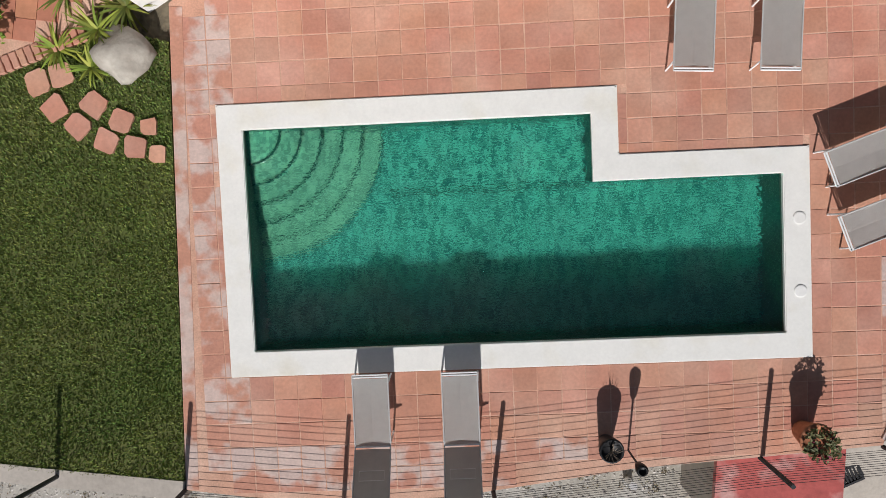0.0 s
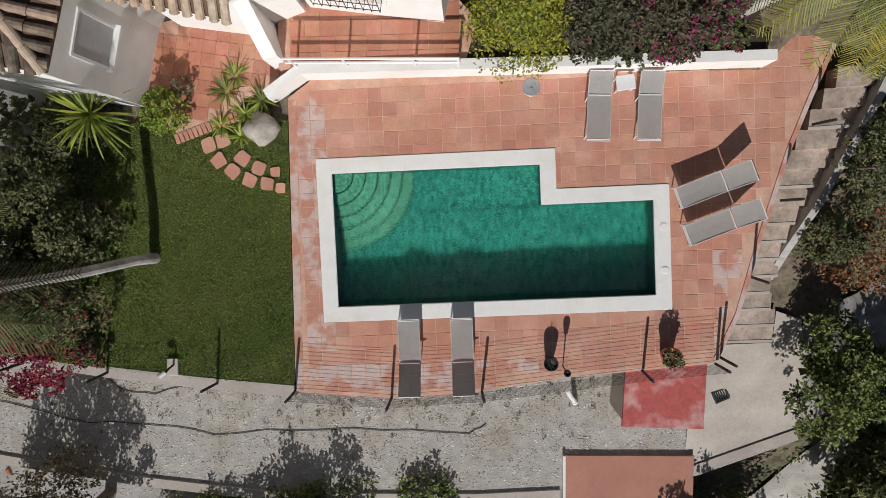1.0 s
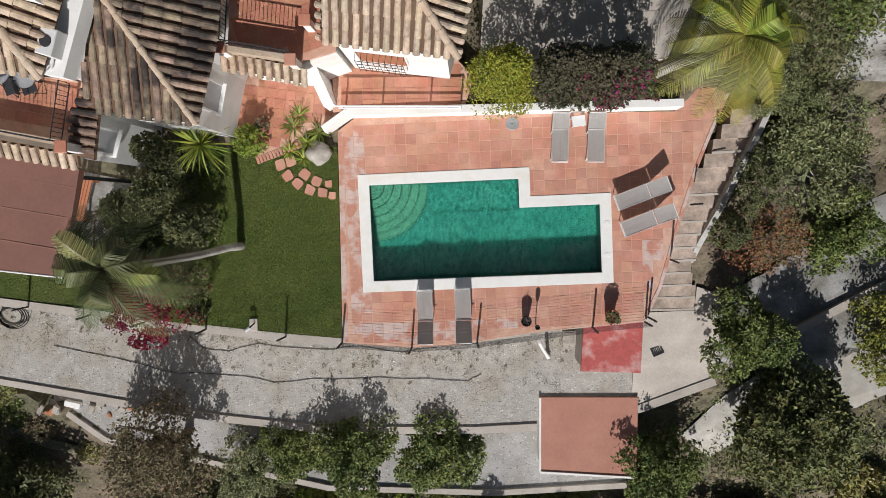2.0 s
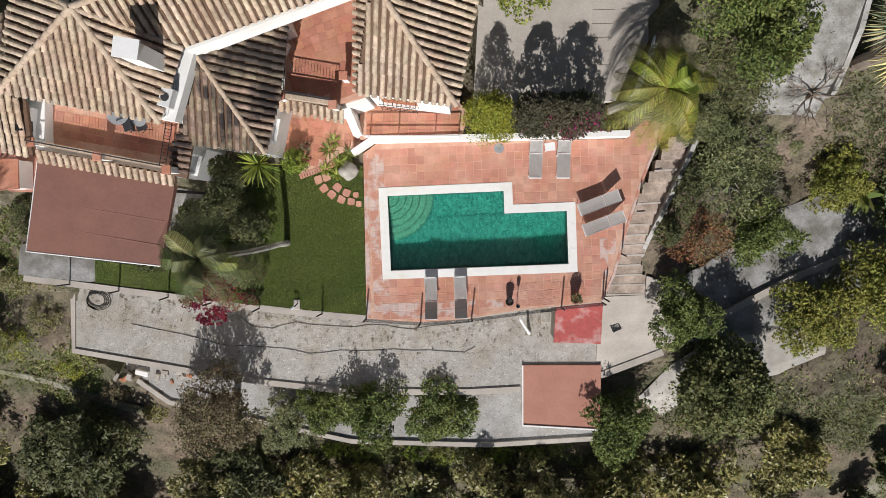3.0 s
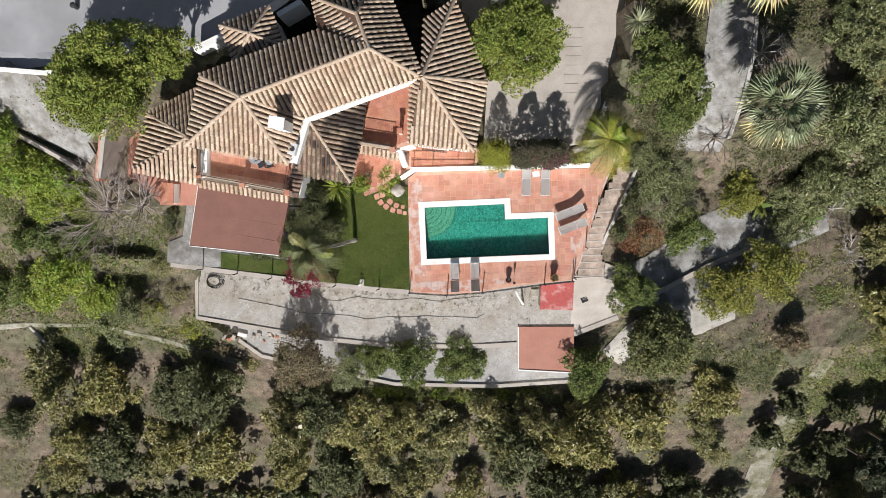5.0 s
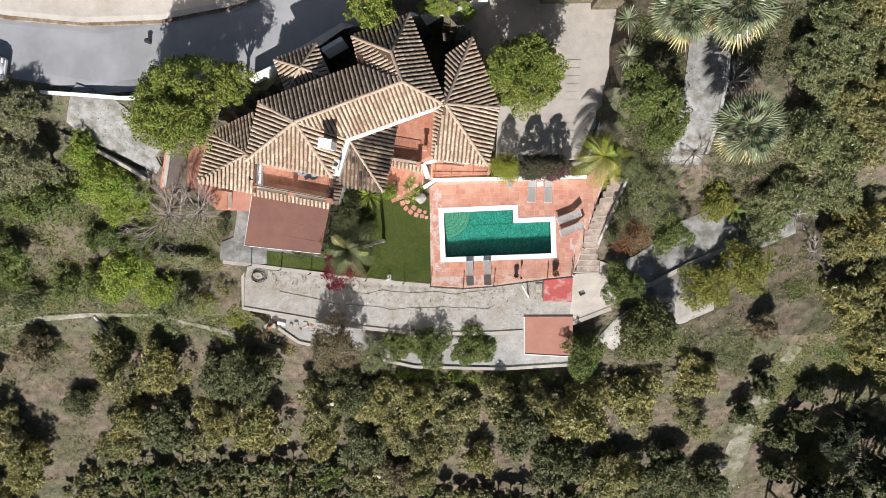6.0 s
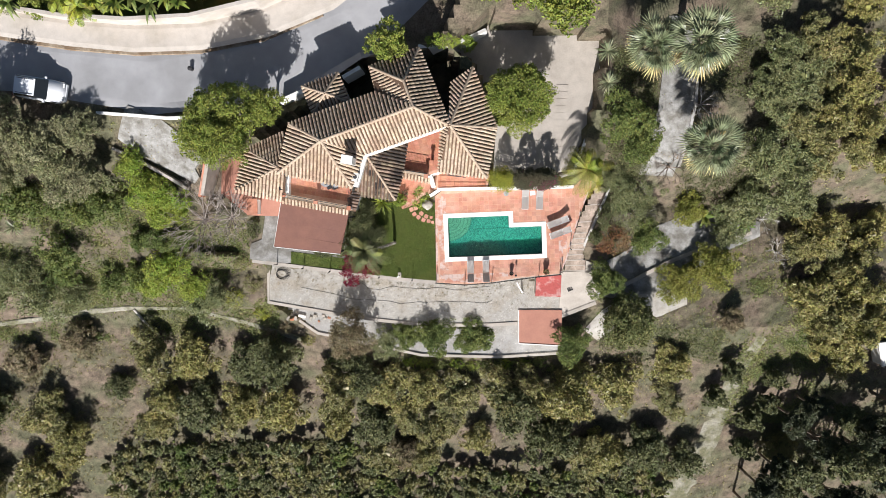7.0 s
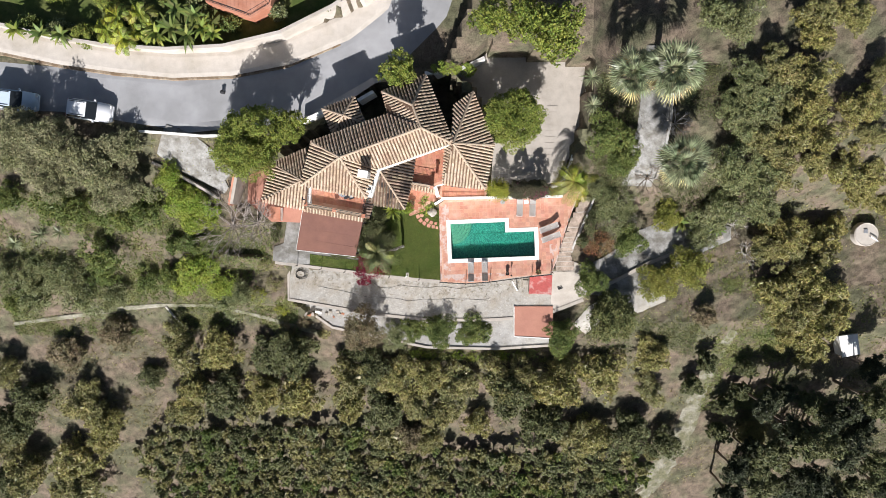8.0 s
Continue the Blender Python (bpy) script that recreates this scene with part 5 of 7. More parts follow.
part("collar", tube([(2.95, -4.9, -3.2), (3.0, -4.98, -3.36)], 0.085, 8), PLASTER, pipe)
spot = thing("lawn_spotlight", pose(-6.72, -3.3, 0), "small white lawn spotlight on a concrete block", "lamp")
part("block", box(-0.13, 0.13, -0.2, 0.2, -0.05, 0.06, bevel=0.015), CONCRETE, spot)
part("arm", tube([(0.03, 0.05, 0.05), (0.03, 0.02, 0.3), (-0.05, -0.08, 0.42)], 0.025, 7), IRON, spot)
part("head", tube([(-0.02, -0.04, 0.4), (-0.14, -0.14, 0.46)], 0.055, 9), FRAME_WHITE, spot)
drain = thing("drain_cover", pose(1.45, 3.0, -0.01), "round grey metal drain cover in the deck", "cover")
part("lid", lathe([(0.2, 0), (0.2, 0.02), (0.19, 0.028), (0.02, 0.03)], 24), GALV, drain)
part("handle", tube([(-0.03, 0, 0.03), (0, 0, 0.05), (0.03, 0, 0.03)], 0.008, 6), IRON, drain)

stone_rng = random.Random(8)
for i, (x, y) in enumerate(((-5.80, 1.76), (-5.47, 1.85), (-5.57, 1.41), (-5.26, 1.16), (-5.03, 1.45), (-4.87, 0.97), (-4.66, 1.25), (-4.48, 0.88), (-4.28, 1.16), (-4.17, 0.79))):
    s = 0.15 if i < 8 else 0.11
    k = link_mesh("stepping_stone", prism([(s * a + stone_rng.uniform(-0.02, 0.02), s * b + stone_rng.uniform(-0.02, 0.02)) for a, b in ((-1, -0.7), (-0.7, -1), (0.75, -1), (1, -0.75), (1, 0.7), (0.72, 1), (-0.7, 1), (-1, 0.74))], -0.06, 0.022), TILE)
    k.matrix_world = pose(x, y, 0, 0, 0, math.degrees(math.atan2(y - 2.3, x + 4.3)) + 90)
    tagged(k, "square clay stepping stone in the lawn", "stepping stone", "stepping stones")


def boulder(x, y, z, r, seed, label):
    bm = bmesh.new()
    bmesh.ops.create_icosphere(bm, subdivisions=3, radius=1)
    off = Vector((seed * 3.1, seed * 1.7, 0))
    for v in bm.verts:
        v.co = v.co * (1 + 0.42 * noise.noise(v.co * 1.3 + off) + 0.13 * noise.noise(v.co * 3.5 + off))
        v.co = Vector((v.co.x * r, v.co.y * r * 0.9, v.co.z * r * 0.55))
    ob = link_mesh("boulder", bm, STONE, smooth=True)
    ob.location = (x, y, z)
    return tagged(ob, label, "rock")


boulder(-4.58, 2.12, 0.06, 0.39, 2, "pale rounded boulder on the lawn")

# patio, upper terrace and its rail
PATIO = [(-6.45, 1.95), (-5.4, 2.32), (-4.95, 2.8), (-4.3, 3.06), (-3.75, 3.4), (-4.0, 4.4), (-6.3, 4.6), (-7.2, 4.4), (-7.3, 2.8)]
patio = tagged(link_mesh("patio", prism(PATIO, -0.2, 0.03), GROUT), "red tiled garden patio", "patio", kind="structure")
tile_floor(patio, PATIO, 0.035, 0.3, -8)
brick_mesh = None
for k in range(14):
    t = k / 13
    x, y = -6.5 + 1.35 * t, 1.9 + 0.5 * t
    if brick_mesh is None:
        brick = part("brick", box(-0.045, 0.045, -0.11, 0.11, -0.1, 0.05, bevel=0.006), TILE, patio)
        brick_mesh = brick.data
    else:
        brick = new("brick", brick_mesh)
        brick.parent = patio
    brick.matrix_world = pose(x, y, 0, 0, 0, 20)
UPPER = [(-4.0, 3.3), (-0.02, 3.38), (0.25, 4.3), (-0.3, 4.9), (-4.0, 5.0)]
upper = tagged(link_mesh("upper_terrace", prism(UPPER, -0.1, 0.67), GROUT), "red tiled terrace in front of the house", "terrace", kind="structure")
tile_floor(upper, UPPER, 0.675, 0.33, 1)
tagged(link_mesh("flower_bed", prism([(-0.02, 3.45), (6.3, 3.55), (6.1, 4.6), (0.4, 4.5), (0.25, 4.3)], -0.1, 0.66), SOIL), "planted soil bed behind the garden wall", "flower bed", kind="structure")
rail = thing("terrace_railing", pose(0, 0, 0), "white tubular metal terrace railing", "railing")
for z in (1.05, 1.42):
    part("rail", tube([(-3.75, 3.36, z), (-0.12, 3.34, z)], 0.028, 7), FRAME_WHITE, rail)
for x in (-3.6, -2.5, -1.06, -0.14):
    part("post", tube([(x, 3.35, 0.66), (x, 3.35, 1.43)], 0.028, 7), FRAME_WHITE, rail)

# steps beside the deck
steps = thing("garden_steps", pose(0, 0, 0), "worn concrete garden steps beside the deck", "steps", kind="structure")
for k in range(15):
    y = 3.45 - 0.44 * k
    left = np.interp(y, [-3.3, -2.05, -1.2, 1.5, 2.4, 3.9], [5.8, 6.15, 6.5, 7.25, 7.65, 8.35])
    right = np.interp(y, [-3.3, -2.4, -1.5, 0.3, 1.5, 2.75, 3.9], [7.9, 7.95, 7.6, 8.05, 8.45, 8.85, 9.05])
    z = -0.17 * (k + 1)
    part("step", prism([(left, y - 0.47), (right, y - 0.41), (right + 0.02, y + 0.03), (left + 0.05, y - 0.02)], z - 0.5, z), STAIR, steps)
    if k > 6 or k % 3 == 2:
        part("nosing", prism([(left, y - 0.48), (right, y - 0.42), (right, y - 0.35), (left, y - 0.41)], z - 0.02, z + 0.012), SAND, steps)
walling("step_wall", [(9.2, 3.4), (9.0, 2.75), (8.55, 1.5), (8.15, 0.35), (7.8, -0.7), (7.65, -1.45)], 0.17, -3.2, [0.2, 0.0, -0.4, -0.85, -1.55, -2.15], GREY, "low grey wall beside the garden steps")
walling("deck_kerb", [(5.6, -3.05), (6.05, -2.05), (6.5, -0.35), (7.08, 1.6), (7.5, 2.7), (8.0, 3.9)], 0.1, -2.6, 0.02, PINK, "narrow rendered kerb of the deck")
tagged(link_mesh("concrete_apron", prism([(6.02, -3.25), (6.02, -7.0), (6.4, -6.75), (8.9, -5.7), (9.0, -3.6), (8.6, -2.5), (7.98, -2.3), (7.95, -3.15)], -4.2, [-2.62, -3.55, -3.5, -3.3, -2.85, -2.5, -2.45, -2.6]), CONCRETE), "pale cracked concrete apron", "apron", kind="structure")
walling("apron_kerb", [(5.9, -7.0), (6.4, -6.85), (8.95, -5.78)], 0.3, -5.2, [-3.46, -3.44, -3.24], CONCRETE, "grey concrete kerb")
mat = thing("floor_grate", pose(6.79, -4.64, -2.98, 0, 0, 25), "small rusty floor grate on the concrete", "grate")
part("rim", ring([(-0.16, -0.12), (0.16, -0.12), (0.16, 0.12), (-0.16, 0.12)], [(-0.2, -0.16), (0.2, -0.16), (0.2, 0.16), (-0.2, 0.16)], 0, 0.06), IRON, mat)
for k in range(6):
    part("slat", box(-0.16 + 0.06 * k, -0.13 + 0.06 * k, -0.13, 0.13, 0.01, 0.05), IRON, mat)
hatch = thing("inspection_hatch", pose(3.75, -4.27, -3.36, 0, 0, 2), "square pale inspection hatch in the gravel", "hatch")
part("rim", box(-0.24, 0.24, -0.26, 0.26, 0, 0.08, bevel=0.01), CONCRETE, hatch)
part("lid", box(-0.17, 0.17, -0.2, 0.2, 0.08, 0.1, bevel=0.006), STONE, hatch)
for name, pts in (("hose", [(-15.3, -4.64), (-11.7, -5.45), (-10.6, -5.67), (-8.7, -5.71), (-7.05, -5.97), (-4.85, -5.82), (-2.3, -5.8), (0.1, -5.9), (0.55, -5.6)]), ("cable", [(-10.2, -4.3), (-9.6, -4.75), (-8.7, -4.82), (-7.6, -4.58), (-5.2, -4.75), (-4.1, -4.65), (-2.3, -4.82), (0.4, -4.5)])):
    fine = []
    for (x0, y0), (x1, y1) in zip(pts, pts[1:]):
        for t in (0, 0.33, 0.67):
            fine.append((x0 + (x1 - x0) * t, y0 + (y1 - y0) * t + 0.04 * math.sin(x0 * 3 + t * 5), -3.34))
    tagged(link_mesh(name, tube(fine + [(*pts[-1], -3.34)], 0.011, 5), BLACK), "thin black irrigation %s across the gravel" % name, name)
coil = thing("coiled_hose", pose(-16.9, -3.6, -3.34), "coiled dark garden hose on the gravel", "hose")
for k in range(4):
    part("loop", tube([((0.42 + 0.05 * k) * math.cos(a) + 0.06 * k, (0.32 + 0.04 * k) * math.sin(a), 0.02 + 0.03 * k) for a in np.linspace(0, math.tau, 22)], 0.018, 5), BLACK, coil)


# palms and garden plants
def rosette(name, m, blades, length, width, tone, seed, droop=0.5, up=0.9, label="", category="plant", stem=0.0):
    rng = np.random.default_rng(seed)
    plant_ = thing(name, m, label, category)
    if stem:
        part("stem", tube([(0, 0, -0.1), (0.03, 0.02, stem * 0.5), (0, 0, stem)], [0.09, 0.07, 0.06], 7), BARK, plant_)
    verts, faces = [], []
    for k in range(blades):
        a, lift = rng.uniform(0, math.tau), rng.uniform(0.05, 1.0) ** 0.8
        L = length * rng.uniform(0.75, 1.1)
        e = math.asin(min(0.98, lift * up))
        n = 5
        b = len(verts)
        for i in range(n + 1):
            t = i / n
            r = L * t * math.cos(e)
            z = stem + L * t * math.sin(e) - droop * L * t * t * (1.1 - lift * 0.8)
            w = width * (1 - t) ** 0.7 * 0.5 + 0.002
            for s in (-1, 1):
                verts.append((r * math.cos(a) - s * w * math.sin(a), r * math.sin(a) + s * w * math.cos(a), z + (0.3 * w)))
        for i in range(n):
            faces.append((b + 2 * i, b + 2 * i + 1, b + 2 * i + 3, b + 2 * i + 2))
    tagged(raw("foliage", verts, faces, TONES[tone], plant_), kind="stuff")
    return plant_


def pinnate(parent, crown, fronds, length, tone, seed, droop=0.8, leaflet=0.42, low=0.0, halves=(0, 0.5), blade=0.017):
    """Feather fronds, each a part of its palm."""
    rng = np.random.default_rng(seed)
    for k in range(fronds):
        a = k * 2.399 + rng.uniform(-0.2, 0.2)
        e = radians(rng.uniform(low, 70) if k % 3 else rng.uniform(low, 25))
        L = length * rng.uniform(0.8, 1.08)
        way, n = Vector((math.cos(a), math.sin(a), 0)), 24
        pts = []
        for i in range(n + 1):
            t = i / n
            pts.append(Vector(crown) + way * (L * t * math.cos(e) * (1 - 0.15 * t)) + Vector((0, 0, L * t * math.sin(e) - droop * L * t * t * 0.8)))
        verts, faces = [], []
        side0 = Vector((-way.y, way.x, 0))
        for i in range(1, n):
            t = i / n
            run = (pts[i + 1] - pts[i - 1]).normalized()
            size = leaflet * (math.sin(math.pi * min(1, 0.12 + t * 0.86)) ** 0.6)
            for s in (-1, 1):
                for half in halves:
                    p = pts[i].lerp(pts[i + 1], half)
                    q = p + side0 * s * size * 0.85 + run * size * 0.55 + Vector((0, 0, -0.42 * size + rng.uniform(-0.04, 0.04)))
                    b = len(verts)
                    verts += [p - run * blade, p + run * blade, q + run * blade * 0.4, q - run * blade * 0.8]
                    faces.append((b, b + 1, b + 2, b + 3))
        b = len(verts)
        for i in range(n + 1):
            w = 0.025 * (1 - i / n) + 0.004
            verts += [pts[i] - side0 * w, pts[i] + side0 * w]
        faces += [(b + 2 * i, b + 2 * i + 1, b + 2 * i + 3, b + 2 * i + 2) for i in range(n)]
        raw("frond", verts, faces, TONES[tone if isinstance(tone, str) else tone[k % len(tone)]], parent)


def fan_palm(x, y, top, radius, seed, label):
    """A fan palm: stalked pleated fans all round, upright in the heart, dry and hanging below."""
    z = float(height(x, y))
    rng = np.random.default_rng(seed)
    palm = thing("fan_palm", pose(x, y, z), label, "palm tree", "fan palms")
    tall = top - z
    part("trunk", tube([(0, 0, -0.2), (0.05, 0, tall * 0.5), (0, 0, tall)], [0.3, 0.26, 0.24], 9), BARK, palm)
    count = 58
    for k in range(count):
        a, u = k * 2.399 + rng.uniform(-0.3, 0.3), (k + 0.5) / count
        e = radians(72 - 104 * u ** 0.8 + rng.uniform(-12, 12))
        dry = e < radians(-16)
        stalk = radius * rng.uniform(0.34, 0.56) * (0.45 if e > radians(42) else 1)
        d = Vector((math.cos(a) * math.cos(e), math.sin(a) * math.cos(e), math.sin(e)))
        heart = Vector((0, 0, tall))
        hub = heart + d * stalk
        s = Vector((-math.sin(a), math.cos(a), 0))
        n = s.cross(d)
        if n.z < 0:
            n = -n
        roll = rng.uniform(-0.5, 0.5)
        s, n = s * math.cos(roll) + n * math.sin(roll), n * math.cos(roll) - s * math.sin(roll)
        verts = [heart - s * 0.02, heart + s * 0.02, hub + s * 0.012, hub - s * 0.012]
        faces = [(0, 1, 2, 3)]
        full = radius * rng.uniform(0.44, 0.6)
        for q in np.linspace(-0.95, 0.95, 10):
            size = full * math.cos(q * 0.62) * rng.uniform(0.88, 1.06)
            ray = (d * math.cos(q) + s * math.sin(q) + n * 0.16 * abs(q)).normalized()
            across = (s * math.cos(q) - d * math.sin(q)) * 0.024 * radius
            mid = hub + ray * size * 0.5 + n * 0.02
            end = hub + ray * size + Vector((0, 0, -rng.uniform(0.1, 0.34) * size))
            b = len(verts)
            verts += [hub, mid - across - n * 0.02, end, mid + across - n * 0.02, mid + n * 0.03]
            faces += [(b, b + 1, b + 4), (b, b + 4, b + 3), (b + 1, b + 2, b + 4), (b + 4, b + 2, b + 3)]
        raw("dry_frond" if dry else "frond", verts, faces, TONES["straw" if dry else "frond"], palm, "dry straw-coloured frond" if dry else "")
    return palm


for x, y, top, r, seed in ((10.8, 12.6, 6.9, 2.2, 1), (13.4, 12.6, 7.8, 2.6, 2), (15.0, 6.1, 5.6, 2.35, 3)):
    fan_palm(x, y, top, r, seed, "tall fan palm with grey-green fronds and a dry skirt")
date = thing("date_palm", pose(5.2, 4.25, 0.6), "leaning date palm with yellow-green feather fronds", "palm tree")
part("trunk", tube([(0, 0, -0.2), (0.6, 0.13, 1.2), (1.25, 0.26, 2.5), (1.68, 0.35, 3.5)], [0.2, 0.17, 0.16, 0.17], 9), PALE_BARK, date)
pinnate(date, (1.7, 0.36, 3.55), 22, 2.5, ("date", "gold", "date", "bright", "date"), 4, 0.95, 0.42, 0.0, (0, 0.5), 0.015)
leaner = thing("date_palm", pose(-7.07, -0.8, 0), "tall leaning palm with a pale trunk on the lawn", "palm tree")
part("trunk", tube([(0, 0, -0.2), (-0.12, -0.01, 0.8), (-0.5, -0.15, 2.4), (-1.05, -0.25, 4.0), (-1.55, -0.3, 5.4)], [0.13, 0.11, 0.105, 0.105, 0.13], 10), PALE_BARK, leaner)
pinnate(leaner, (-1.57, -0.3, 5.45), 18, 2.45, ("dark", "deep", "dark", "deep"), 9, 1.05, 0.42, 0.0, (0, 0.5), 0.014)
pinnate(leaner, (-1.57, -0.3, 5.4), 2, 2.0, ("fresh", "olive"), 12, 0.5, 0.36, 10, (0, 0.5), 0.011)
rosette("yucca", pose(-7.9, 2.3, 0), 84, 1.1, 0.07, "bright", 3, 0.45, 0.95, "spiky green yucca beside the house wall", "yucca", 1.1)
for i, (x, y, L) in enumerate(((-5.35, 2.95, 0.55), (-4.95, 2.45, 0.5), (-4.55, 2.75, 0.55), (-5.5, 2.2, 0.42), (-5.15, 3.3, 0.5), (-5.05, 1.95, 0.38))):
    rosette("young_palm", pose(x, y, 0), 46, L, 0.045, "bright" if i % 2 else "fresh", 20 + i, 0.55, 0.8, "small bright green feathery palm in the garden bed", "palm")
for i, (x, y) in enumerate(((-37.6, 0.3), (-39.5, 0.1), (-42.2, -0.7), (8.3, 10.6), (8.1, 12.6))):
    rosette("small_palm", pose(x, y, float(height(x, y))), 60, 1.0, 0.09, "frond", 30 + i, 0.5, 0.8, "small pale green palm on the slope", "palm", 0.3)
for i, (x, y, L) in enumerate(((19.1, 0.6, 1.2), (12.6, -0.9, 1.1), (17.6, 1.2, 1.0), (21.0, 0.6, 1.0))):
    rosette("banana_plant", pose(x, y, float(height(x, y))), 22, L, 0.34, "green", 40 + i, 0.6, 0.8, "broad-leaved green banana plant in the yard", "plant", 0.5)


def bush(x, y, z, rx, ry, rz, tone, seed, label, clumps=110, per=26, leaf=0.09, cone=False, flecks="", name="bush", fleck_count=120, side=None):
    """A bush that stands at z with half sizes rx, ry and height rz, and coloured flecks where it blooms."""
    b = thing(name, pose(x, y, z), label, "bush")
    part("stems", tube([(0, 0, -0.15), (0.02, 0.03, rz * 0.4), (0, 0, rz * 0.7)], [0.06, 0.045, 0.02], 6), BARK, b)
    rng = np.random.default_rng(seed)
    c, s = [], []
    for k in range(clumps + clumps // 3):
        a, u = rng.uniform(0, math.tau), rng.uniform(0, 1)
        r = rng.uniform(0.65, 0.92) if k < clumps else rng.uniform(0.1, 0.6)
        w = (1 - u) ** 0.55 if cone else math.sqrt(max(0.02, 1 - max(0, u - 0.25) ** 2 / 0.5625))
        c.append((rx * w * r * math.cos(a), ry * w * r * math.sin(a), rz * (0.1 + 0.85 * u)))
        s.append(min(rx, ry) * rng.uniform(0.16, 0.28) * (0.6 + 0.4 * w))
    v, f = leaf_cloud(c, s, per, leaf, seed + 1)
    raw("foliage", v, f, TONES[tone], b)
    if flecks:
        pick = [i for i in range(len(c)) if side is None or c[i][0] * side[0] + c[i][1] * side[1] > 0.15]
        pick = [pick[i] for i in rng.choice(len(pick), min(len(pick), max(14, fleck_count // 12)), False)]
        v, f = leaf_cloud([c[i] for i in pick], [s[i] * 1.15 for i in pick], max(3, fleck_count // len(pick)), 0.08, seed + 2)
        raw("blossom", v, f, TONES[flecks], b)
    return b


bush(1.1, 4.05, 0.6, 1.2, 1.15, 3.7, "gold", 61, "conical golden-green thuja behind the garden wall", 230, 30, 0.075, cone=True, name="thuja")
bush(2.75, 4.05, 0.6, 1.1, 0.8, 3.7, "plum", 62, "tall dark bougainvillea hedge", 190, 54, 0.085, flecks="magenta", fleck_count=150)
bush(4.15, 4.05, 0.6, 1.1, 0.8, 3.7, "plum", 63, "tall dark bougainvillea with magenta blooms", 190, 54, 0.085, flecks="magenta", fleck_count=750, side=(0.6, -0.8))
bush(5.35, 3.9, 0.6, 0.55, 0.4, 0.9, "dark", 64, "low bougainvillea spilling over the garden wall", 60, 22, 0.08, flecks="magenta", fleck_count=160)
# added shrub, there to darken the upper garden steps
bush(8.95, 1.2, float(height(9.4, 1.2)), 0.6, 1.3, 2.6, "dark", 59, "dark leafy shrub added to shade the steps", 110, 24, 0.09)
bush(3.4, 3.5, 0.7, 0.9, 0.28, 0.25, "dark", 66, "trailing leafy stems over the garden wall", 50, 16, 0.07)
bush(-6.65, 2.5, 0, 0.6, 0.5, 0.9, "bright", 67, "light green leafy shrub beside the patio", 70, 24, 0.08)
bush(-6.25, 3.0, 0, 0.3, 0.3, 0.6, "brown", 68, "dry twiggy shrub beside the patio", 24, 16, 0.06)
bush(-9.4, 0.7, 0, 1.0, 1.2, 1.7, "dark", 69, "dark shrub with white flowers beside the house", 110, 24, 0.1)
bush(-8.6, 1.9, 0, 0.6, 0.7, 1.6, "dark", 70, "dark leafy shrub beside the house", 70, 24, 0.1)
bush(-9.75, -2.0, -0.1, 1.15, 0.9, 2.8, "dark", 71, "bougainvillea with crimson blooms at the lawn's edge", 100, 22, 0.09, flecks="crimson", fleck_count=5000)
bush(-8.75, -1.75, -0.1, 0.9, 0.85, 2.7, "dark", 56, "tall dark flowering shrub on the lawn's edge", 110, 26, 0.1, flecks="crimson", fleck_count=500)
bush(-8.3, -0.2, 0, 0.75, 0.8, 2.2, "dark", 55, "tall dark shrub under the palm", 100, 26, 0.1)
# another added shrub that throws its shadow over the upper steps
bush(8.4, -0.35, float(height(8.9, -0.3)), 0.5, 0.6, 2.7, "dark", 54, "dark leafy shrub added to shade the upper garden steps", 90, 24, 0.09)
bush(-9.95, 0.35, -0.3, 0.5, 0.9, 1.8, "dark", 51, "dark shrub squeezed beside the canopy", 90, 26, 0.1)
bush(-9.15, 2.1, 0, 0.42, 0.6, 2.9, "dark", 48, "tall dark climber against the house wall", 90, 26, 0.1)
bush(-11.2, -1.3, -0.45, 0.9, 0.6, 1.7, "dark", 47, "dark flowering shrub before the canopy", 90, 26, 0.1, flecks="crimson", fleck_count=120)
bush(-10.9, 0.3, -0.45, 0.6, 0.7, 1.5, "dark", 46, "dark leafy shrub under the canopy's edge", 80, 26, 0.1)
bush(-12.6, -1.5, -0.45, 0.8, 0.5, 1.4, "dark", 45, "dark shrub before the canopy", 80, 26, 0.1)
bench = thing("garden_bench", pose(-12.2, 0.7, -0.43, 0, 0, 75), "terracotta-coloured slatted garden bench under the canopy", "bench")
for k in range(4):
    part("slat", box(-0.7, 0.7, -0.2 + 0.105 * k, -0.11 + 0.105 * k, 0.42, 0.45, bevel=0.006), CLAY, bench)
for k in range(3):
    part("back_slat", box(-0.7, 0.7, 0.23, 0.26, 0.55 + 0.13 * k, 0.65 + 0.13 * k, bevel=0.006), CLAY, bench)
for x in (-0.62, 0.62):
    part("leg", box(x - 0.03, x + 0.03, -0.2, -0.14, 0, 0.42), CLAY, bench)
    part("leg", box(x - 0.03, x + 0.03, 0.2, 0.25, 0, 0.92), CLAY, bench)
bush(-10.3, -0.6, -0.3, 0.6, 0.8, 1.3, "dark", 72, "dark bushy shrub beside the canopy", 70, 22, 0.1)
bush(-10.0, -2.94, -0.3, 1.55, 0.75, 1.6, "crimson", 53, "crimson bougainvillea spilling over the wall", 80, 22, 0.085)
bush(-18.25, 0.35, -0.75, 0.6, 1.0, 0.9, "dark", 81, "dark shrub beside the canopy yard", 70, 24, 0.09)
bush(-10.69, -4.05, -1.9, 0.7, 0.35, 1.7, "crimson", 52, "hanging crimson bougainvillea below the lawn", 50, 18, 0.085)
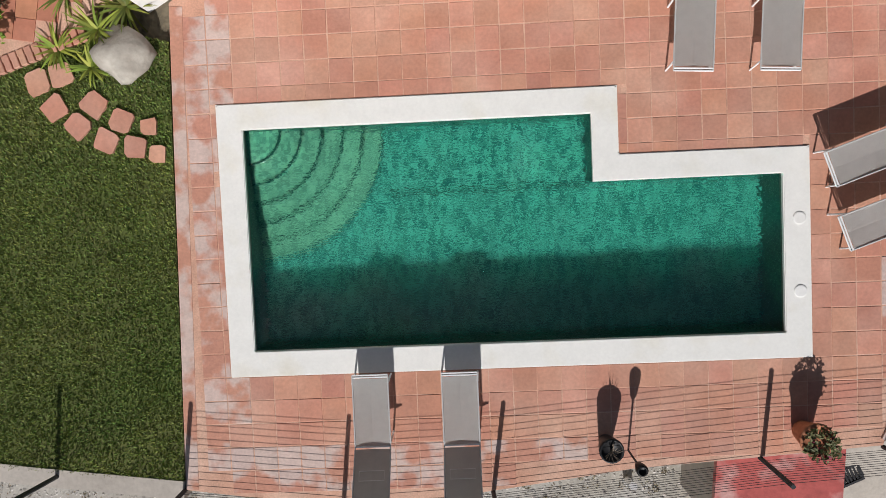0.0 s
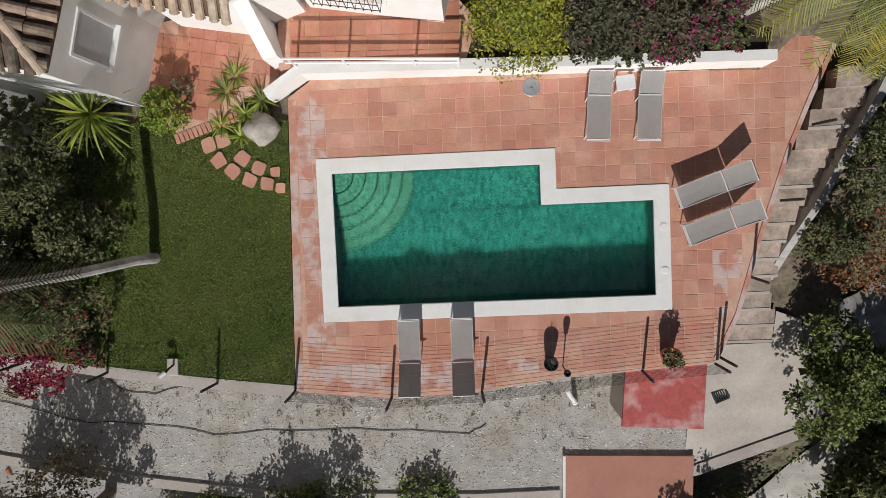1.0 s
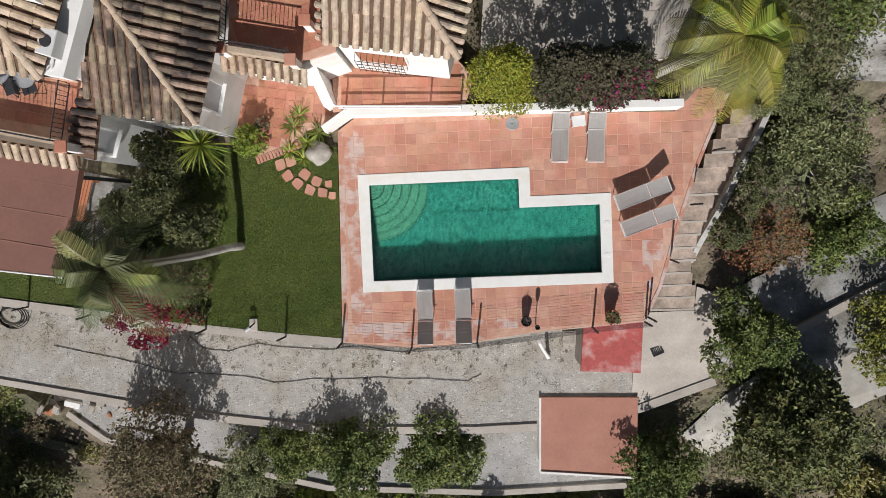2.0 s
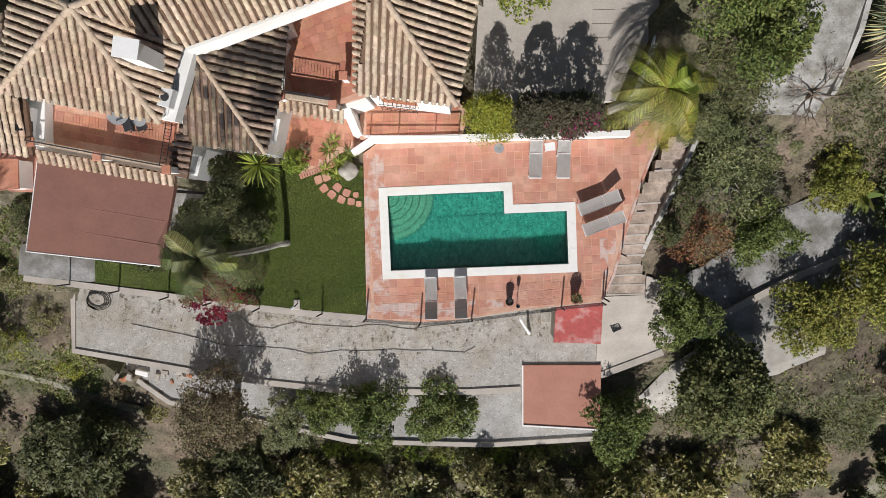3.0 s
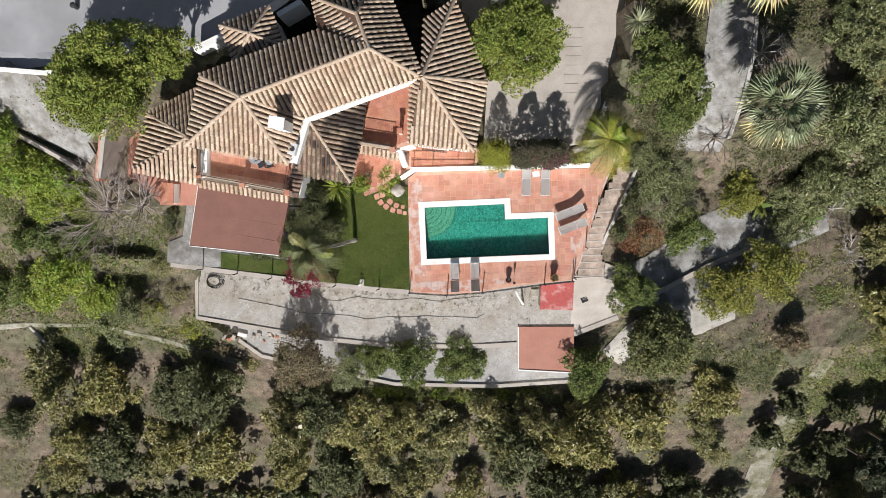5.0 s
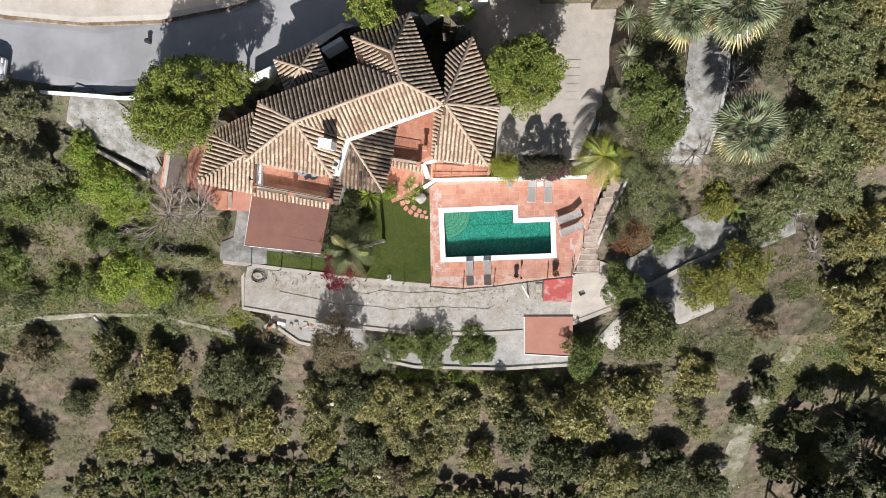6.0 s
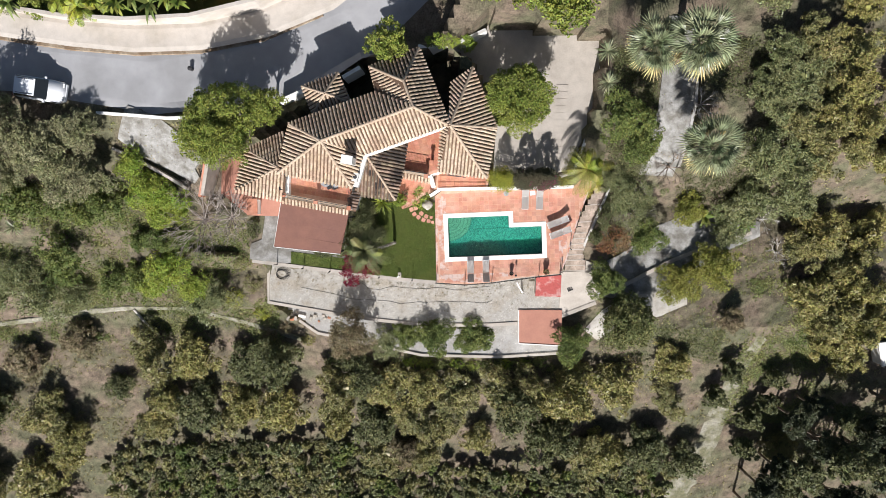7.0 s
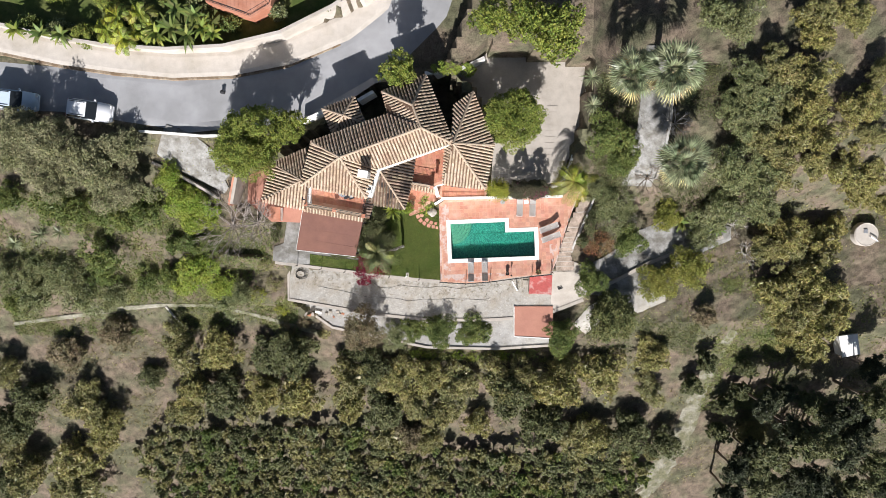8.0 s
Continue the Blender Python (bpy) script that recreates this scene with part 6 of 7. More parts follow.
bush(-8.55, -2.92, -0.3, 0.5, 0.4, 0.9, "dark", 73, "crimson bougainvillea spilling over the wall", 40, 16, 0.09, flecks="crimson", fleck_count=420)
bush(9.8, -0.6, float(height(9.85, -0.25)), 1.75, 1.3, 3.0, "rust", 74, "shrub with rust-red leaves beside the steps", 110, 24, 0.09)
bush(-3.2, 13.4, 4.2, 1.3, 0.6, 1.4, "bright", 75, "clipped light green hedge above the drive", 90, 24, 0.08)
bush(-1.6, 13.5, 2.2, 0.8, 0.5, 3.0, "bright", 76, "clipped light green hedge above the drive", 80, 24, 0.08)
for i, (x, y, r) in enumerate(((-36.2, 16.9, 1.1), (-33.6, 16.4, 1.2), (-31.6, 16.0, 1.2), (-20.2, 16.9, 0.9), (-16.4, 17.8, 0.9), (-34.2, 19.6, 1.2), (-24.8, 19.2, 1.4), (-22.4, 18.6, 1.2), (-29.8, 18.9, 1.2))):
    bush(x, y, float(height(x, y)), r, r * 0.85, r * 1.5, ("green", "grey", "fresh")[i % 3], 80 + i, "leafy garden shrub beyond the lane", 70, 20, 0.14)
for i, (x, y, L) in enumerate(((-36.6, 16.3, 1.1), (-34.6, 16.0, 1.2), (-33.0, 15.9, 1.1), (-25.6, 15.9, 1.4), (-24.4, 16.4, 1.5), (-23.2, 15.8, 1.4), (-22.0, 16.3, 1.3), (-24.0, 17.8, 1.4), (-22.6, 17.4, 1.3), (-21.2, 15.9, 1.0))):
    rosette("banana_plant", pose(x, y, float(height(x, y))), 20, L, 0.36, "green" if i % 3 else "fresh", 120 + i, 0.6, 0.85, "broad-leaved green garden plant beyond the lane", "plant", 1.5)
for i, (x, y) in enumerate(((-29.4, 16.2), (-28.2, 15.6), (-27.0, 16.0), (-28.6, 17.2), (-26.8, 17.4))):
    grown = thing("garden_palm", pose(x, y, float(height(x, y))), "yellow-green feather palm beyond the lane", "palm")
    part("trunk", tube([(0, 0, -0.2), (0.05, 0, 0.8), (0, 0, 1.6)], [0.12, 0.1, 0.09], 7), BARK, grown)
    pinnate(grown, (0, 0, 1.6), 13, 1.7, ("date", "gold", "fresh"), 36 + i, 0.7, 0.36, 10, (0,), 0.03)


def bare_tree(x, y, tall, spread, seed, material, label, arms=9):
    """A leafless tree of forking limbs."""
    rng = random.Random(seed)
    t = thing("bare_tree", pose(x, y, float(height(x, y))), label, "tree")
    bm = bmesh.new()
    add_tube(bm, [(0, 0, -0.2), (0.05, 0, tall * 0.35)], [0.11, 0.08], 7)

    def grow(p, d, length, r, depth):
        q = p + d * length
        m = p.lerp(q, 0.5) + Vector((rng.uniform(-1, 1), rng.uniform(-1, 1), rng.uniform(-0.3, 1))) * length * 0.1
        add_tube(bm, [p, m, q], [r, r * 0.8, r * 0.55], 4)
        if depth:
            for _ in range(3 if depth > 1 else 4):
                e = (d + Vector((rng.uniform(-1, 1), rng.uniform(-1, 1), rng.uniform(-0.35, 0.6))) * 0.75).normalized()
                grow(q.lerp(m, rng.uniform(0, 0.7)), e, length * rng.uniform(0.55, 0.8), r * 0.6, depth - 1)

    for k in range(arms):
        a = k * math.tau / arms + rng.uniform(-0.3, 0.3)
        d = Vector((math.cos(a), math.sin(a), rng.uniform(0.25, 0.9))).normalized()
        grow(Vector((0.05, 0, tall * rng.uniform(0.2, 0.36))), d, spread * 0.42, 0.042, 3)
    part("branchwork", bm, material, t)
    return t


bare_tree(-21.9, 0.9, 2.2, 3.9, 5, TWIG, "leafless grey tree with a tangle of branches", 14)
bare_tree(-19.7, 1.2, 1.9, 2.8, 6, TWIG, "leafless grey shrub with a tangle of branches", 12)
bare_tree(13.6, 5.0, 2.0, 1.8, 7, BARK, "small leafless dark tree beside the path", 7)
bare_tree(11.4, 2.3, 3.4, 2.6, 8, TWIG, "pale leafless shrub among the greenery", 12)
bare_tree(15.1, 9.3, 2.0, 1.6, 11, PALE_BARK, "pale leafless shrub beside the path", 7)
bare_tree(23.9, -1.7, 1.6, 1.6, 9, PALE_BARK, "pale dead branches on the slope", 7)
bare_tree(22.5, 1.0, 1.4, 1.5, 10, PALE_BARK, "pale dead branches on the slope", 6)
pole = thing("fallen_pole", pose(0, 0, 0), "pale fallen timber pole on the slope", "pole")
part("timber", tube([(-30.3, -6.9, float(height(-30.3, -6.9)) + 0.15), (-29.8, -7.9, float(height(-29.8, -7.9)) + 0.25), (-29.2, -8.9, float(height(-29.2, -8.9)) + 0.15)], [0.13, 0.11, 0.07], 7), PALE_BARK, pole)

for i, (x, y, r) in enumerate(((-19.3, -4.4, 1.0), (-19.0, -6.9, 0.9), (-17.0, -8.3, 0.8), (-15.2, -9.4, 0.7), (-19.6, -2.4, 0.9), (-20.9, -5.6, 1.0), (-18.6, -8.9, 0.9), (-12.6, -10.6, 0.7))):
    bush(x, y, float(height(x, y)) - 0.1, r, r * 0.9, r * 0.75, ("olive", "gold", "brown", "yellow")[i % 4], 140 + i, "low scrubby weeds at the terrace's end", 60, 18, 0.08)

for i, (x, y) in enumerate(((-6.4, -11.5), (-5.1, -11.6), (-3.8, -11.7), (-2.4, -11.6), (-1.0, -11.8), (0.4, -11.7), (1.6, -11.6), (3.4, -11.5), (4.8, -11.4))):
    bush(x, y, float(height(x, y)) - 0.1, 0.75, 0.5, 0.7, ("bright", "fresh", "meadow")[i % 3], 170 + i, "fresh green weeds below the terrace wall", 40, 18, 0.09, name="weed_clump")
rubble_rng = random.Random(31)
for k in range(16):
    x, y = rubble_rng.uniform(-16.8, -13.2), rubble_rng.uniform(-7.6, -6.95)
    y -= (x + 16.8) * 0.12
    block_bm = box(-0.12, 0.12, -0.08, 0.08, 0, 0.12, bevel=0.015)
    for vert in block_bm.verts:
        vert.co *= 1 + 0.25 * noise.noise(vert.co * 7 + Vector((k, 0, 0)))
    lump = link_mesh("rubble_stone", block_bm, (STONE, CLAY, CONCRETE)[k % 3])
    lump.matrix_world = pose(x, y, float(height(x, y)) + 0.02, 0, 0, rubble_rng.uniform(0, 180)) @ Matrix.Scale(rubble_rng.uniform(0.6, 1.4), 4)
    tagged(lump, "broken building rubble at the terrace's end", "rubble", "rubble stones")
curb = link_mesh("kerb_stone", box(-0.32, 0.32, -0.12, 0.12, 0, 0.2, bevel=0.02), PLASTER)
curb.matrix_world = pose(-15.6, -7.35, float(height(-15.6, -7.35)) + 0.03, 0, 0, -12)
tagged(curb, "loose white kerb stone on the ground", "stone")

# ground cover
def ground_cover(name, tone, spots, count, leaf, seed, label, spread=0.22):
    rng = np.random.default_rng(seed)
    pts = []
    for x0, x1, y0, y1, share in spots:
        n = int(count * share)
        x, y = rng.uniform(x0, x1, n), rng.uniform(y0, y1, n)
        keep = np.sin(x * 0.7 + np.sin(y * 0.6) * 2) + np.sin(y * 0.9 + x * 0.2) + rng.normal(0, 0.7, n) > 0
        for _, o in PADS:
            keep &= ~inside(x, y, o)
        keep &= ~inside(x, y, [(6.0, -3.1), (6.0, -7.2), (9.0, -5.8), (9.4, 4.2), (8.0, 3.9), (6.3, -1.3)])
        x, y = x[keep], y[keep]
        pts.append(np.stack([x, y, height(x, y) + 0.03], 1))
    c = np.concatenate(pts)
    v, f = leaf_cloud(c, rng.uniform(0.4, 1.4, len(c)) * spread, 7, leaf, seed + 1, 0.8, 0.5, False)
    tagged(raw(name, v, f, TONES[tone]), label, "ground cover", kind="stuff")


SLOPES = [(-46, -18, -20, 8, 0.45), (-46, 46, -30, -10.8, 0.55), (9, 46, -14, 14, 0.35), (-46, -12, 16, 22, 0.15)]
ground_cover("dry_grass", "hay", SLOPES, 12000, 0.14, 101, "sparse dry grass on the slopes")
ground_cover("weeds", "meadow", [(-46, -17.5, -10, 4, 2.2), (-14, 6, -12.3, -10.8, 0.12), (9, 46, -12, 3, 0.45), (22, 30, -18, -4, 0.7), (-46, -12, 16, 22, 0.1)], 15000, 0.13, 103, "green weeds and grass on the slopes")
ground_cover("leaf_litter", "brown", SLOPES, 13000, 0.1, 105, "fallen brown leaves under the trees", 0.4)
ground_cover("undergrowth", "dark", [(8.7, 12.2, 3.5, 13, 0.4), (15, 22, 1.5, 14, 0.6), (9.5, 20, -12, -8, 0.2), (26, 44, -30, -14, 0.8)], 15000, 0.12, 107, "dark leafy undergrowth between the trees", 0.4)

def pebbles(name, outline, level, count, size, seed, label):
    """Loose stones on a level yard."""
    rng = np.random.default_rng(seed)
    o = np.array(outline)
    p = np.stack([rng.uniform(o[:, 0].min(), o[:, 0].max(), count), rng.uniform(o[:, 1].min(), o[:, 1].max(), count)], 1)
    p = p[inside(p[:, 0], p[:, 1], outline)]
    n = len(p)
    c = np.stack([p[:, 0], p[:, 1], np.full(n, level)], 1)
    s = size * rng.uniform(0.5, 1.3, n)[:, None]
    a = rng.uniform(0, math.tau, n)
    ring_ = [c + np.stack([np.cos(a + k), np.sin(a + k), np.full(n, -0.1)], 1) * s for k in (0, 1.7, 3.1, 4.8)]
    top = c + np.stack([rng.uniform(-0.2, 0.2, n), rng.uniform(-0.2, 0.2, n), rng.uniform(0.15, 0.45, n)], 1) * s
    faces = [(i + k * n, i + ((k + 1) % 4) * n, i + 4 * n) for i in range(n) for k in range(4)]
    tagged(raw(name, np.concatenate(ring_ + [top]), faces, PEBBLE), label, "gravel", kind="stuff")


pebbles("loose_gravel", PADS[7][1], -3.355, 15000, 0.03, 110, "loose pale gravel stones on the terrace")
pebbles("loose_stones", PADS[8][1], -5.055, 7000, 0.035, 111, "loose stones on the lower terrace")
weed_rng = np.random.default_rng(112)
wx = weed_rng.uniform(-17.5, 3.8, 520)
wy = np.interp(wx, [-18, -10, -4, -1.6, 1, 4], [-2.6, -3.5, -4.1, -4.25, -3.95, -3.6]) - weed_rng.gamma(1.6, 0.55, 520)
v, f = leaf_cloud(np.stack([wx, wy, np.full(520, -3.33)], 1)[wy > -7.2], weed_rng.uniform(0.05, 0.2, int((wy > -7.2).sum())), 20, 0.04, 113, 0.8, 0.5)
tagged(raw("dry_weeds", v, f, TONES["brown"]), "dry brown weeds in the gravel", "weeds", kind="stuff")

# lane, yard and paths
strip("pavement", [(-60, 17.2), (-46, 16.6), (-38.4, 15.75), (-34, 14.75), (-29.5, 14.1), (-25, 13.75), (-20.5, 13.95), (-16, 14.9), (-11.5, 16.8), (-8.6, 18.9), (-7.0, 24), (-6.5, 40)], [1.9, 1.9, 1.9, 1.8, 1.8, 1.9, 1.9, 2.0, 2.0, 1.8, 1.6, 1.6], 0.32, SAND, "pale sandy pavement along the lane", "pavement")
strip("lane_gutter", [(-46, 15.6), (-38.4, 14.72), (-34, 13.75), (-29.5, 13.12), (-25, 12.76), (-20.5, 12.95), (-16, 13.85), (-11.8, 15.6)], [0.3, 0.34, 0.3, 0.36, 0.3, 0.34, 0.3, 0.2], 0.1, LITTER, "gutter full of brown fallen leaves along the lane", "gutter")
walling("lane_wall", [(-60, 18.3), (-46, 17.7), (-38.4, 16.85), (-34, 15.8), (-29.5, 15.1), (-25, 14.8), (-20.5, 15.0), (-16, 16.0), (-12, 17.9), (-9.7, 19.4), (-8.0, 24)], 0.25, 3.0, 5.95, SAND, "low pale wall along the lane")
walling("lane_kerb", [(-27.8, 8.6), (-25, 8.4), (-22.7, 8.2), (-20.5, 8.25)], 0.18, 4.25, 4.75, PLASTER, "white kerb at the lane's edge")
walling("slope_wall", [(-27.5, 6.2), (-26.0, 5.5), (-23.7, 4.1), (-22.6, 3.3)], 0.2, 0.3, [3.25, 2.95, 2.35, 1.85], CONCRETE, "pale sloping garden wall")
strip("side_lane", [(-26.3, 8.0), (-24.6, 7.0), (-22.6, 5.6), (-21.4, 4.4)], [2.6, 3.4, 2.8, 2.0], 0.16, YARD, "sandy side lane beside the house", "lane")
walling("west_garden_wall", [(-20.3, 6.6), (-20.75, 5.1), (-21.4, 2.8)], 0.26, -0.2, [2.9, 2.5, 1.9], CONCRETE, "broad grey concrete garden wall stepping down the slope")
walling("west_brick_edge", [(-20.7, 6.4), (-21.1, 5.0), (-21.75, 2.7)], 0.22, -0.2, [2.5, 2.1, 1.5], TERRACE, "red clay edging beside the white wall")
tagged(link_mesh("west_patio", prism([(-20.4, 6.2), (-17.2, 6.2), (-17.9, 3.2), (-15.3, 2.9), (-15.6, 1.2), (-18.5, 1.3), (-20.6, 3.0)], -0.3, 0.1), SHED_TOP), "red clay tiled yard beside the house", "yard", kind="structure")
tagged(link_mesh("canopy_yard", prism([(-18.6, -2.15), (-16.3, -2.5), (-10.4, -2.1), (-10.4, 1.2), (-15.5, 2.2), (-17.3, 1.4), (-17.6, -0.6), (-18.5, -0.95)], -0.9, -0.43), YARD), "grey gravel yard under the canopy", "yard", kind="structure")
bbq = thing("garden_counter", pose(0, 0, 0), "small clay-tiled garden counter beside the canopy", "counter")
part("body", prism([(-18.2, 2.5), (-17.5, 2.5), (-17.5, 1.4), (-18.2, 1.35)], 0, 1.05), PLASTER, bbq)
part("top", prism([(-18.25, 2.55), (-17.45, 2.55), (-17.45, 1.35), (-18.25, 1.3)], 1.05, 1.12), TERRACE, bbq)
strip("garden_yard", [(8.8, -3.9), (11, -3.8), (13.2, -3.4), (15.5, -1.8), (17.5, -0.4), (20, 0.0), (22.5, 0.2)], [2.6, 3.6, 5.4, 5.6, 4.4, 2.8, 1.2], 0.16, YARD, "grey concrete yard among trees", "yard")
strip("lower_path", [(8.9, -8.8), (10.2, -7.2), (12.0, -6.4), (14.2, -5.6), (16.5, -5.4)], [1.6, 1.8, 2.4, 2.8, 1.2], 0.16, GRAVEL, "grey gravel path below the yard", "path")
walling("yard_kerb", [(8.6, -5.6), (12.1, -4.0), (14.8, -2.5), (18, -1.2), (21.7, -0.1)], 0.3, -5.4, [-3.3, -3.75, -3.75, -3.9, -4.4], CONCRETE, "concrete kerb across the yard")
strip("north_path", [(13.9, 15.5), (13.7, 11.2), (13.6, 8.8), (13.1, 6.5), (13.0, 4.4)], [2.2, 2.4, 2.6, 2.8, 2.6], 0.16, YARD, "grey concrete garden path", "path")
walling("path_wall", [(15.1, 13), (15.0, 9.5), (14.7, 7.2), (14.4, 5.0)], 0.2, -2.5, [2.1, 1.9, 1.4, 0.1], GREY, "low pale wall beside the path")
walling("drive_wall", [(8.4, 14.1), (7.75, 9), (6.9, 6.2), (6.3, 4.7)], 0.22, -1.5, 2.0, PLASTER, "low pale wall beside the driveway")
walling("drive_wall_north", [(-4.9, 13.0), (-2.5, 13.3), (-0.2, 14.6)], 0.25, 1.0, [4.9, 4.0, 2.9], PLASTER, "white wall above the driveway")
strip("dirt_track", [(23.6, -9.0), (22.6, -12), (21.6, -15.6), (21, -19.4), (20.2, -22), (18.6, -25), (16.5, -28), (14, -33)], [1.0, 1.5, 1.8, 2.1, 2.6, 2.8, 2.6, 2.6], 0.07, TRACK, "pale dirt track through the orchard", "track")
strip("footpath", [(-46, -8.9), (-38.7, -7.9), (-34.8, -7.2), (-30.7, -6.8), (-25.7, -6.8), (-21.5, -7.9), (-15, -9.6)], [0.4, 0.45, 0.5, 0.4, 0.3, 0.4, 0.5], 0.12, TRACK, "narrow pale footpath on the slope", "path")
tagged(link_mesh("north_lawn", prism([(-60, 18.6), (-38.4, 17.1), (-29.5, 15.35), (-25, 15.05), (-20.5, 15.25), (-12, 18.1), (-9, 30), (-60, 30)], 4.2, 4.56), GRASS_BED), "green garden lawn beyond the lane", "lawn", kind="structure")
tagged(link_mesh("north_terrace", prism([(-21.6, 18.2), (-18.2, 17.0), (-16.6, 17.9), (-15.6, 22), (-21.6, 22)], 4.4, 6.3), TERRACE), "clay tiled terrace of the neighbouring garden", "terrace", kind="structure")
nb = thing("terrace_railing", pose(0, 0, 0), "thin dark railing round the neighbouring terrace", "railing")
railing(nb, [(-21.5, 18.3), (-18.2, 17.15), (-16.7, 18.0), (-15.8, 21)], 6.3, 0.9, 0.3)
slabs = thing("paving_strip", pose(0, 0, 0), "row of pale concrete paving slabs beside the driveway", "paving", kind="structure")
for k in range(12):
    part("slab", prism([(4.62 + 0.03 * k, 4.9 + 0.5 * k), (5.36 + 0.04 * k, 4.9 + 0.5 * k), (5.39 + 0.04 * k, 5.375 + 0.5 * k), (4.65 + 0.03 * k, 5.375 + 0.5 * k)], 1.7, 1.785), CONCRETE, slabs)


def car(m, paint, label):
    """A small hatchback; local x points to its nose."""
    c = thing("car", m, label, "car", "parked cars")
    bm = bmesh.new()
    rows = [(-1.78, 0.55, 0.62, 0.62), (-1.72, 0.9, 0.74, 0.7), (-1.0, 0.95, 0.78, 0.75), (0.6, 0.92, 0.78, 0.75), (1.5, 0.78, 0.74, 0.68), (1.78, 0.55, 0.6, 0.6)]
    rings = []
    for x, top, w, wt in rows:
        rings.append([bm.verts.new((x, -w, 0.22)), bm.verts.new((x, -w, 0.5)), bm.verts.new((x, -wt, top)), bm.verts.new((x, wt, top)), bm.verts.new((x, w, 0.5)), bm.verts.new((x, w, 0.22))])
    for r, s in zip(rings, rings[1:]):
        for k in range(6):
            bm.faces.new((r[k], s[k], s[(k + 1) % 6], r[(k + 1) % 6]))
    bm.faces.new(rings[0])
    bm.faces.new(rings[-1][::-1])
    bmesh.ops.bevel(bm, geom=bm.edges[:], offset=0.035, segments=2, affect="EDGES")
    part("body", bm, paint, c, smooth=True)
    bm = bmesh.new()
    low = [bm.verts.new(p) for p in ((-1.62, -0.7, 0.9), (0.72, -0.7, 0.9), (0.72, 0.7, 0.9), (-1.62, 0.7, 0.9))]
    top = [bm.verts.new(p) for p in ((-1.35, -0.58, 1.42), (0.1, -0.58, 1.42), (0.1, 0.58, 1.42), (-1.35, 0.58, 1.42))]
    bm.faces.new(top)
    for k in range(4):
        bm.faces.new((low[k], low[(k + 1) % 4], top[(k + 1) % 4], top[k]))
    part("glasshouse", bm, GLASS_DARK, c, "dark tinted windows")
    part("roof_panel", box(-1.36, 0.12, -0.59, 0.59, 1.41, 1.46, bevel=0.02), paint, c)
    for s in (-1, 1):
        part("roof_bar", box(-1.2, 0.0, s * 0.5 - 0.02, s * 0.5 + 0.02, 1.46, 1.5, bevel=0.008), IRON, c)
        part("headlight", box(1.6, 1.74, s * 0.5 - 0.13, s * 0.5 + 0.13, 0.55, 0.68, bevel=0.02), FRAME_WHITE, c)
        part("tail_light", box(-1.78, -1.7, s * 0.58 - 0.07, s * 0.58 + 0.07, 0.6, 0.85, bevel=0.015), RED, c)
        part("mirror", box(0.45, 0.6, s * 0.82 - 0.08, s * 0.82 + 0.08, 0.88, 1.0, bevel=0.02), paint, c)
        for x in (-1.1, 1.12):
            w = part("wheel", tube([(x, s * 0.62, 0.29), (x, s * 0.78, 0.29)], 0.29, 18), BLACK, c)
            part("rim", tube([(x, s * 0.77, 0.29), (x, s * 0.8, 0.29)], 0.18, 14), GALV, w)
    for x0, x1, z in ((1.72, 1.83, 0.3), (-1.83, -1.72, 0.3)):
        part("bumper", box(x0, x1, -0.6, 0.6, z, z + 0.22, bevel=0.03), paint, c)
    return c


car(pose(-31.4, 10.15, 4.76, 0, 0, -9), PAINT, "silver hatchback parked at the lane's edge")
car(pose(-37.4, 11.0, 4.76, 0, 0, -7), surface("pale_blue_car_paint", (0.52, 0.62, 0.72), 0.3, 8, 1, 0.04, 0.0), "pale blue hatchback parked at the lane's edge")
bin_ = thing("lane_bollard", pose(-21.1, 11.7, 4.05), "small dark bollard standing on the lane", "bollard")
part("post", lathe([(0.14, 0), (0.13, 0.4), (0.16, 0.45), (0.02, 0.5)], 12), IRON, bin_)
set_ = thing("garden_table", pose(-11.36, 3.72, 4.4), "grey oval table on the roof terrace", "table")
part("tabletop", lathe([(0.38, 0.72), (0.38, 0.75), (0.02, 0.755)], 20), GALV, set_)
part("leg", tube([(0, 0, 0), (0, 0, 0.72)], 0.04, 8), IRON, set_)
part("foot", lathe([(0.25, 0), (0.2, 0.03), (0.02, 0.04)], 12), IRON, set_)
set2 = thing("round_table", pose(-10.69, 3.56, 4.4), "small round grey table on the roof terrace", "table")
part("tabletop", lathe([(0.27, 0.62), (0.27, 0.65), (0.02, 0.655)], 18), GALV, set2)
part("leg", tube([(0, 0, 0), (0, 0, 0.62)], 0.03, 8), IRON, set2)
for i, x in enumerate((-11.16, -10.72)):
    ch = thing("folding_chair", pose(x, 3.37, 4.4, 0, 0, 90 * i + 20), "thin dark folding chair on the roof terrace", "chair")
    part("seat", box(-0.18, 0.18, -0.18, 0.18, 0.42, 0.45), IRON, ch)
    part("backrest", box(-0.18, 0.18, 0.17, 0.2, 0.6, 0.8), IRON, ch)
    for sx in (-0.16, 0.16):
        part("leg", tube([(sx, 0.2, 0.8), (sx, -0.16, 0)], 0.012, 5), IRON, ch)
        part("leg", tube([(sx, -0.16, 0.44), (sx, 0.2, 0)], 0.012, 5), IRON, ch)
tank = thing("water_tank", pose(35.5, 0.1, float(height(35.5, 0.1)) - 0.1), "round whitish water tank on the slope", "tank")
part("wall", lathe([(1.1, 0), (1.12, 0.9), (1.05, 0.98), (1.0, 0.94), (0.02, 0.97)], 28), SAND, tank)
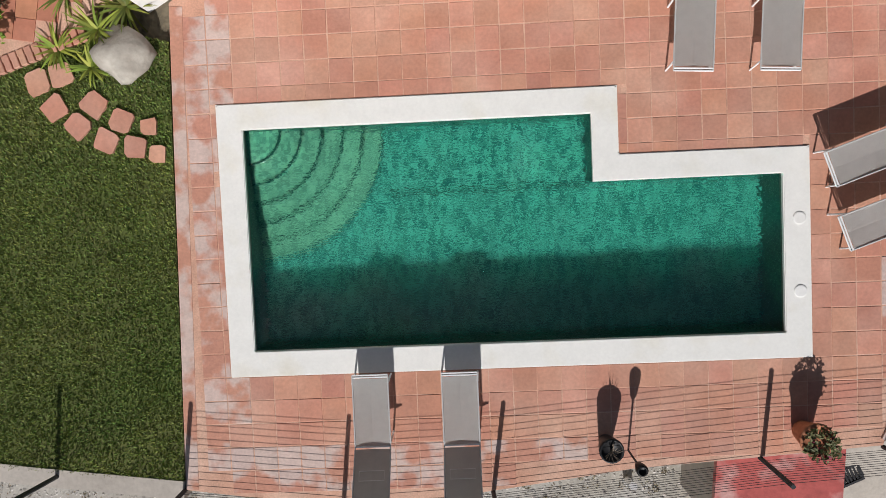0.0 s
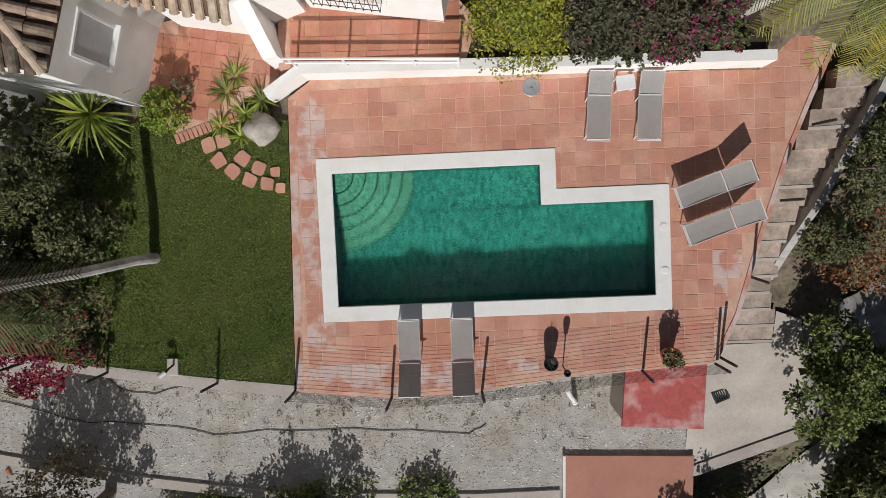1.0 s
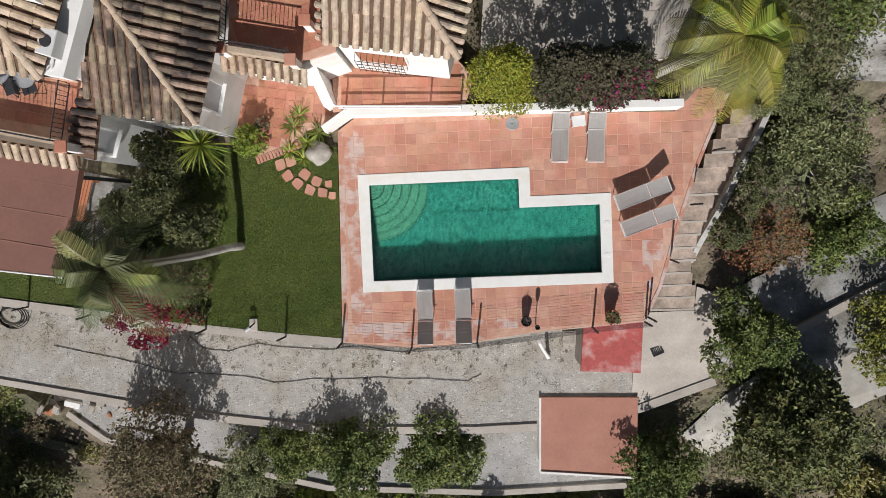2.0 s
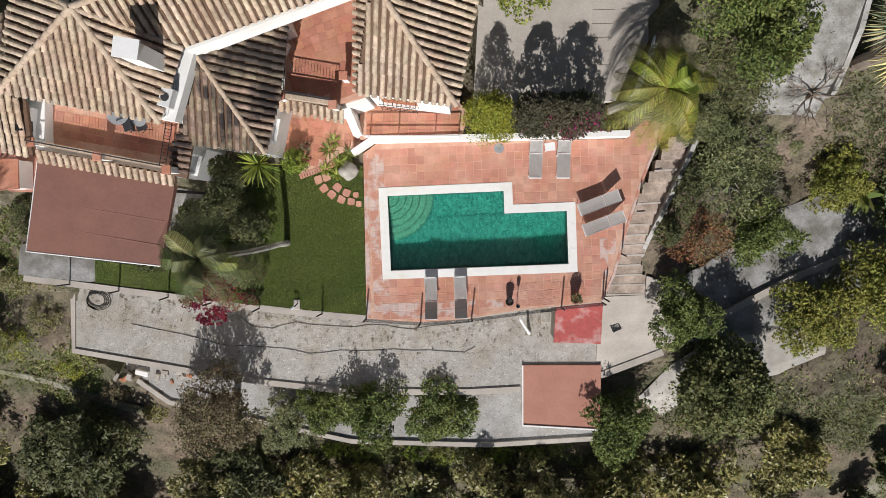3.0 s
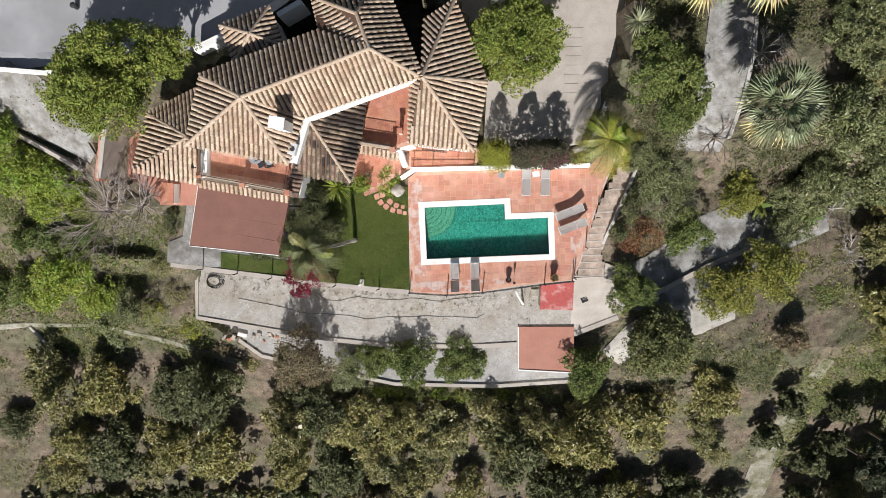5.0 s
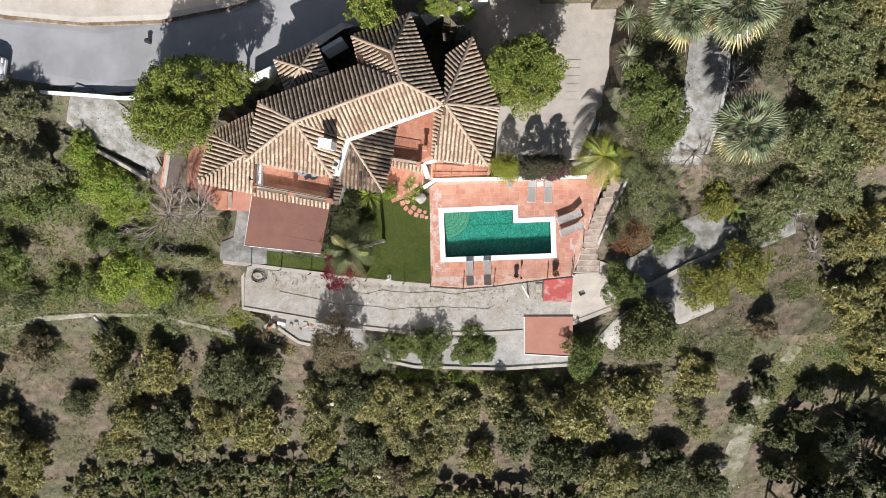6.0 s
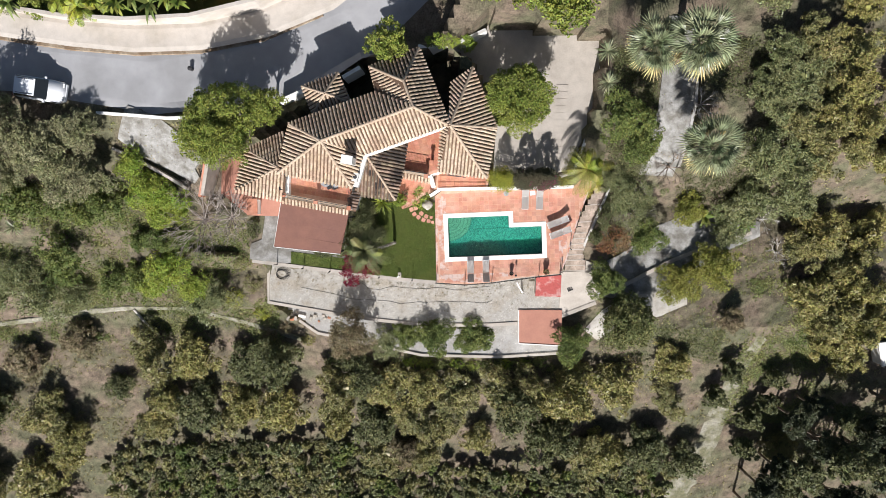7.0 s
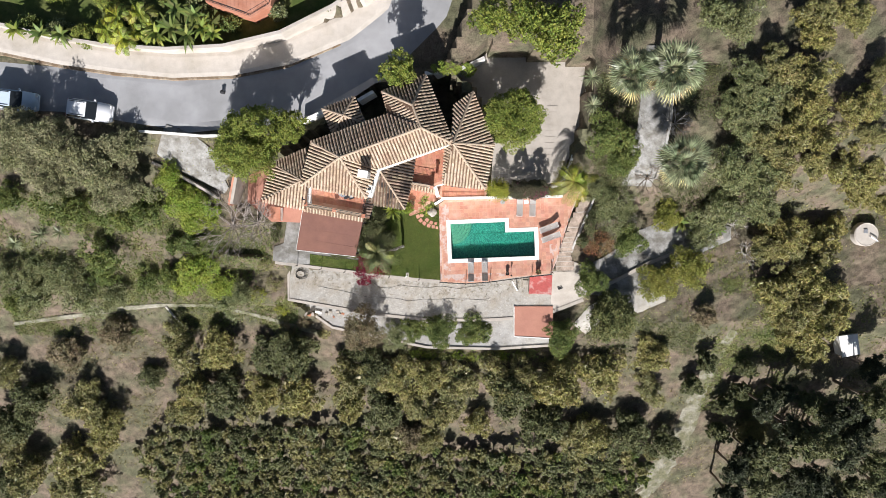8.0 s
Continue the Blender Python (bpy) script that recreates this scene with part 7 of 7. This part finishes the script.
part("hatch", box(-0.3, 0.05, 0.1, 0.5, 0.95, 1.05, bevel=0.02), GALV, tank, "grey metal hatch")
part("pipe", tube([(0.3, -0.2, 0.96), (0.3, -0.2, 1.2), (0.9, -0.6, 1.2), (1.15, -0.8, 0.1)], 0.05, 7), GALV, tank)
store = thing("white_store", pose(35.3, -10.7, float(height(35.3, -10.7)) - 0.1, 0, 0, 12), "small store with a white sheeted roof", "shed")
part("wall", box(-0.75, 0.75, -0.95, 0.95, 0, 1.5), PLASTER, store)
part("roof_sheet", prism([(-0.85, -1.05), (0.8, -1.0), (0.88, 1.02), (-0.82, 1.08)], 1.5, [1.56, 1.7, 1.72, 1.58]), PLASTER, store, "white sheet roof")


# clay tiles of the deck: one mesh for all pieces
def deck_tiles():
    size, gap = 0.327, 0.011
    h = (size - gap) / 2
    axes = pose(0.62, -0.36, 0, 0, 0, POOL_TURN)
    rng = random.Random(12)
    bm = bmesh.new()
    add_box(bm, -h, h, -h, h, -0.02, 0.0, bevel=0.006)
    unit = bpy.data.meshes.new("deck_tile")
    bm.to_mesh(unit)
    bm.free()
    unit.materials.append(TILE)
    smeared = unit.copy()
    smeared.materials[0] = PINK
    verts, faces, made = [], [], 0
    for i in range(-20, 26):
        for j in range(-16, 17):
            u, v = i * size + 0.1, j * size + 0.06
            cell = [u - h, u + h, v - h, v + h]
            for a0, a1, b0, b1 in ((U0 - EDGE, U1 + EDGE, V0 - EDGE, VN + EDGE), (U0 - EDGE, UN + EDGE, V0 - EDGE, V1 + EDGE)):
                a0, a1, b0, b1 = a0 - gap, a1 + gap, b0 - gap, b1 + gap
                if cell[1] > a0 and cell[0] < a1 and cell[3] > b0 and cell[2] < b1:
                    over = (cell[1] - a0, a1 - cell[0], cell[3] - b0, b1 - cell[2])
                    k = over.index(min(over))
                    cell[(1, 0, 3, 2)[k]] = (a0, a1, b0, b1)[k]
            if cell[1] - cell[0] < 0.03 or cell[3] - cell[2] < 0.03:
                continue
            whole = cell[1] - cell[0] > 2 * h - 0.001 and cell[3] - cell[2] > 2 * h - 0.001
            corners = [axes @ Vector((u + a * h, v + b * h, 0)) for a, b in ((-1, -1), (1, -1), (1, 1), (-1, 1))]
            if not all(inside(c.x, c.y, DECK) for c in corners):
                continue
            p = axes @ Vector((u, v, 0))
            m = Matrix.Translation((p.x, p.y, rng.uniform(-0.003, 0.002))) @ pose(0, 0, 0, rng.uniform(-0.4, 0.4), rng.uniform(-0.4, 0.4), POOL_TURN + rng.uniform(-0.8, 0.8))
            if not whole:
                piece = [axes @ Vector((cell[a], cell[b], z)) for z in (0, -0.02) for a, b in ((0, 2), (1, 2), (1, 3), (0, 3))]
                raw("tile", piece, [[0, 1, 2, 3]] + [[4 + q, 4 + (q + 1) % 4, (q + 1) % 4, q] for q in range(4)], PINK if p.x < -3.1 else TILE, deck)
            elif p.x < -3.1 or (p.y < -3.1 and p.x < 1.6) or (p.x > 5.6 and p.y < -0.6):
                ob = new("tile", smeared)
                ob.parent = deck
                ob.matrix_world = m
            elif made < 300 and -3.4 < p.x < 6.2 and (p.y < -2.2 or 0.6 < p.y < 2.6 or p.x > 4.5):
                ob = new("tile", unit)
                ob.parent = deck
                ob.matrix_world = m
                made += 1
            else:
                k = len(verts)
                verts += [m @ v.co for v in unit.vertices]
                faces += [[k + q for q in f.vertices] for f in unit.polygons]
    tagged(raw("deck_tiles", verts, faces, TILE_REST, deck), kind="stuff")
    part("edge_strip", prism([(-3.975, 2.75), (-3.875, -3.84), (-3.70, -3.84), (-3.80, 2.75)], -0.02, 0.002), PINK, deck, "mortar-smeared edge of the deck")


deck_tiles()
